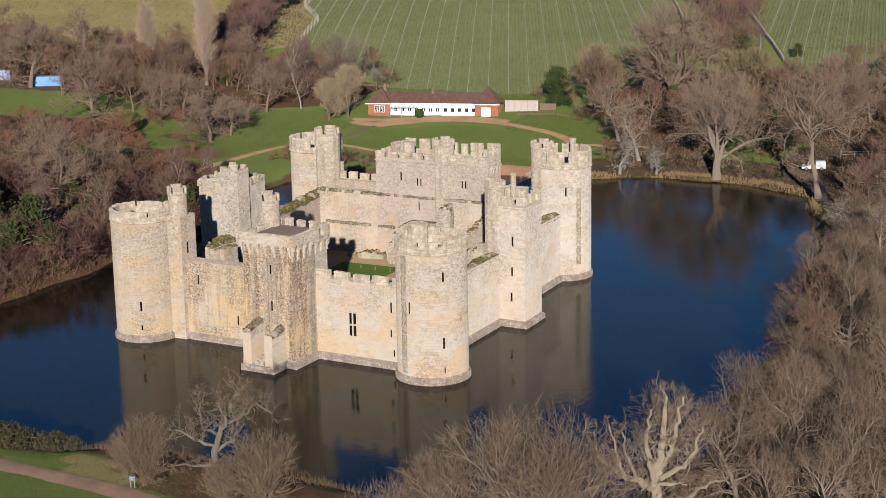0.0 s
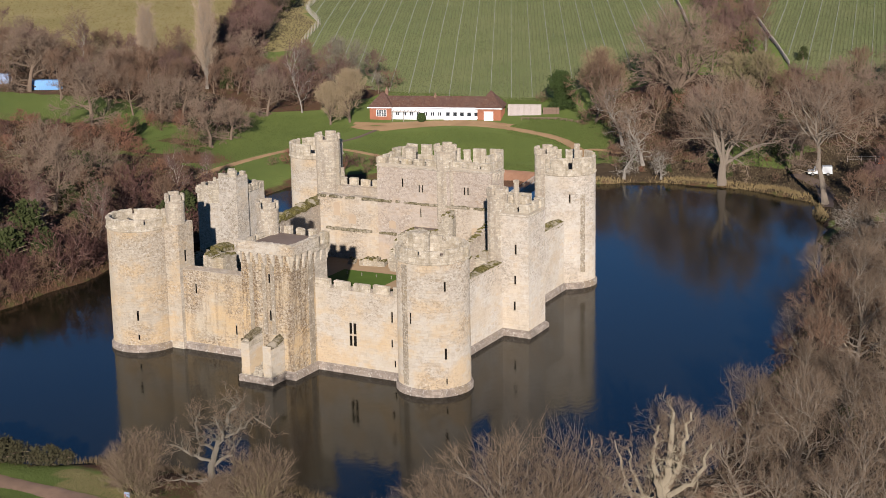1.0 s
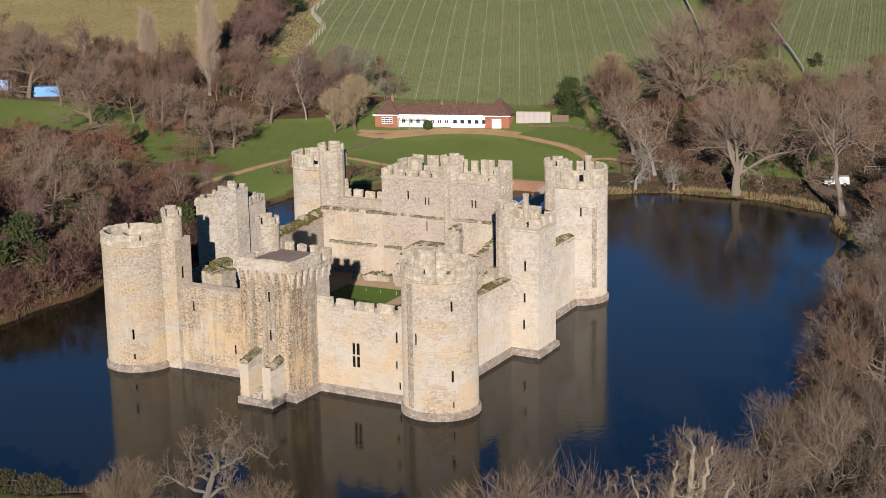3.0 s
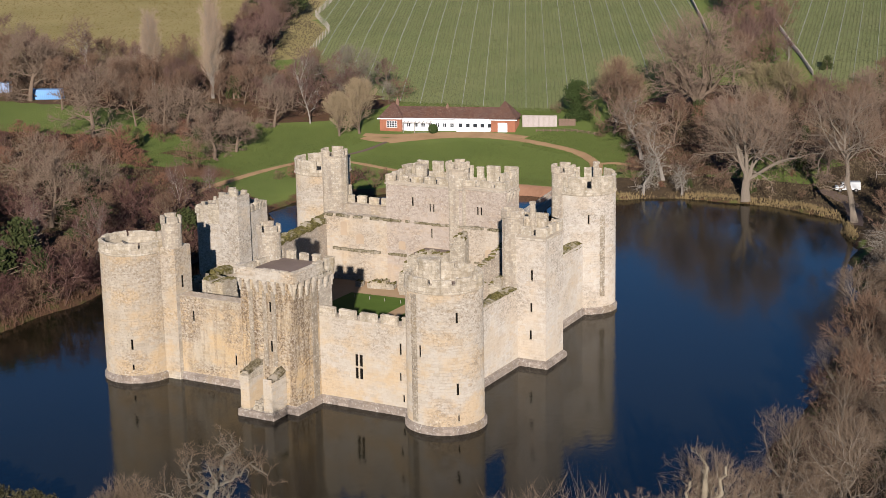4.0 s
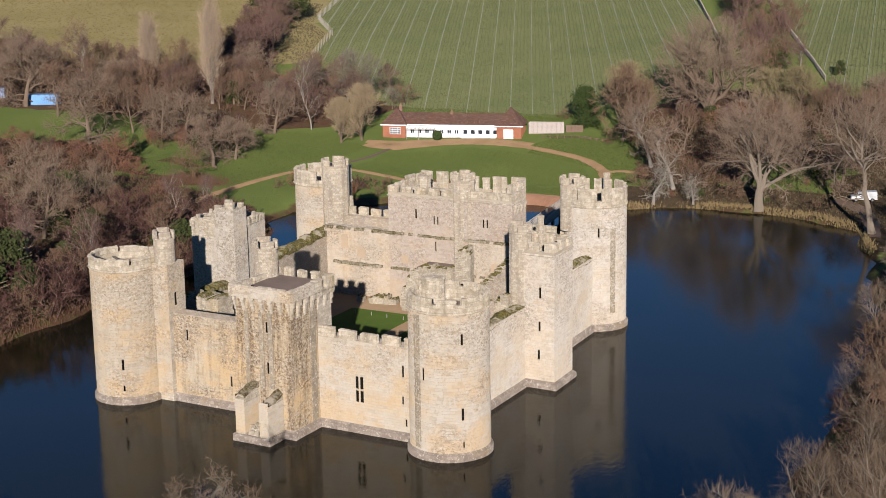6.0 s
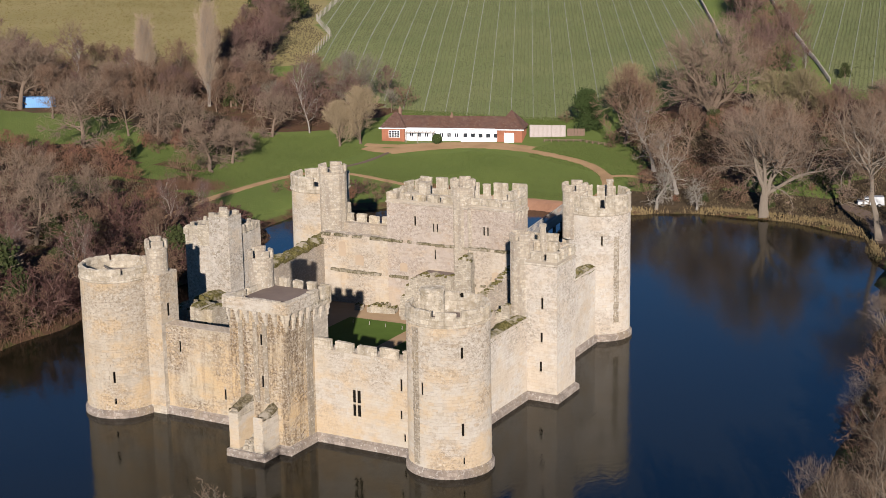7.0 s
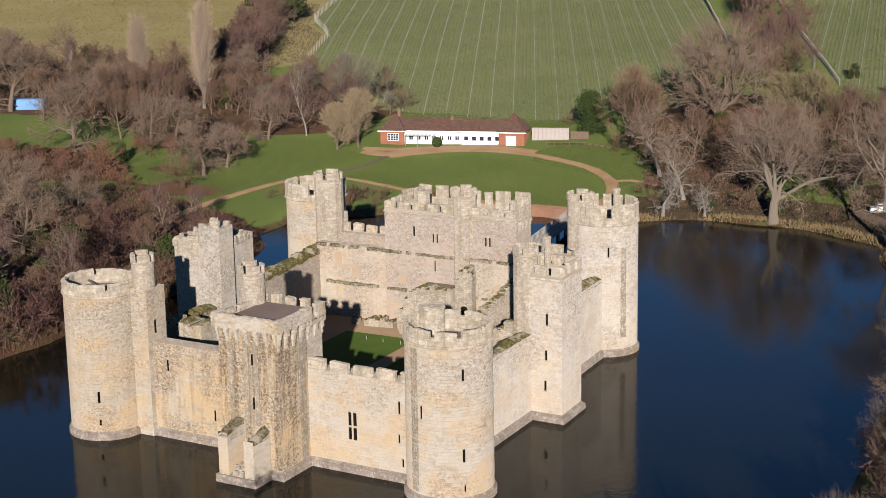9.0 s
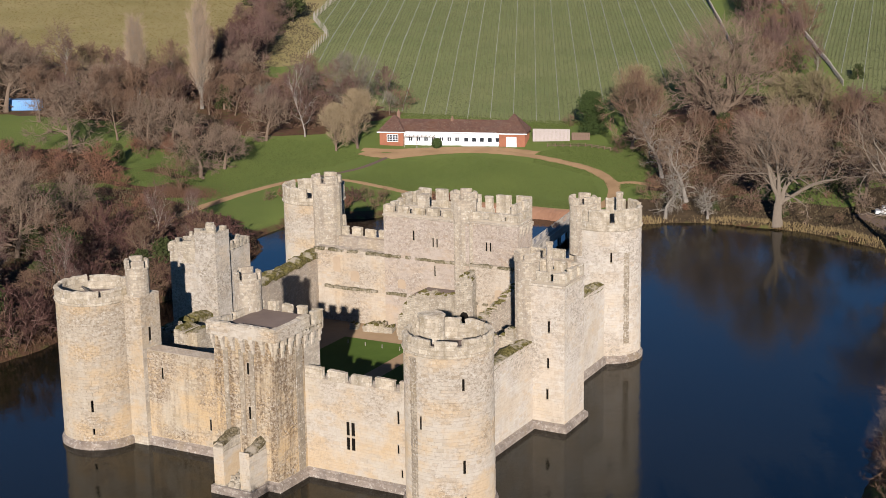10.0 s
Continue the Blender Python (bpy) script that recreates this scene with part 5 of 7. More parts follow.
def vine_rows(poly, angle, pitch, strong, name, first):
    """Ridges of trellised vines across a field; every strong-th row carries pale guards."""
    d = Vector((-math.sin(radians(angle)), math.cos(radians(angle))))
    nrm = Vector((d.y, -d.x))
    us = [Vector(p) @ nrm for p in poly]
    vs = [Vector(p) @ d for p in poly]
    thin, bold = Shape(), Shape()
    k = 0
    u = first
    while u < max(us):
        run = np.arange(min(vs), max(vs), 4.0)
        px, py = nrm.x * u + d.x * run, nrm.y * u + d.y * run
        ok = inside(poly, px, py)
        pz = land(px, py)
        main = k % strong == 0
        rnd = random.Random(k)
        for i in range(len(run) - 1):
            if not (ok[i] and ok[i + 1]):
                continue
            for q in range(4 if main else 3):
                t = (q + rnd.random() * .6) / (4 if main else 3)
                x, y, z = px[i] + (px[i + 1] - px[i]) * t, py[i] + (py[i + 1] - py[i]) * t, pz[i] + (pz[i + 1] - pz[i]) * t
                if main:
                    h, w = 0.5 * rnd.uniform(.8, 1.2), 0.055
                else:
                    h, w = 0.34 * rnd.uniform(.6, 1.2), 0.09
                an = rnd.uniform(0, 1.57)
                s = bold if main else thin
                for a in (an, an + 1.57):
                    dx, dy = math.cos(a) * w, math.sin(a) * w
                    s.add([(x - dx, y - dy, z - .05), (x + dx, y + dy, z - .05), (x + dx, y + dy, z + h), (x - dx, y - dy, z + h)], [(0, 1, 2, 3)])
        u += pitch
        k += 1
    tagged(part(name, thin, VINE_ROW), "thin rows of dormant vines across the sloping field", "vines", kind="stuff")
    tagged(part(name, bold, GUARD_ROW), "pale trellis rows across the sloping vineyard", "vines", kind="stuff")


vine_rows(VINE_WEST, 26.0, 1.05, 5, "vine_rows", -61.55)
vine_rows(VINE_EAST, 13.3, 1.066, 5, "vine_rows", 0.0)


def fence(name, pts, label, gap=2.2, high=1.5, mat=None, rail=True):
    """Post and rail fence along plan points, each post a part."""
    t = thing(name, pose(0, 0, 0), label, "fence")
    mat = mat or PALE_WOOD
    proto = None
    rails = Shape()
    for a, b in zip(pts, pts[1:]):
        L = math.dist(a, b)
        n = max(1, round(L / gap))
        for i in range(n):
            x, y = a[0] + (b[0] - a[0]) * i / n, a[1] + (b[1] - a[1]) * i / n
            x2, y2 = a[0] + (b[0] - a[0]) * (i + 1) / n, a[1] + (b[1] - a[1]) * (i + 1) / n
            z, z2 = ground_at(x, y), ground_at(x2, y2)
            if proto is None:
                s = Shape()
                s.box(-.07, .07, -.07, .07, -.3, high, taper=.012)
                proto = s.mesh("post", mat)
            part("post", proto, mat, t, at=pose(x, y, z))
            if rail:
                for f in (.45, .85):
                    rails.tube([(x, y, z + high * f), (x2, y2, z2 + high * f)], [.05, .05], 4)
    if rail:
        part("rail", rails, mat, t)
    return t


fence("vineyard_fence", [(-219, 330), (-210, 311), (-194.5, 273)], "pale wooden deer fence round the vineyard corner", 2.2, 2.2, PALE_WOOD, False)
fence("vineyard_fence", [(-194.5, 273), (-185, 262), (-175, 251)], "pale wooden deer fence round the vineyard corner", 2.2, 2.2, PALE_WOOD, False)
fence("vineyard_fence", [(-175, 251), (-169, 236), (-162.8, 221)], "pale wooden deer fence round the vineyard corner", 2.2, 2.2, PALE_WOOD, False)
fence("vineyard_fence", [(-106, 368), (-96.3, 347.4), (-76.2, 304.4), (-57, 261)], "pale wooden deer fence beside the hedge", 1.3, 1.7, PALE_WOOD, False)
fence("vineyard_fence", [(-84, 374), (-74.5, 352.7), (-53.3, 304), (-35.3, 263.6), (-21, 232.8)], "grey wire and post fence beside the hedge", 1.0, 1.5, PALE_WOOD, False)
fence("paddock_fence", [(14, 156), (22, 158), (34, 160)], "grey post and rail paddock fence", 2.4, 1.3, GREY_WOOD)
fence("paddock_fence", [(22, 138), (30, 138), (40, 137)], "grey post and rail paddock fence", 2.4, 1.2, GREY_WOOD)
fence("garden_fence", [(-68, 172), (-60, 174), (-52, 172)], "low brown rustic fence beside the yew", 1.8, .7, RUST_WOOD)


def tea_house():
    """Long low building with brick end pavilions, white glazed front and brown tiled roof."""
    m = pose(-103.2, 160.9, 4.4, 0, 0, 18.0)
    h = thing("tea_house", m, "long low brick and white tea house with brown tiled roof", "house")
    L, D = 32.0, 6.5
    s = Shape()
    s.box(0, 5.2, -.6, D, -.8, 3.3)
    part("wall", s, BRICK, h, "red brick pavilion wall")
    s = Shape()
    s.box(26.4, L, -.6, D, -.8, 3.3)
    part("wall", s, BRICK, h, "red brick pavilion wall")
    s = Shape()
    s.box(5.2, 26.4, 0.5, D, -.8, 3.3)
    part("wall", s, WHITE_PAINT, h, "white painted front wall")
    s = Shape()
    s.box(-.4, L + .6, -1.1, D + .4, -1.0, -.02)
    part("terrace", s, PAVING, h, "pale paved terrace")

    def hip(x0, x1, y0, y1, z0, z1, inset):
        r = Shape()
        ym = (y0 + y1) / 2
        r.add([(x0, y0, z0), (x1, y0, z0), (x1, y1, z0), (x0, y1, z0), (x0 + inset, ym, z1), (x1 - inset, ym, z1)], [(0, 1, 5, 4), (1, 2, 5), (2, 3, 4, 5), (3, 0, 4), (3, 2, 1, 0)])
        return r

    part("roof", hip(3.0, 28.5, -.3, D + .5, 3.2, 5.5, .4), ROOF_TILE, h, "brown tiled main roof")
    part("roof", hip(-.5, 5.7, -1.1, D + .4, 3.2, 6.3, 2.8), ROOF_TILE, h, "brown tiled hipped pavilion roof")
    part("roof", hip(25.9, L + .5, -1.1, D + .4, 3.2, 7.0, 3.2), ROOF_TILE, h, "brown tiled hipped pavilion roof")
    for x0, x1, y in ((-.5, 5.7, -1.12), (5.7, 25.9, -.32), (25.9, L + .5, -1.12)):
        s = Shape()
        s.box(x0, x1, y - .05, y + .05, 3.04, 3.24)
        part("fascia", s, WHITE_PAINT, h, "white fascia board")

    def window(x, w, z0, z1, y, cols, rows):
        f = Shape()
        f.box(x - w, x + w, y - .08, y, z0, z1)
        fr = part("window", f, WHITE_PAINT, h, "white framed window")
        for i in range(cols):
            for j in range(rows):
                a, b = x - w + .1 + (2 * w - .1) * i / cols, x - w + (2 * w - .1) * (i + 1) / cols
                c, d = z0 + .1 + (z1 - z0 - .1) * j / rows, z0 + (z1 - z0 - .1) * (j + 1) / rows
                g = Shape()
                g.box(a, b, y - .1, y - .075, c, d)
                part("pane", g, GLASS, fr)

    window(2.9, 1.25, 1.0, 2.6, -.6, 4, 3)
    s = Shape()
    s.box(28.0, 30.2, -.68, -.58, .1, 2.4)
    part("door", s, WHITE_PAINT, h, "wide white shutter door")
    for i in range(12):
        x = 6.2 + i * 1.72
        if i < 7:
            window(x + .5, .5, 1.0, 2.1, .5, 2, 1)
        else:
            s = Shape()
            s.box(x - .1, x + .1, -.2, .0, -.2, 3.1)
            part("veranda_post", s, WHITE_PAINT, h, "white veranda post")
            window(x + .8, .55, 1.0, 2.1, .5, 1, 1)
    s = Shape()
    s.box(18.2, 26.2, -.25, -.15, .0, .8)
    part("veranda_rail", s, WHITE_PAINT, h, "white panelled veranda rail")
    s = Shape()
    s.box(5.6, 12.4, -1.65, -1.5, 2.25, 2.4)
    pergola = part("pergola", s, PALE_WOOD, h, "pale timber pergola frame")
    for i in range(8):
        s = Shape()
        s.box(5.8 + i * .9, 5.9 + i * .9, -1.6, .5, 2.4, 2.52)
        part("rafter", s, PALE_WOOD, pergola)
    for x in (5.8, 8.5, 12.2):
        s = Shape()
        s.box(x - .07, x + .07, -1.65, -1.5, -.1, 2.25)
        part("post", s, PALE_WOOD, pergola)
    for x, y, z in ((3.2, 4.6, 6.9), (15.5, 3.1, 5.8)):
        s = Shape()
        s.box(x - .3, x + .3, y - .3, y + .3, 4.2, z)
        c = part("chimney", s, OLD_BRICK, h, "dull brick chimney stack")
        s = Shape()
        s.lathe([(.16, z), (.13, z + .5), (.01, z + .5)], 8, x, y)
        part("chimney_pot", s, OLD_BRICK, c)


tea_house()


def boarded_yard():
    t = thing("boarded_shed", pose(-72.6, 174.6, 5.5, 0, 0, 18), "pale weathered board enclosure beside the tea house", "shed")
    proto = Shape()
    proto.box(0, .26, 0, .05, -.5, 2.5)
    me = proto.mesh("board", PALE_BOARD)
    for i in range(28):
        part("board", me, PALE_BOARD, t, at=pose(-.2 + i * .29, 0.02 * (i % 3), 0.05 * (i % 2)))
    proto = Shape()
    proto.box(0, .3, 0, .05, -.5, 1.7)
    me = proto.mesh("board", RUST_WOOD)
    for i in range(12):
        part("board", me, RUST_WOOD, t, at=pose(8.2 + i * .33, 0.6, 0.05 * (i % 2)))


boarded_yard()


def ball_bush(x, y, r):
    rnd = random.Random(3)
    t = thing("clipped_bush", pose(x, y, ground_at(x, y) + .3), "dark green clipped round bush before the tea house", "bush")
    s = Shape()
    for _ in range(900):
        d = Vector((rnd.gauss(0, 1), rnd.gauss(0, 1), rnd.gauss(0, 1))).normalized()
        p = d * r * rnd.uniform(.85, 1.06)
        a = d.orthogonal().normalized() * .16
        b = d.cross(a).normalized() * .12 + d * rnd.uniform(-.08, .08)
        s.add([tuple(p - a + Vector((0, 0, r * .8))), tuple(p + b + Vector((0, 0, r * .8))), tuple(p + a + Vector((0, 0, r * .8))), tuple(p - b + Vector((0, 0, r * .8)))], [(0, 1, 2, 3)])
    part("crown", s, LEAF_DARK, t)


ball_bush(-90.2, 163.0, 1.1)


def container(x, y, turn, long, mat, label):
    t = thing("storage_container", pose(x, y, ground_at(x, y), 0, 0, turn), label, "container")
    s = Shape()
    n = int(long / .25)
    for side, yy in ((-1, -1.22), (1, 1.22)):
        prof = [(-long / 2 + i * .25, yy + (.05 * side if i % 2 else 0)) for i in range(n + 1)]
        s.add([(a, b, .15) for a, b in prof] + [(a, b, 2.5) for a, b in prof], [(i, i + 1, n + 2 + i, n + 1 + i) for i in range(n)])
    part("side_panel", s, mat, t)
    s = Shape()
    s.box(-long / 2, long / 2, -1.15, 1.15, .1, 2.4)
    part("body", s, mat, t)
    s = Shape()
    s.box(-long / 2, long / 2, -1.24, 1.24, 2.48, 2.58)
    part("roof", s, mat, t)
    for xx in (-long / 2, long / 2):
        for yy in (-1.2, 1.2):
            s = Shape()
            s.box(xx - .08, xx + .08, yy - .08, yy + .08, 0, 2.6)
            part("corner_post", s, mat, t)


container(-186.4, 139.6, 27, 7.6, BLUE_PAINT, "sky-blue steel storage container under the trees")
container(-200.0, 137.0, 27, 6.0, PALE_BLUE, "pale blue-white container behind bare trees")


def pickup(x, y, turn):
    """White utility vehicle with cab, bed and wheels."""
    t = thing("white_truck", pose(x, y, ground_at(x, y) + .05, 0, 0, turn), "white utility truck parked under the trees", "vehicle")
    s = Shape()
    s.box(-2.4, 2.4, -.9, .9, .45, 1.05, taper=.06)
    s.box(-.2, 1.3, -.85, .85, 1.05, 1.75, taper=.18)
    part("body", s, DULL_WHITE, t)
    s = Shape()
    s.box(-2.35, -.35, -.88, .88, 1.05, 1.95, taper=.05)
    part("canopy", s, DULL_WHITE, t)
    for yy in (-.76, .76):
        s = Shape()
        s.box(.05, 1.1, yy - .02, yy + .02, 1.15, 1.6)
        part("side_window", s, GLASS, t)
    s = Shape()
    s.box(1.16, 1.22, -.65, .65, 1.15, 1.6)
    part("windscreen", s, GLASS, t)
    for xx in (-1.5, 1.5):
        for yy in (-.85, .85):
            s = Shape()
            s.lathe([(.02, -.11), (.30, -.11), (.37, -.06), (.37, .06), (.30, .11), (.02, .11)], 16)
            w = part("wheel", s, TYRE, t, at=pose(xx, yy, .37, 90))
            s = Shape()
            s.lathe([(.01, -.12), (.2, -.12), (.2, .12), (.01, .12)], 12)
            part("rim", s, GREY_WOOD, w)
    for yy in (-.6, .6):
        s = Shape()
        s.box(2.38, 2.44, yy - .18, yy + .18, .72, .9)
        part("headlight", s, GLASS, t)


pickup(11.0, 146.2, 200)


def field_shed(x, y, turn):
    t = thing("timber_shed", pose(x, y, ground_at(x, y), 0, 0, turn), "low tan timber shed with a rusty roof", "shed")
    s = Shape()
    s.box(-3.2, 3.2, -1.4, 1.6, -.2, 1.9)
    part("wall", s, TAN_WOOD, t)
    s = Shape()
    s.add([(-3.5, -1.8, 1.8), (3.5, -1.8, 1.8), (3.5, 2.0, 2.5), (-3.5, 2.0, 2.5), (-3.5, -1.8, 1.92), (3.5, -1.8, 1.92), (3.5, 2.0, 2.62), (-3.5, 2.0, 2.62)],
          [(0, 3, 2, 1), (4, 5, 6, 7), (0, 1, 5, 4), (1, 2, 6, 5), (2, 3, 7, 6), (3, 0, 4, 7)])
    part("roof", s, RUST_WOOD, t)
    s = Shape()
    s.box(-1, .1, -1.45, -1.38, 0, 1.7)
    part("door", s, RUST_WOOD, t)


field_shed(25.0, 146.0, -8)
s = Shape()
s.box(-1.2, 1.2, -.7, .7, 0, 1.0, taper=.15)
s.box(-.6, .6, -.5, .5, 1.0, 1.5, taper=.1)
tagged(part("orange_skip", s, ORANGE, at=pose(21.5, 156.5, ground_at(21.5, 156.5))), "bright orange covered trailer on the grass", "trailer")


def footbridge(a, b, z):
    """Timber bridge on trestles with hand rails."""
    L = math.dist(a, b)
    t = thing("timber_footbridge", pose(a[0], a[1], 0, 0, 0, math.degrees(math.atan2(b[1] - a[1], b[0] - a[0]))), "grey timber footbridge over the moat to the gatehouse", "bridge")
    proto = Shape()
    proto.box(0, .27, -1.1, 1.1, z - .08, z)
    me = proto.mesh("plank", GREY_WOOD)
    for i in range(int(L / .3)):
        part("plank", me, GREY_WOOD, t, at=pose(i * .3, 0, 0.01 * (i % 2)))
    for yy in (-1.05, 1.05):
        s = Shape()
        s.box(0, L, yy - .06, yy + .06, z - .35, z - .09)
        part("beam", s, GREY_WOOD, t)
        s = Shape()
        s.box(0, L, yy - .06, yy + .06, z + 1.0, z + 1.1)
        part("hand_rail", s, PALE_WOOD, t)
    post = Shape()
    post.box(-.07, .07, -.05, .05, z, z + 1.1)
    me = post.mesh("baluster", PALE_WOOD)
    for i in range(int(L / .7) + 1):
        for yy in (-1.05, 1.05):
            part("baluster", me, PALE_WOOD, t, at=pose(i * .7, yy, 0))
    leg = Shape()
    leg.box(-.13, .13, -.13, .13, -1.8, z - .3)
    me = leg.mesh("pile", GREY_WOOD)
    for i in range(int(L / 5) + 1):
        for yy in (-.9, .9):
            part("pile", me, GREY_WOOD, t, at=pose(i * 5, yy, 0))


footbridge((-31.2, 74), (-39.7, 129), 1.9)


def notice(x, y):
    t = thing("notice_board", pose(x, y, ground_at(x, y), 0, 0, 20), "small weathered notice board on two posts by the path", "sign")
    for xx in (-.2, .2):
        s = Shape()
        s.box(xx - .045, xx + .045, -.04, .04, -.3, 1.25)
        part("post", s, GREY_WOOD, t)
    s = Shape()
    s.box(-.28, .28, -.08, -.04, .72, 1.22)
    p = part("panel", s, PALE_BLUE, t)
    s = Shape()
    s.box(-.26, -.1, -.09, -.08, .74, 1.0)
    part("picture_patch", s, BRICK, p)
    for i in range(3):
        s = Shape()
        s.box(-.02, .24, -.09, -.08, .8 + i * .12, .84 + i * .12)
        part("text_bar", s, GREY_WOOD, p)


notice(-6.2, -48.9)
s = Shape()
rr = random.Random(8)
cols, rise = 70, ((-1.0, -1.2), (-.7, .1), (-.45, .7), (-.1, 1.25), (.5, 1.6), (1.4, 1.7), (2.8, 1.3))
vs = []
for i in range(cols):
    x = -62 + i * .38
    y = 125.6 + 0.06 * (x + 52) + 0.3 * math.sin(x * .9)
    for dy, z in rise:
        vs.append((x + rr.uniform(-.1, .1), y + dy + rr.uniform(-.12, .12), z + rr.uniform(-.12, .12)))
n = len(rise)
s.add(vs, [(i * n + q, (i + 1) * n + q, (i + 1) * n + q + 1, i * n + q + 1) for i in range(cols - 1) for q in range(n - 1)])
tagged(part("earth_bank", s, EARTH), "steep red-brown earth bank at the water's edge", "bank", kind="stuff")


def grass_fringe(name, path, count, low, tall, mat, label, seed, wide=1.6, w=.05):
    """Standing dead stems and grass tufts along plan points."""
    rng = np.random.default_rng(seed)
    pts = np.array(path, float)
    step = np.hypot(*np.diff(pts, axis=0).T)
    along = np.r_[0, np.cumsum(step)]
    r = rng.uniform(0, along[-1], count)
    x = np.interp(r, along, pts[:, 0]) + rng.normal(0, wide, count)
    y = np.interp(r, along, pts[:, 1]) + rng.normal(0, wide, count)
    z = land(x, y)
    h, an = rng.uniform(low, tall, count), rng.uniform(0, 6.28, count)
    dx, dy = np.cos(an) * w, np.sin(an) * w
    lx, ly = rng.normal(0, .25, count) * h, rng.normal(0, .25, count) * h
    tri = np.stack([np.stack([x - dx, y - dy, z - .05], 1), np.stack([x + dx, y + dy, z - .05], 1), np.stack([x + lx, y + ly, z + h], 1)], 1)[z > -.15]
    s = Shape()
    s.add(tri.reshape(-1, 3).tolist(), [(3 * i, 3 * i + 1, 3 * i + 2) for i in range(len(tri))])
    tagged(part(name, s, mat), label, "grass", kind="stuff")


grass_fringe("dry_reeds", [(-38, 127.5), (-29, 130), (-15, 136.5), (-8, 136.5), (6, 134.5), (14, 128.5), (21, 112)], 5200, .2, .8, REED_PALE, "pale dry reeds and grass along the north bank", 1, .6, .07)
grass_fringe("dry_reeds", [(-74, -20), (-73.5, 8), (-75.5, 29), (-74.5, 50), (-76.5, 72), (-84.5, 88)], 4000, .2, .7, BRACKEN, "brown dead stems along the west bank", 12, .8, .05)
grass_fringe("dry_reeds", [(-29, -45.5), (-19, -40.5), (0, -38.5), (24, -38.5)], 5000, .3, 1.0, REED, "pale dry reeds and grass along the south bank", 2, .7, .05)
grass_fringe("bracken", [(-128, 96), (-150, 100), (-165, 104)], 6000, .12, .4, BRACKEN, "rust-brown dead bracken on the slope", 3, 5, .07)
grass_fringe("bracken", [(-116, 101), (-108, 104)], 3500, .12, .45, BRACKEN, "rust-brown dead bracken on the slope", 4, 2.4, .07)
grass_fringe("bracken", [(-120, 84), (-104, 78), (-95, 60)], 6000, .12, .4, BRACKEN, "rust-brown dead bracken on the slope", 5, 6, .07)
grass_fringe("bracken", [(-40, 168), (-25, 172), (-10, 168)], 5000, .12, .45, BRACKEN, "rust-brown dead bracken under bare trees", 6, 4, .07)
grass_fringe("bracken", [(60, -20), (64, 20), (52, 60), (42, 90)], 9000, .12, .45, BRACKEN, "brown dead undergrowth on the east bank", 7, 6, .09)


def turf(name, polys, count, low, tall, wide, mat, label, seed, holes=()):
    """Short standing grass over plan polygons, as one body of blades."""
    rng = np.random.default_rng(seed)
    out = []
    for poly in polys:
        p = np.array(poly, float)
        x, y = rng.uniform(p[:, 0].min(), p[:, 0].max(), count), rng.uniform(p[:, 1].min(), p[:, 1].max(), count)
        keep = inside(poly, x, y) & (bank(x, y) > .5)
        for hole in holes:
            keep &= ~inside(hole, x, y)
        x, y = x[keep], y[keep]
        n = len(x)
        z, h, an, w = land(x, y), rng.uniform(low, tall, n), rng.uniform(0, 6.28, n), rng.uniform(.5, 1, n) * wide
        dx, dy = np.cos(an) * w, np.sin(an) * w
        a, b = rng.normal(0, .2, (2, n)) * h
        quad = [np.stack(q, 1) for q in ((x - dx, y - dy, z - .03), (x + dx, y + dy, z - .03), (x + dx * .7 + a, y + dy * .7 + b, z + h), (x - dx * .7 + a, y - dy * .7 + b, z + h * .8))]
        out.append(np.stack(quad, 1))
    v = np.concatenate(out).reshape(-1, 3)
    s = Shape()
    s.add(v.tolist(), [(4 * i, 4 * i + 1, 4 * i + 2, 4 * i + 3) for i in range(len(v) // 4)])
    tagged(part(name, s, mat), label, "grass", kind="stuff")


HOUSE_YARD = [(-110, 154), (-100, 152), (-90, 158), (-70, 163), (-66, 172), (-74, 180), (-104, 172)]
turf("vineyard_grass", [VINE_WEST], 130000, .06, .16, .2, TUFT_VINE, "thin winter grass between the vine rows", 21)
turf("vineyard_grass", [VINE_EAST], 70000, .06, .16, .2, TUFT_VINE, "thin winter grass between the vine rows", 22)
turf("lawn_grass", [[(-96, 133), (-95, 150), (-80, 161), (-64, 159), (-50, 154), (-43, 143), (-40, 131), (-70, 129.5)]], 50000, .03, .07, .07, TUFT_LAWN, "short mown green grass", 23)
turf("lawn_grass", [[(-132, 105), (-105, 104), (-104, 130), (-101, 152), (-112, 158), (-128, 152)], [(-66, 160), (-48, 154), (-42, 146), (-38, 152), (-46, 176), (-70, 176)]], 30000, .04, .1, .09, TUFT_LAWN, "short green grass on the slope", 24, [HOUSE_YARD])
turf("lawn_grass", [[(-112, 172), (-72, 182), (-66, 192), (-112, 186)]], 16000, .08, .2, .16, TUFT_LAWN, "short green grass at the field edge", 25)
turf("rough_grass", [[(-180, 200), (-165, 222), (-178, 252), (-192, 266), (-210, 300), (-222, 300), (-190, 245), (-172, 205)]], 16000, .1, .35, .2, TUFT_ROUGH, "rough brown winter grass beside the hedge", 29)
turf("bank_grass", [[(-62, -60), (-30, -50), (-24, -45), (-14, -44), (0, -42), (20, -43), (20, -64), (-62, -64)]], 26000, .03, .1, .06, TUFT_LAWN, "worn short grass on the south bank", 28)
turf("pasture_grass", [[(-420, 165), (-215, 166), (-178, 198), (-236, 300), (-420, 420)]], 60000, .06, .2, .3, TUFT_DRY, "dry yellow-green pasture on the hillside", 26)
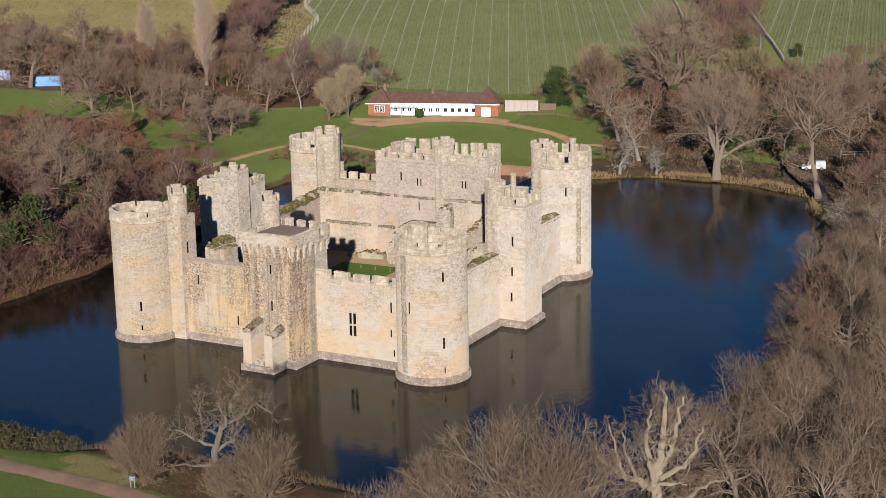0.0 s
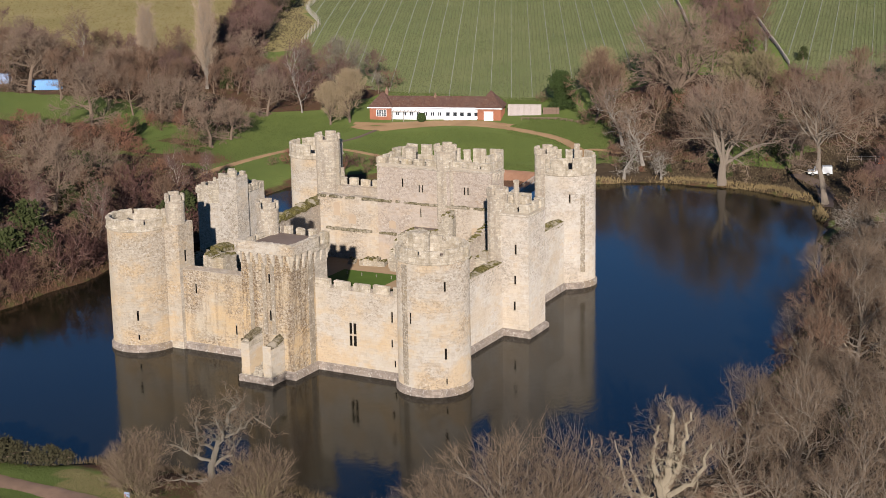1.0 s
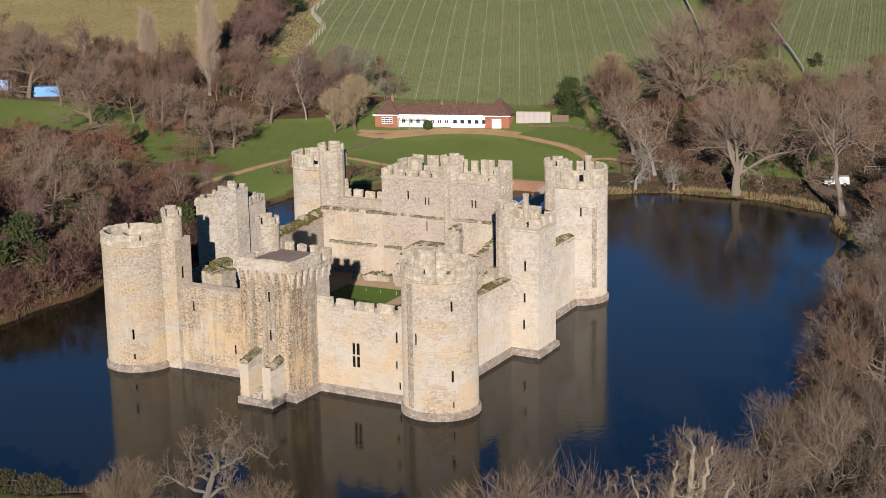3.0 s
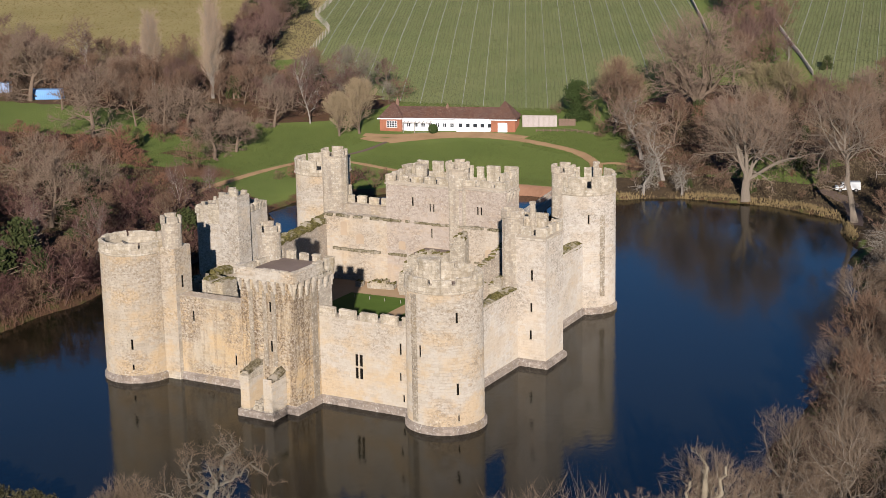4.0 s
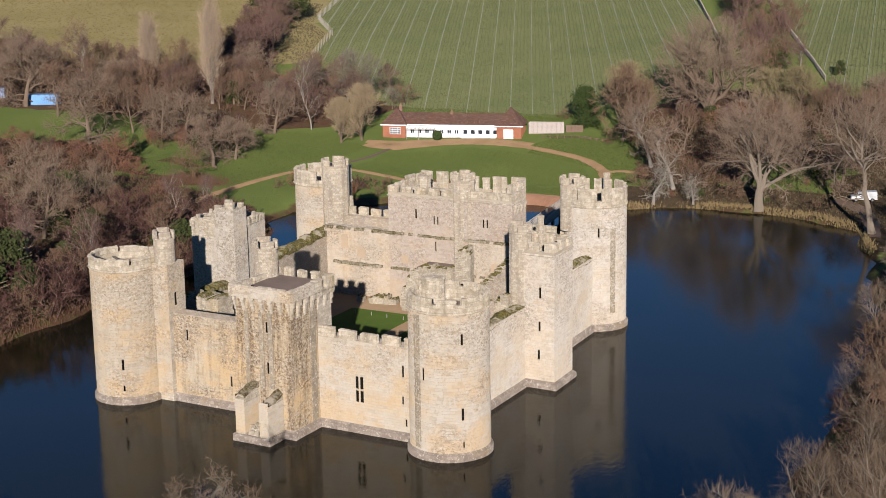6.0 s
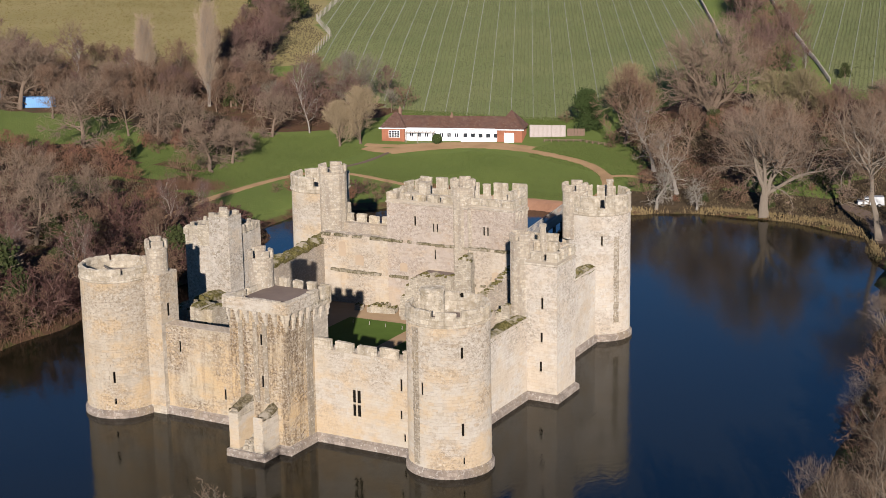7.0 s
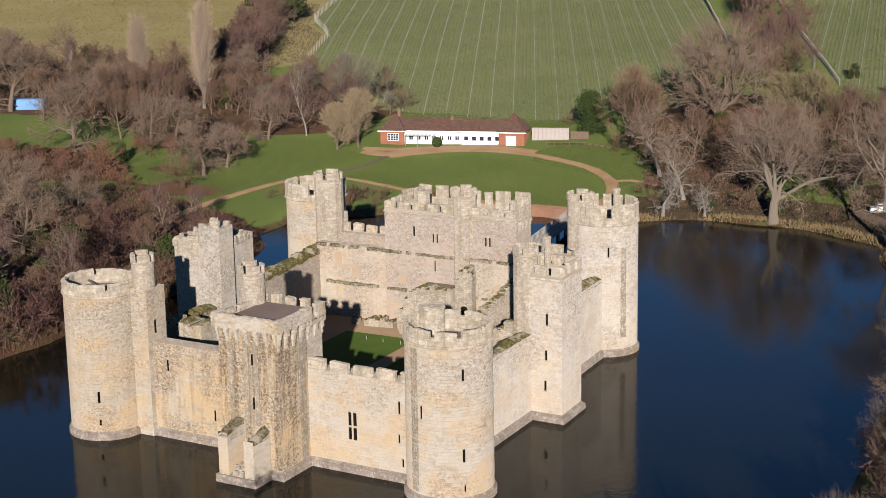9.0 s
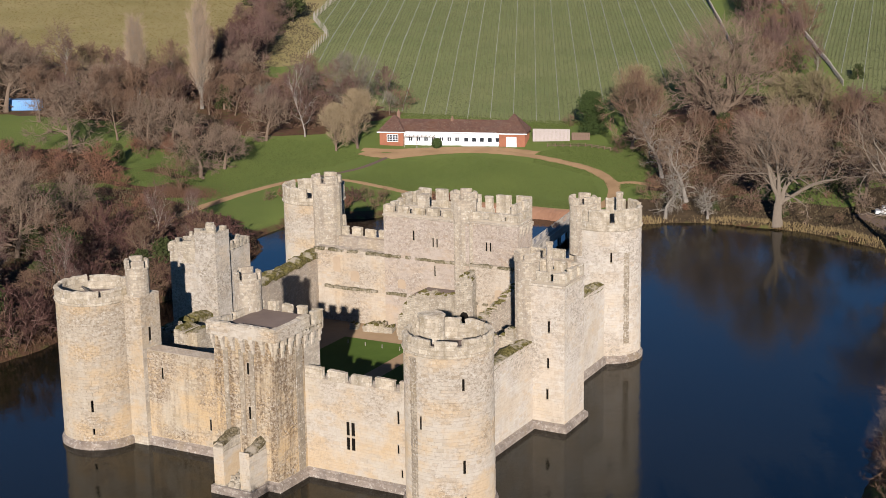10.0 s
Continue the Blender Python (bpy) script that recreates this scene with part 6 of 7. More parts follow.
turf("rough_grass", [[(-76, 0), (-76, 88), (-98, 94), (-112, 98), (-140, 92), (-160, 106), (-170, 90), (-130, 0)], [(-44, 168), (-30, 140), (10, 136), (22, 130), (40, 150), (20, 225), (-20, 232), (-56, 185)], [(43, -40), (42, 10), (34, 70), (27, 95), (40, 116), (90, 110), (90, -40)]], 22000, .1, .4, .2, TUFT_ROUGH, "rough brown winter grass under the trees", 27)


# ---- trees ----
def grow(seed, high, trunk_r, bare=0.22, limbs=9, spread=0.9, rise=0.45, twigs=(6, 6, 4), twig_r=0.035, lean=0.0, stems=1, narrow=0.0, wiggle=0.25, limb_len=0.9, limb_r=1.0, dome=(0.56, 0.46, 0.46), tilts=(0.1, 0.6), bough=0.40, fork=0.0):
    """Bare winter tree: returns limbs and twigs as shapes, its foot at the origin."""
    rnd = random.Random(seed)
    wood, twig = Shape(), Shape()

    def run(p, d, length, steps, bend, up):
        pts = [p]
        for _ in range(steps):
            d = (d + Vector((rnd.gauss(0, bend), rnd.gauss(0, bend), rnd.gauss(0, bend) + up))).normalized()
            p = p + d * (length / steps)
            pts.append(p)
        return pts, d

    def off(d, angle):
        a = d.orthogonal().normalized()
        b = d.cross(a)
        w = rnd.uniform(0, 2 * math.pi)
        return (d * math.cos(angle) + (a * math.cos(w) + b * math.sin(w)) * math.sin(angle)).normalized()

    def at(pts, f):
        f *= len(pts) - 1
        i = min(int(f), len(pts) - 2)
        return pts[i].lerp(pts[i + 1], f - i)

    def blade(shape, a, b, r, pointed=False):
        d = b - a
        s = Vector((rnd.gauss(0, 1), rnd.gauss(0, 1), rnd.gauss(0, 1))).cross(d)
        s = s.normalized() * r if s.length > 1e-6 else Vector((r, 0, 0))
        if pointed:
            shape.add([tuple(a - s), tuple(a + s), tuple(b)], [(0, 1, 2)])
        else:
            shape.add([tuple(a - s), tuple(a + s), tuple(b + s * .6), tuple(b - s * .6)], [(0, 1, 2, 3)])

    mid, wide, tall = Vector((0, 0, high * dome[0])), high * dome[1], high * dome[2]

    def reach(p, d):
        """Distance from p along d to the rounded outline of the crown."""
        o = Vector(((p.x - mid.x) / wide, (p.y - mid.y) / wide, (p.z - mid.z) / tall))
        e = Vector((d.x / wide, d.y / wide, d.z / tall))
        qa, qb, qc = e.dot(e), 2 * o.dot(e), o.dot(o) - 1
        disc = qb * qb - 4 * qa * qc
        return max(0.0, (-qb + math.sqrt(disc)) / (2 * qa)) if disc > 0 else 0.0

    if fork:
        foot = [Vector((0, 0, -.3)), Vector((.012 * high, 0, fork * high * .5)), Vector((0, 0, fork * high + .4))]
        wood.tube(foot, [trunk_r * 1.3, trunk_r, trunk_r * .85], 8)
    for st in range(stems):
        w = rnd.uniform(0, 6.28) if not fork else 6.28 * (st + rnd.uniform(.1, .9)) / stems
        tilt = lean if stems == 1 else rnd.uniform(*tilts)
        d = Vector((math.cos(w) * tilt, math.sin(w) * tilt, 1)).normalized()
        k = high * (1 if stems == 1 else rnd.uniform(0.6, 0.95))
        steps = 7 if stems == 1 or fork else 4
        trunk, d = run(Vector((rnd.uniform(-.3, .3) * (stems > 1), rnd.uniform(-.3, .3) * (stems > 1), -0.3)), d, k * 0.72, steps, wiggle * (0.55 if fork else 0.3), 0.06)
        if fork:
            trunk = [q + Vector((0, 0, fork * high)) if i else Vector((0, 0, fork * high - .1)) for i, q in enumerate(trunk)]
        r0 = trunk_r * (1 if stems == 1 else 0.62 if fork else 0.45)
        wood.tube(trunk, [r0 * (1.25 if i == 0 else (1 - 0.88 * i / steps)) for i in range(steps + 1)], 7 if stems == 1 else 5 if fork else 3)
        for i in range(limbs):
            f = bare + (1 - bare) * (i + rnd.random()) / limbs
            p = at(trunk, min(0.99, f))
            ang = (spread * (1.2 - 0.95 * f) + rnd.gauss(0, 0.16)) * (1 - narrow)
            ld = off(Vector((0, 0, 1)), ang)
            ll = min(reach(p, ld) * rnd.uniform(0.72, 0.95), high * limb_len)
            if ll < 0.06 * high:
                continue
            turns = 7 if wiggle > 0.36 else 5
            limb, ld2 = run(p, ld, ll, turns, wiggle * 0.85, rise * 0.10)
            lr = r0 * (0.50 - 0.30 * f) * rnd.uniform(0.75, 1.15) * limb_r
            wood.tube(limb, [lr * (1 - 0.86 * j / turns) for j in range(turns + 1)], 4 if stems == 1 else 3)
            for j in range(twigs[0]):
                g = 0.18 + 0.82 * (j + rnd.random()) / twigs[0]
                bp = at(limb, min(0.99, g))
                bd = off((limb[-1] - limb[0]).normalized(), rnd.uniform(0.35, 1.05) * (1 - 0.6 * narrow))
                bl = max(0.05 * high, min(ll * rnd.uniform(0.35, 0.6), reach(bp, bd) * rnd.uniform(0.8, 1.08)))
                br, bd2 = run(bp, bd, bl, 3, wiggle, rise * 0.14)
                rr = max(twig_r * 1.5, lr * bough * (1.15 - 0.5 * g))
                wood.tube(br, [rr, rr * 0.78, rr * 0.52, rr * 0.22], 3)
                for q in range(twigs[1]):
                    tp = at(br, rnd.uniform(0.15, 1))
                    td = off((br[-1] - br[0]).normalized(), rnd.uniform(0.3, 1.0) * (1 - 0.5 * narrow))
                    tl = max(0.035 * high, min(bl * rnd.uniform(0.4, 0.8), reach(tp, td) + 0.03 * high))
                    te = tp + (td + Vector((0, 0, rise * .15))) * tl
                    blade(twig, tp, te, twig_r * 1.25, True)
                    for _ in range(twigs[2]):
                        e = tp.lerp(te, rnd.uniform(0.15, 1))
                        ed = off(td, rnd.uniform(0.3, 1.1))
                        blade(twig, e, e + (ed + Vector((0, 0, rise * 0.3))) * tl * rnd.uniform(0.4, 0.85), twig_r, True)
    return wood, twig


def tree_kind(name, label, bark, twig_mat, group, category="tree", **kw):
    wood, twig = grow(**kw)
    t = thing(name, pose(0, 0, -500), label, category, group)
    part("trunk", wood, bark, t, smooth=True)
    part("crown", twig, twig_mat, t)
    return t


def leafy(name, label, seed, high, wide, mat, group, clumps=420):
    """Evergreen with a short trunk and an uneven crown of small leaf clumps."""
    rnd = random.Random(seed)
    t = thing(name, pose(0, 0, -500), label, "evergreen", group)
    s = Shape()
    s.tube([(0, 0, -.3), (.05, 0, high * .35), (0, .1, high * .75)], [.3, .22, .08], 6)
    for i in range(10):
        a, z = rnd.uniform(0, 6.28), rnd.uniform(.2, .7) * high
        s.tube([(0, 0, z), (math.cos(a) * wide * .4, math.sin(a) * wide * .4, z + .12 * high)], [.09, .03], 4)
    part("trunk", s, OAK_BARK, t)
    s = Shape()
    lumps = []
    for _ in range(22):
        z, a = rnd.uniform(.08, .85), rnd.uniform(0, 6.28)
        r = .42 * wide * (1 - .8 * z) * rnd.uniform(.5, 1)
        lumps.append((math.cos(a) * r, math.sin(a) * r, z * high, rnd.uniform(.14, .26) * wide))
    lumps += [(0, 0, high * .85, wide * .16), (0, 0, high * .5, wide * .35)]
    for _ in range(clumps * 6):
        cx, cy, cz, r = rnd.choice(lumps)
        d = Vector((rnd.gauss(0, 1), rnd.gauss(0, 1), rnd.gauss(0, .9))).normalized() * r * rnd.uniform(.65, 1.08)
        p = Vector((cx, cy, cz)) + d
        if p.z < .15:
            continue
        n = Vector((rnd.gauss(0, 1), rnd.gauss(0, 1), rnd.gauss(.4, 1))).normalized()
        a = n.orthogonal().normalized() * rnd.uniform(.14, .34)
        b = n.cross(a).normalized() * rnd.uniform(.10, .22)
        s.add([tuple(p - a), tuple(p + b * .8), tuple(p + a), tuple(p - b * .8)], [(0, 1, 2), (0, 2, 3)])
    part("crown", s, mat, t)
    return t


FAR = dict(twigs=(6, 6, 5), twig_r=0.033)
GREY_OAK = "broad bare oak with grey-brown twigs on the grass"
BROAD = (0.48, 0.6, 0.5)
KINDS = {
    "oak": (12, [tree_kind("bare_oak_tree", GREY_OAK, OAK_BARK, TWIG_GREY, "bare trees", seed=21 + i, high=12, trunk_r=.42, limbs=17, spread=1.6, dome=BROAD, bare=.06, wiggle=.4, twigs=(7, 7, 6), twig_r=.026, limb_r=.9) for i in range(3)]),
    "bigoak": (22, [tree_kind("bare_oak_tree", "huge bare oak with a spreading grey crown", OAK_BARK, TWIG_GREY, "bare trees", seed=25 + i, high=22, trunk_r=.9, fork=.2, stems=6, tilts=(.15, .95), limbs=7, spread=1.2, dome=(0.56, 0.46, 0.44), bare=.1, wiggle=.4, twigs=(7, 6, 5), twig_r=.03, limb_r=1.05) for i in range(2)]),
    "giant": (24, [tree_kind("bare_oak_tree", "tall pale-trunked oak with crooked limbs by the bank", OLD_BARK, TWIG_GREY, "bare trees", seed=28, high=24, trunk_r=.85, fork=.17, stems=6, tilts=(.15, .95), limbs=7, spread=1.2, dome=(0.55, 0.46, 0.45), bare=.12, wiggle=.42, twigs=(7, 6, 5), twig_r=.026, limb_r=1.0)]),
    "tall": (24, [tree_kind("bare_oak_tree", "tall oak with a long bare trunk by the bank", OLD_BARK, TWIG_GREY, "bare trees", seed=29, high=24, trunk_r=.6, limbs=18, spread=1.2, dome=(0.66, 0.4, 0.36), bare=.5, wiggle=.42, twigs=(8, 6, 5), twig_r=.026)]),
    "brown": (12, [tree_kind("bare_tree", "leafless brown-twigged tree among the undergrowth", OAK_BARK, TWIG_BROWN, "bare trees", seed=31 + i, high=12, trunk_r=.25, limbs=13, spread=1.2, dome=(.55, .46, .46), bare=.16, **FAR) for i in range(4)]),
    "near": (13, [tree_kind("bare_tree", "leafless bank tree with a dense brown crown", OLD_BARK, TWIG_NEAR, "bank trees", seed=35 + i, high=13, trunk_r=.34, limbs=20, spread=1.2, rise=.9, dome=(.5, .5, .5), bare=.05, twigs=(9, 5, 5), twig_r=.015, wiggle=.34, limb_r=1.25, bough=.5) for i in range(3)]),
    "purple": (12, [tree_kind("bare_tree", "leafless tree with a purplish haze of twigs", OAK_BARK, TWIG_PURPLE, "bare trees", seed=41 + i, high=12, trunk_r=.22, limbs=13, spread=1.0, rise=.7, dome=(.55, .38, .47), bare=.16, **FAR) for i in range(3)]),
    "haze": (15, [tree_kind("bare_tree", "leafless grey-green tree behind the tea house", OAK_BARK, TWIG_HAZE, "bare trees", seed=45, high=15, trunk_r=.3, limbs=15, spread=1.15, twigs=(7, 6, 5), twig_r=.028)]),
    "olive": (11, [tree_kind("bare_tree", "leafless tree with olive-tan lichened twigs", OAK_BARK, TWIG_OLIVE, "bare trees", seed=47 + i, high=11, trunk_r=.26, limbs=17, spread=1.2, twigs=(8, 9, 6), twig_r=.032) for i in range(2)]),
    "birch": (14, [tree_kind("birch_tree", "slender white-stemmed birch without leaves", BIRCH_BARK, TWIG_PURPLE, "birches", seed=51 + i, high=14, trunk_r=.14, limbs=13, spread=.7, rise=.8, dome=(.6, .26, .44), bare=.2, twigs=(5, 7, 5), twig_r=.025) for i in range(2)]),
    "poplar": (24, [tree_kind("poplar_tree", "tall narrow leafless poplar above the wood", PALE_BARK, TWIG_POPLAR, "poplars", seed=61 + i, high=24, trunk_r=.36, stems=7, tilts=(.01, .075), limbs=12, spread=.5, rise=1.1, narrow=.66, wiggle=.12, dome=(.5, .10, .56), twigs=(4, 6, 4), limb_len=.24, bare=.12, twig_r=.026) for i in range(2)]),
    "bush": (5, [tree_kind("bare_bush", "dense leafless brown bush near the bank", TWIG_BROWN, TWIG_BROWN, "bushes", "bush", seed=71 + i, high=5, trunk_r=.1, stems=5, limbs=4, spread=1.1, dome=(.45, .6, .5), twigs=(3, 4, 4), bare=.06, twig_r=.024) for i in range(3)]),
    "rust": (5, [tree_kind("bare_bush", "dense rust-brown leafless bush on the slope", TWIG_RUST, TWIG_RUST, "bushes", "bush", seed=81 + i, high=5, trunk_r=.09, stems=5, limbs=4, spread=1.1, dome=(.45, .6, .5), twigs=(3, 4, 5), bare=.06, twig_r=.03) for i in range(2)]),
    "maroon": (5, [tree_kind("bare_bush", "dark maroon leafless thicket by the water", TWIG_PURPLE, TWIG_MAROON, "bushes", "bush", seed=85 + i, high=5, trunk_r=.09, stems=5, limbs=4, spread=1.0, dome=(.45, .6, .5), twigs=(3, 4, 5), bare=.06, twig_r=.03) for i in range(2)]),
    "tan": (12, [tree_kind("bare_tree", "rounded leafless tree with tan upright twigs", OAK_BARK, TWIG_TAN, "bare trees", seed=91, high=12, trunk_r=.3, limbs=22, spread=.85, rise=1.0, dome=(.5, .4, .5), wiggle=.16, twigs=(7, 9, 6), bare=.06, twig_r=.028)]),
    "white": (14, [tree_kind("bleached_tree", "bleached old tree with crooked pale branches at the water's edge", PALE_BARK, TWIG_PALE, "bleached trees", seed=101 + i, high=14, trunk_r=.46, limbs=13, spread=1.75, rise=.25, wiggle=.78, dome=(.54, .52, .48), twigs=(9, 5, 4), bare=.2, twig_r=.018, limb_r=1.15, bough=.5, lean=.12) for i in range(2)]),
    "shrub": (6, [tree_kind("bare_shrub", "dense rounded leafless shrub with upright tan stems on the bank", TWIG_OLIVE, TWIG_NEAR, "bushes", "bush", seed=75 + i, high=6, trunk_r=.12, stems=16, tilts=(.08, .62), limbs=5, spread=.8, rise=.9, dome=(.45, .6, .52), twigs=(4, 5, 4), bare=.1, twig_r=.014, limb_len=.4, wiggle=.16) for i in range(2)]),
    "pale": (16, [tree_kind("pale_tree", "old tree with pale twisting limbs", PALE_BARK, TWIG_GREY, "bleached trees", seed=111 + i, high=16, trunk_r=.45, limbs=14, spread=1.2, wiggle=.45, dome=(.57, .42, .45), twigs=(7, 5, 5), bare=.26, twig_r=.028, limb_r=.8) for i in range(2)]),
    "holly": (6, [leafy("evergreen_bush", "dark evergreen bush among bare trees", 121 + i, 6, 5, LEAF_OLIVE, "evergreens", 230) for i in range(2)]),
    "bramble": (3, [leafy("bramble_bush", "low dark tangled bramble bush on the bank", 125 + i, 3, 5, LEAF_BRAMBLE, "evergreens", 160) for i in range(2)]),
    "yew": (10, [leafy("yew_tree", "dark green clipped yew beside the tea house", 131, 10, 8.6, LEAF_DARK, "evergreens", 1300)]),
}
rt = random.Random(5)


def plant(kind, x, y, high, z=None):
    """A copy of one of a kind's trees at a place on the ground, grown to the height."""
    proto, sources = KINDS[kind]
    src = rt.choice(sources)
    z = ground_at(x, y) - 0.1 if z is None else z
    k = high / proto
    ob = copy_thing(src, pose(x, y, z, 0, 0, rt.uniform(0, 360)))
    ob.scale = (k * rt.uniform(0.92, 1.1), k * rt.uniform(0.92, 1.1), k * rt.uniform(0.95, 1.05))
    return ob


def thicket(poly, kinds, count, low, tall, apart, keep=()):
    """Scatters trees inside a plan polygon, off the water and off the listed open circles."""
    xs, ys = [p[0] for p in poly], [p[1] for p in poly]
    spots, tries = [], 0
    while len(spots) < count and tries < count * 40:
        tries += 1
        x, y = rt.uniform(min(xs), max(xs)), rt.uniform(min(ys), max(ys))
        if not inside(poly, np.array([x]), np.array([y]))[0] or bank(np.array([x]), np.array([y]))[0] < 0.8:
            continue
        if any(math.dist((x, y), q[:2]) < q[2] for q in keep) or any(math.dist((x, y), q) < apart for q in spots):
            continue
        spots.append((x, y))
        plant(rt.choice(kinds), x, y, rt.uniform(low, tall))

# single trees: kind, place, height
NORTHWEST_TREES = [
    ("oak", -149, 113, 16), ("oak", -126, 150, 11), ("birch", -121, 158, 18), ("tan", -106, 156, 13), ("tan", -109, 152, 10), ("haze", -120, 178, 15),
    ("poplar", -172, 163, 23), ("poplar", -157, 168, 27), ("poplar", -176, 166, 16), ("birch", -188, 154, 18), ("birch", -180, 167, 11), ("purple", -169, 192, 13),
    ("purple", -169, 199, 13), ("purple", -167, 204, 14), ("purple", -176, 222, 12), ("purple", -190, 246, 14), ("purple", -204, 272, 11), ("brown", -168, 171, 14),
    ("brown", -166, 161, 12), ("brown", -170, 148, 11), ("brown", -174, 131, 12), ("oak", -188, 135, 18), ("brown", -199, 138, 14), ("oak", -140, 127, 11),
]
NORTHWEST_MORE = [
    ("oak", -138, 132, 12), ("oak", -117, 115, 12), ("oak", -118, 124, 10), ("rust", -130, 101, 8), ("bush", -114, 104, 7), ("brown", -150, 129, 12),
    ("brown", -191, 146, 13), ("brown", -190, 168, 12), ("brown", -146, 166, 9), ("holly", -152, 170, 6), ("holly", -137, 114, 4), ("brown", -157, 172, 11),
    ("purple", -138, 185, 10), ("brown", -136, 173, 10), ("yew", -62.6, 183, 9.4), ("brown", -50, 175, 16), ("olive", -58, 197, 12), ("olive", -53, 190, 11), ("brown", -48, 180, 12),
    ("bigoak", -35, 188, 25), ("brown", -39, 225, 13), ("birch", -27, 228, 13), ("olive", -16, 192, 13), ("olive", -23, 196, 12), ("pale", -26, 144, 14), ("white", -26, 133, 10),
]
NORTHEAST_TREES = [
    ("white", -19, 136, 7), ("giant", -6, 136, 22), ("purple", -54, 258, 13), ("purple", -64, 298, 15), ("purple", -43, 248, 12), ("pale", -36, 157, 15),
    ("brown", -9, 185, 11), ("purple", -6, 190, 12), ("brown", 2, 184, 12), ("brown", -6, 160, 12), ("purple", -27, 177, 9), ("holly", -1, 157, 5),
    ("oak", 5, 152, 11), ("bush", -51, 171, 4), ("bush", -21, 145, 6), ("bush", -13, 141, 5), ("holly", -33, 185, 6), ("bush", -32, 142, 5),
    ("purple", -42, 191, 13), ("brown", -16, 171, 12), ("brown", -34, 171, 10), ("bush", -70, 188, 3), ("holly", -20, 241, 4), ("tall", 18.3, 123.6, 24),
]
OTHER_TREES = [
    ("holly", -3, 228, 4), ("oak", -115, 58, 15), ("oak", -104, 50, 13), ("oak", -112, 72, 9), ("holly", -86, 24, 10), ("birch", -93, 72, 10), ("birch", -80, 34, 12), ("holly", -82, 15, 9),
    ("bush", -114, 55, 10),
]
for row in NORTHWEST_TREES + NORTHWEST_MORE + NORTHEAST_TREES + OTHER_TREES:
    plant(*row)

# foreground, seen from above at the start
for row in [("near", 37, -60, 15), ("near", 41.3, -59.5, 17.6), ("near", 45.2, -60, 19.2), ("near", 48, -61, 17.8), ("near", 32, -60, 11.8), ("shrub", -5.4, -47.6, 7.6), ("shrub", -8.6, -46.8, 5.0), ("shrub", 8.6, -46.9, 8.4), ("shrub", 4.6, -48.2, 5.5),
            ("near", 53, -16, 12.5), ("near", 60.4, -19.3, 11.5), ("near", 60, -4, 11), ("near", 49, 25, 13), ("near", 55, 36, 13), ("near", 48, 5, 9.5), ("near", 48, 47.6, 10),
            ("white", 36, 82, 12), ("pale", 44, 66, 12), ("near", 42, 50, 11), ("holly", 62, 22, 6), ("bramble", -24.6, -44.7, 2.3), ("bramble", -26.4, -45.1, 2.6), ("bramble", -28.3, -45.7, 2.9), ("bramble", -30.2, -46.4, 2.9), ("bramble", -22.8, -44.0, 1.9), ("bramble", -21.2, -43.3, 2.1), ("bramble", -19.6, -42.6, 1.5), ("bramble", -32.2, -47.2, 3.2), ("bramble", -34.2, -48, 3.4), ("bush", -31, -47.5, 3.4), ("bush", -27.2, -45.6, 2.6)]:
    plant(*row)


def gnarled(x, y, turn, label, limbs, bark, twig_mat, seed, bend, many, thin):
    """Old bleached tree: a trunk that forks low into bent limbs, each with crooked shoots."""
    rnd = random.Random(seed)
    t = thing("bleached_tree", pose(x, y, ground_at(x, y), 0, 0, turn), label, "tree", "bleached trees")
    twig = Shape()

    def shoot(wood, p, d, length, r, depth):
        pts = [p]
        for _ in range(5):
            d = (d + Vector((rnd.gauss(0, bend), rnd.gauss(0, bend), rnd.gauss(.12, bend * .8)))).normalized()
            pts.append(pts[-1] + d * length / 5)
        r = max(r, .012)
        (wood if r > .03 else twig).tube(pts, [r * (1 - .17 * i) for i in range(6)], 4 if r > .05 else 3)
        if depth:
            for q in pts[2:]:
                for _ in range(1 + (depth == 1)):
                    out = Vector((rnd.gauss(0, 1), rnd.gauss(0, 1), rnd.gauss(.4, .7))).normalized()
                    shoot(wood, q, (d + out).normalized(), length * rnd.uniform(.35, .65), r * .55, depth - 1)

    for r, way in limbs:
        wood = Shape()
        pts = []
        way = [Vector(p) for p in way]
        for a, b in zip(way, way[1:]):
            for i in range(4):
                pts.append(a.lerp(b, i / 4) + Vector([rnd.gauss(0, .11) for _ in range(3)]))
        pts.append(way[-1])
        n = len(pts) - 1
        wood.tube(pts, [r * (1.25 if i == 0 and r > .4 else 1 - .74 * i / n) for i in range(n + 1)], 8)
        for i in range(3 if r < .4 else n // 2, n + 1):
            for _ in range(many):
                out = Vector((rnd.gauss(0, 1), rnd.gauss(0, 1), rnd.gauss(.4, .6))).normalized()
                shoot(wood, pts[i], out, rnd.uniform(.9, 1.5 + 2.2 * thin), r * (1 - .7 * i / n) * thin, 2)
        part("trunk" if r > .4 else "limb", wood, bark, t, smooth=True)
    part("crown", twig, twig_mat, t)


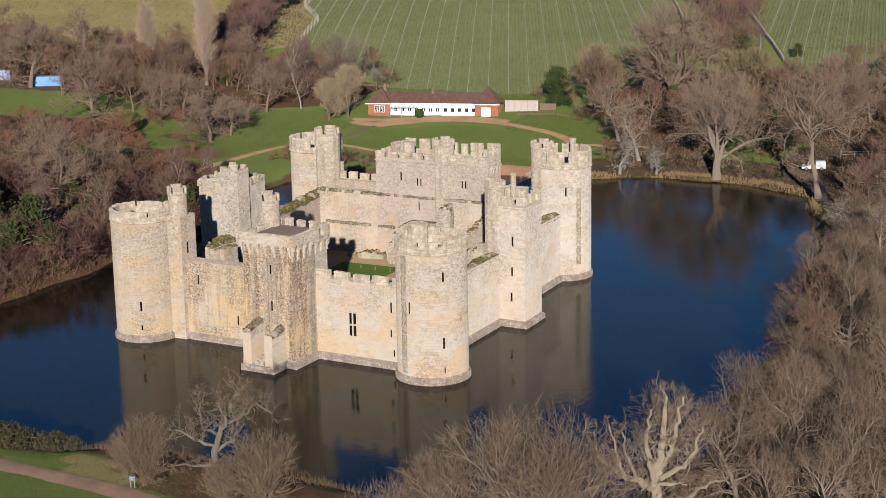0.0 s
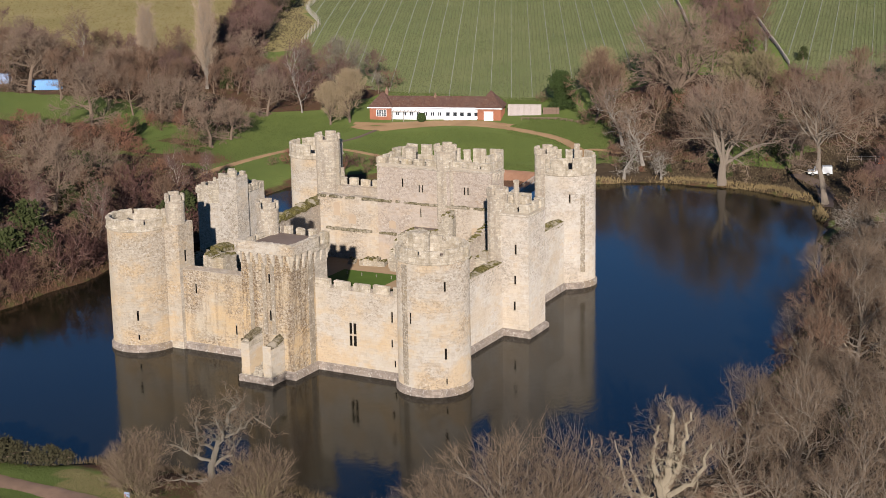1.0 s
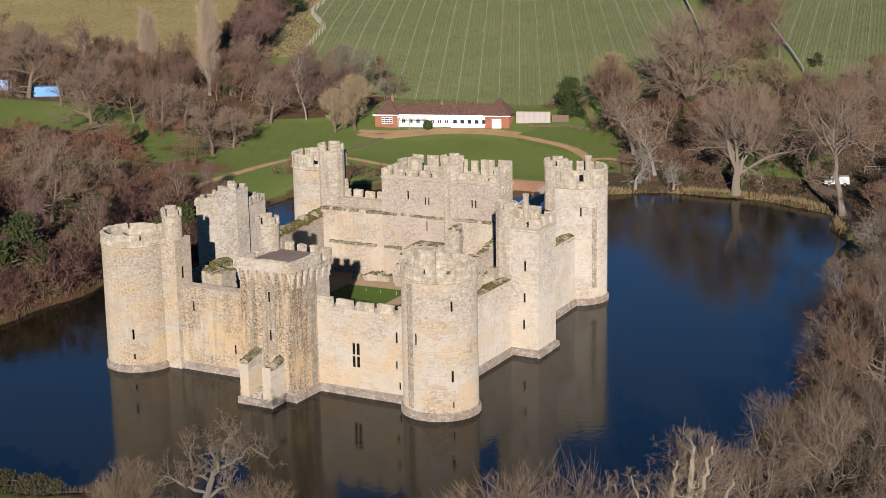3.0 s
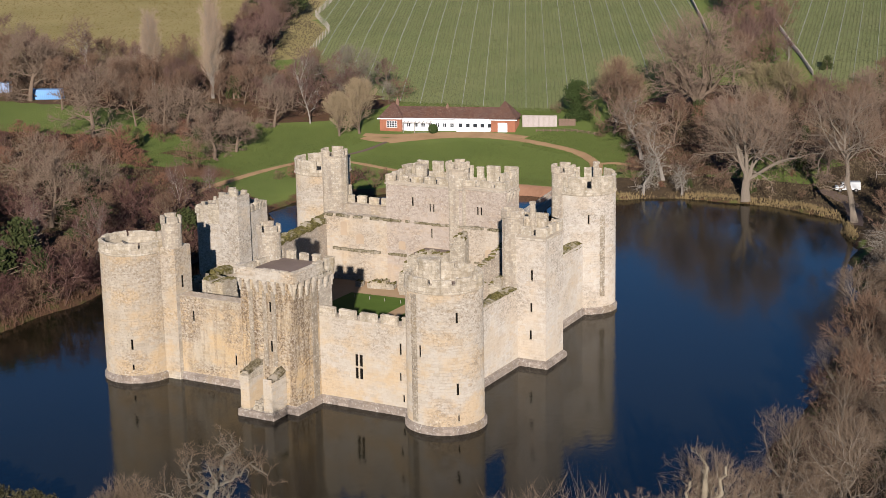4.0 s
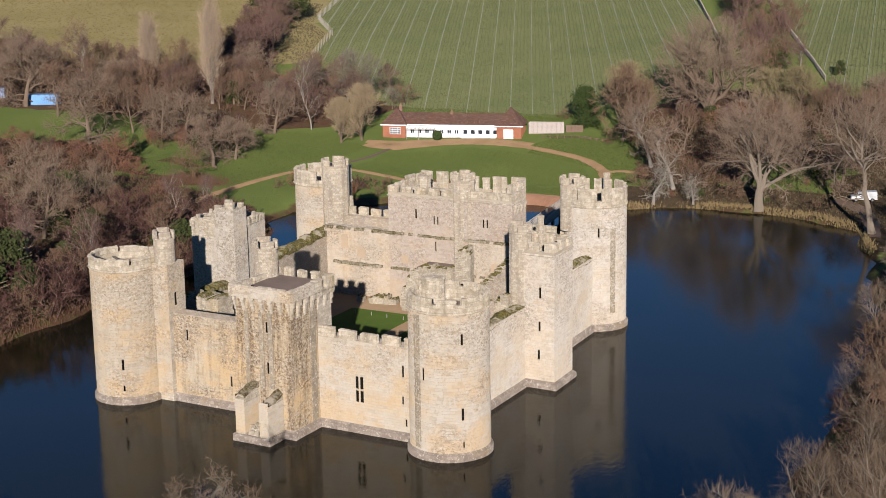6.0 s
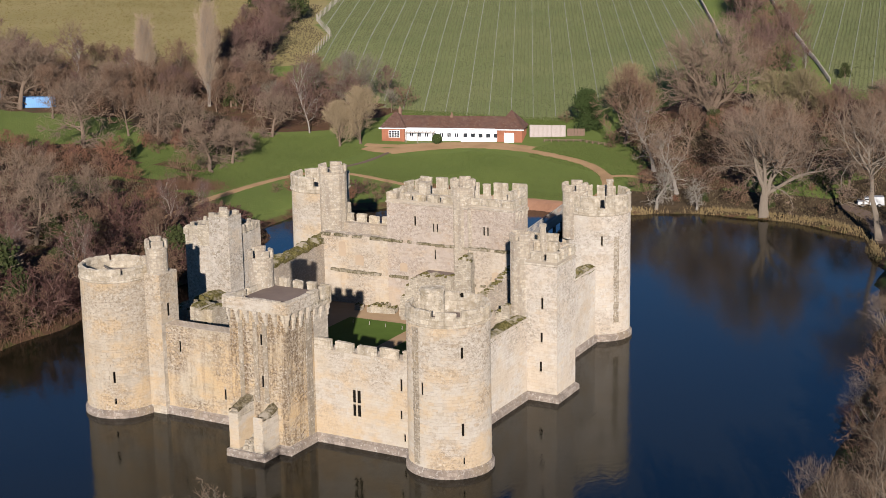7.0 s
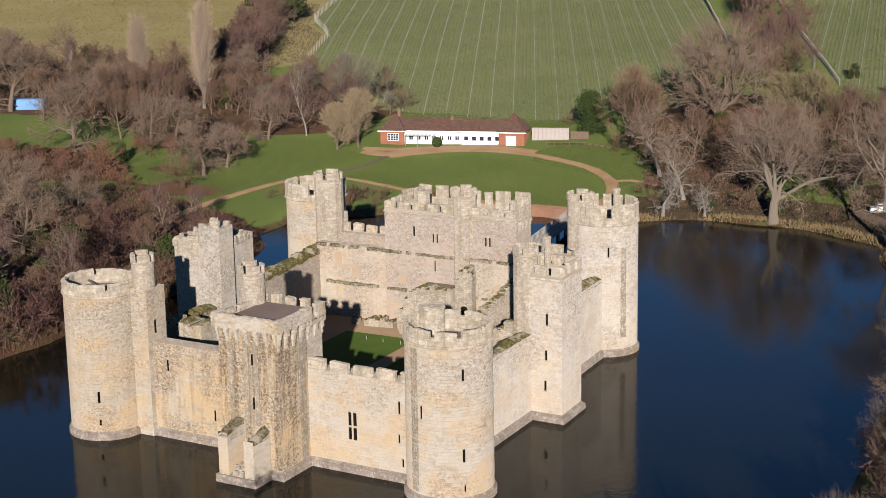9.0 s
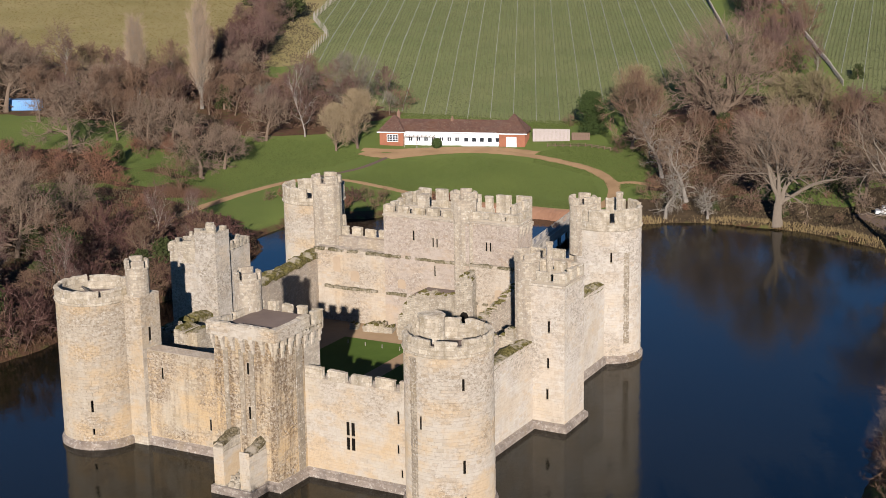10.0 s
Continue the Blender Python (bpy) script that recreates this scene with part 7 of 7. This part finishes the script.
gnarled(47.6, -39.4, 28.5, "dead bleached tree with thick crooked bare limbs at the water's edge", [
    (.66, [(.3, 0, -.4), (.1, 0, 3), (0, 0, 6.2), (.2, .2, 8.4), (.7, -.2, 11), (.9, .3, 14.8)]),
    (.36, [(0, 0, 6.0), (-1.3, .4, 6.6), (-2.8, .9, 6.7), (-4.3, 1.1, 7.9), (-5.4, .8, 9.0), (-5.6, .9, 11.2)]),
    (.20, [(-2.6, .8, 6.7), (-3.5, .2, 9), (-4.3, .4, 12.2)]),
    (.20, [(-1.5, .4, 6.6), (-2.7, -.5, 9.2), (-3.2, -.8, 11.8)]),
    (.32, [(0, 0, 6.6), (-.7, -.8, 9.2), (-1.0, -.6, 12), (-.6, -.9, 14)]),
    (.34, [(.2, .1, 7.2), (1.5, .7, 9.6), (2.1, .9, 12.2), (2.5, .7, 14.6)]),
    (.28, [(.3, 0, 7.0), (2.6, -.6, 8.4), (3.6, -.9, 10.6), (4.1, -.8, 12.2)]),
    (.22, [(.1, 0, 6.2), (2.0, .9, 6.1), (3.1, 1.2, 5.8)]),
    (.28, [(.2, 0, 3.6), (2.8, -.4, 5.0), (5.0, .2, 6.4), (6.8, .5, 6.8)]),
], DEAD_BARK, TWIG_NEAR, 31, .36, 2, .30)
gnarled(0.4, -43.9, 38, "gnarled pale grey tree with twisting limbs on the south bank", [
    (.42, [(0, 0, -.3), (.4, 0, 3.3), (1.3, .2, 6.3), (2.4, .1, 8.8), (3.6, -.3, 10.4)]),
    (.19, [(1.3, .2, 6.3), (3.1, -.4, 7.0), (4.6, -.9, 8.6), (6.4, -.8, 7.4)]),
    (.19, [(1.0, .1, 5.1), (-.5, .8, 5.7), (-1.2, 1.2, 7.6), (-.6, .9, 9.2)]),
    (.22, [(.5, 0, 3.9), (-1.6, -.9, 5.1), (-3.6, -1.3, 6.6)]),
    (.20, [(.2, 0, 2.1), (-1.7, .6, 1.7), (-4.3, 1.0, 2.0)]),
    (.20, [(.5, 0, 3.6), (2.2, 1.1, 4.2), (3.0, 1.7, 5.8)]),
    (.20, [(1.1, .2, 5.6), (1.6, -1.4, 7.2), (.9, -2.2, 9.4)]),
], GNARL_BARK, TWIG_NEAR, 47, .5, 2, .46)
EAST_BANK = [(44, -38), (42, 10), (36, 60), (30, 92), (40, 100), (75, 110), (82, 40), (86, -40)]
thicket(EAST_BANK, ["near", "near", "near", "near", "brown"], 50, 8, 12, 5.6)
thicket(EAST_BANK, ["bush", "shrub", "shrub", "bush", "holly"], 70, 2, 4.5, 4.0)
thicket([(44, -25), (40, 15), (35, 64), (29, 92), (34, 94), (41, 64), (47, 15), (52, -25)], ["bush", "bush", "maroon"], 34, 2.5, 5, 2.2)
thicket([(26, 100), (40, 100), (70, 120), (60, 180), (20, 230), (0, 215), (6, 165), (24, 140)], ["brown", "purple", "oak", "brown"], 40, 9, 15, 6, [(16, 146, 13), (19, 124, 8), (24, 142, 10)])
thicket([(-44, 174), (-8, 168), (-2, 200), (-38, 215)], ["bush", "purple", "bush", "holly", "rust"], 20, 2.5, 6, 5)
thicket([(-42, 160), (-30, 136), (6, 136), (6, 150), (-36, 164)], ["bush", "bush", "rust", "holly"], 12, 1.2, 2.8, 4)
thicket([(-66, 300), (-40, 235), (-30, 235), (-52, 310), (-76, 350), (-88, 350)], ["purple", "brown", "bush"], 26, 6, 12, 4)
PATH_CLEAR = [(-97, 70, 5), (-100, 81, 6), (-102, 92, 6), (-103, 102, 6), (-95, 90, 7), (-94, 101, 8), (-103, 112, 6)]
thicket([(-73, 0), (-74, 70), (-92, 88), (-110, 80), (-125, 60), (-120, -5)], ["maroon", "maroon", "maroon", "bush", "birch", "brown", "holly"], 95, 4, 9.5, 3.2, PATH_CLEAR)
thicket([(-73, -30), (-74, 60), (-84, 80), (-90, 80), (-86, 10), (-90, -30)], ["maroon", "maroon", "bush", "purple", "maroon"], 46, 3, 7, 2.3)
thicket([(-130, 104), (-108, 90), (-122, 70), (-150, 80), (-165, 105), (-150, 106)], ["rust", "rust", "maroon", "bush"], 36, 1.6, 4, 3, [(-129, 86, 8), (-124, 106, 7), (-134, 118, 7)] + PATH_CLEAR)
thicket([(-150, 160), (-140, 176), (-165, 198), (-205, 165), (-215, 135), (-200, 128), (-165, 140)], ["brown", "brown", "purple", "bush", "bush", "oak"], 54, 6, 12, 4.5, [(-188, 139, 8), (-184, 134, 7), (-150, 114, 8)])
thicket([(-165, 190), (-172, 186), (-196, 236), (-232, 300), (-226, 305), (-186, 240)], ["purple", "purple", "brown", "maroon"], 40, 6, 12, 3.2)
thicket([(-145, 168), (-128, 160), (-116, 172), (-112, 190), (-140, 195)], ["brown", "purple", "bush", "haze"], 22, 5, 11, 4.5)
thicket([(-130, 118), (-142, 122), (-150, 135), (-135, 140), (-125, 130)], ["bush", "rust", "bush", "holly"], 14, 2, 5, 4)
thicket([(-163, 145), (-169, 161), (-143, 161), (-127, 141), (-122, 129), (-139, 128)], ["holly", "bush", "bush", "maroon"], 24, 1.5, 4, 4)
thicket([(-96, 96), (-86, 104), (-76, 116), (-80, 124), (-92, 112), (-104, 106)], ["maroon", "bush", "rust"], 16, 2, 5, 3, PATH_CLEAR)
thicket([(-260, 110), (-205, 125), (-200, 165), (-260, 190)], ["brown", "oak", "purple"], 22, 9, 14, 6)
thicket([(-72, 118), (-60, 123), (-62, 128), (-76, 123)], ["bush", "rust"], 10, 2, 3.5, 2.2)
thicket([(-71, -20), (-72, 30), (-73, 72), (-78, 78), (-79, 30), (-78, -20)], ["bush", "maroon", "maroon", "bush"], 50, 3.5, 6.5, 2.0)
for k in range(11):
    plant(rt.choice(["oak", "holly", "oak"]), -330 + 14 * k + rt.uniform(-6, 6), 250 + rt.uniform(0, 90), rt.uniform(7, 12))
for _, sources in KINDS.values():
    for src in sources:
        for o in (*src.children_recursive, src):
            bpy.data.objects.remove(o)

# ---- wall blocks ----
for owner, at, u0, u1, v0, v1, holes, mat, seed, singles, course, length, proud in BLOCKS:
    joined, loose = ashlar(at, u0, u1, v0, v1, holes, course, length, proud, seed, singles)
    ob = part("masonry", joined, mat, owner)
    ob["kind"] = "stuff"
    for one in loose:
        part("stone_block", one, mat, owner)
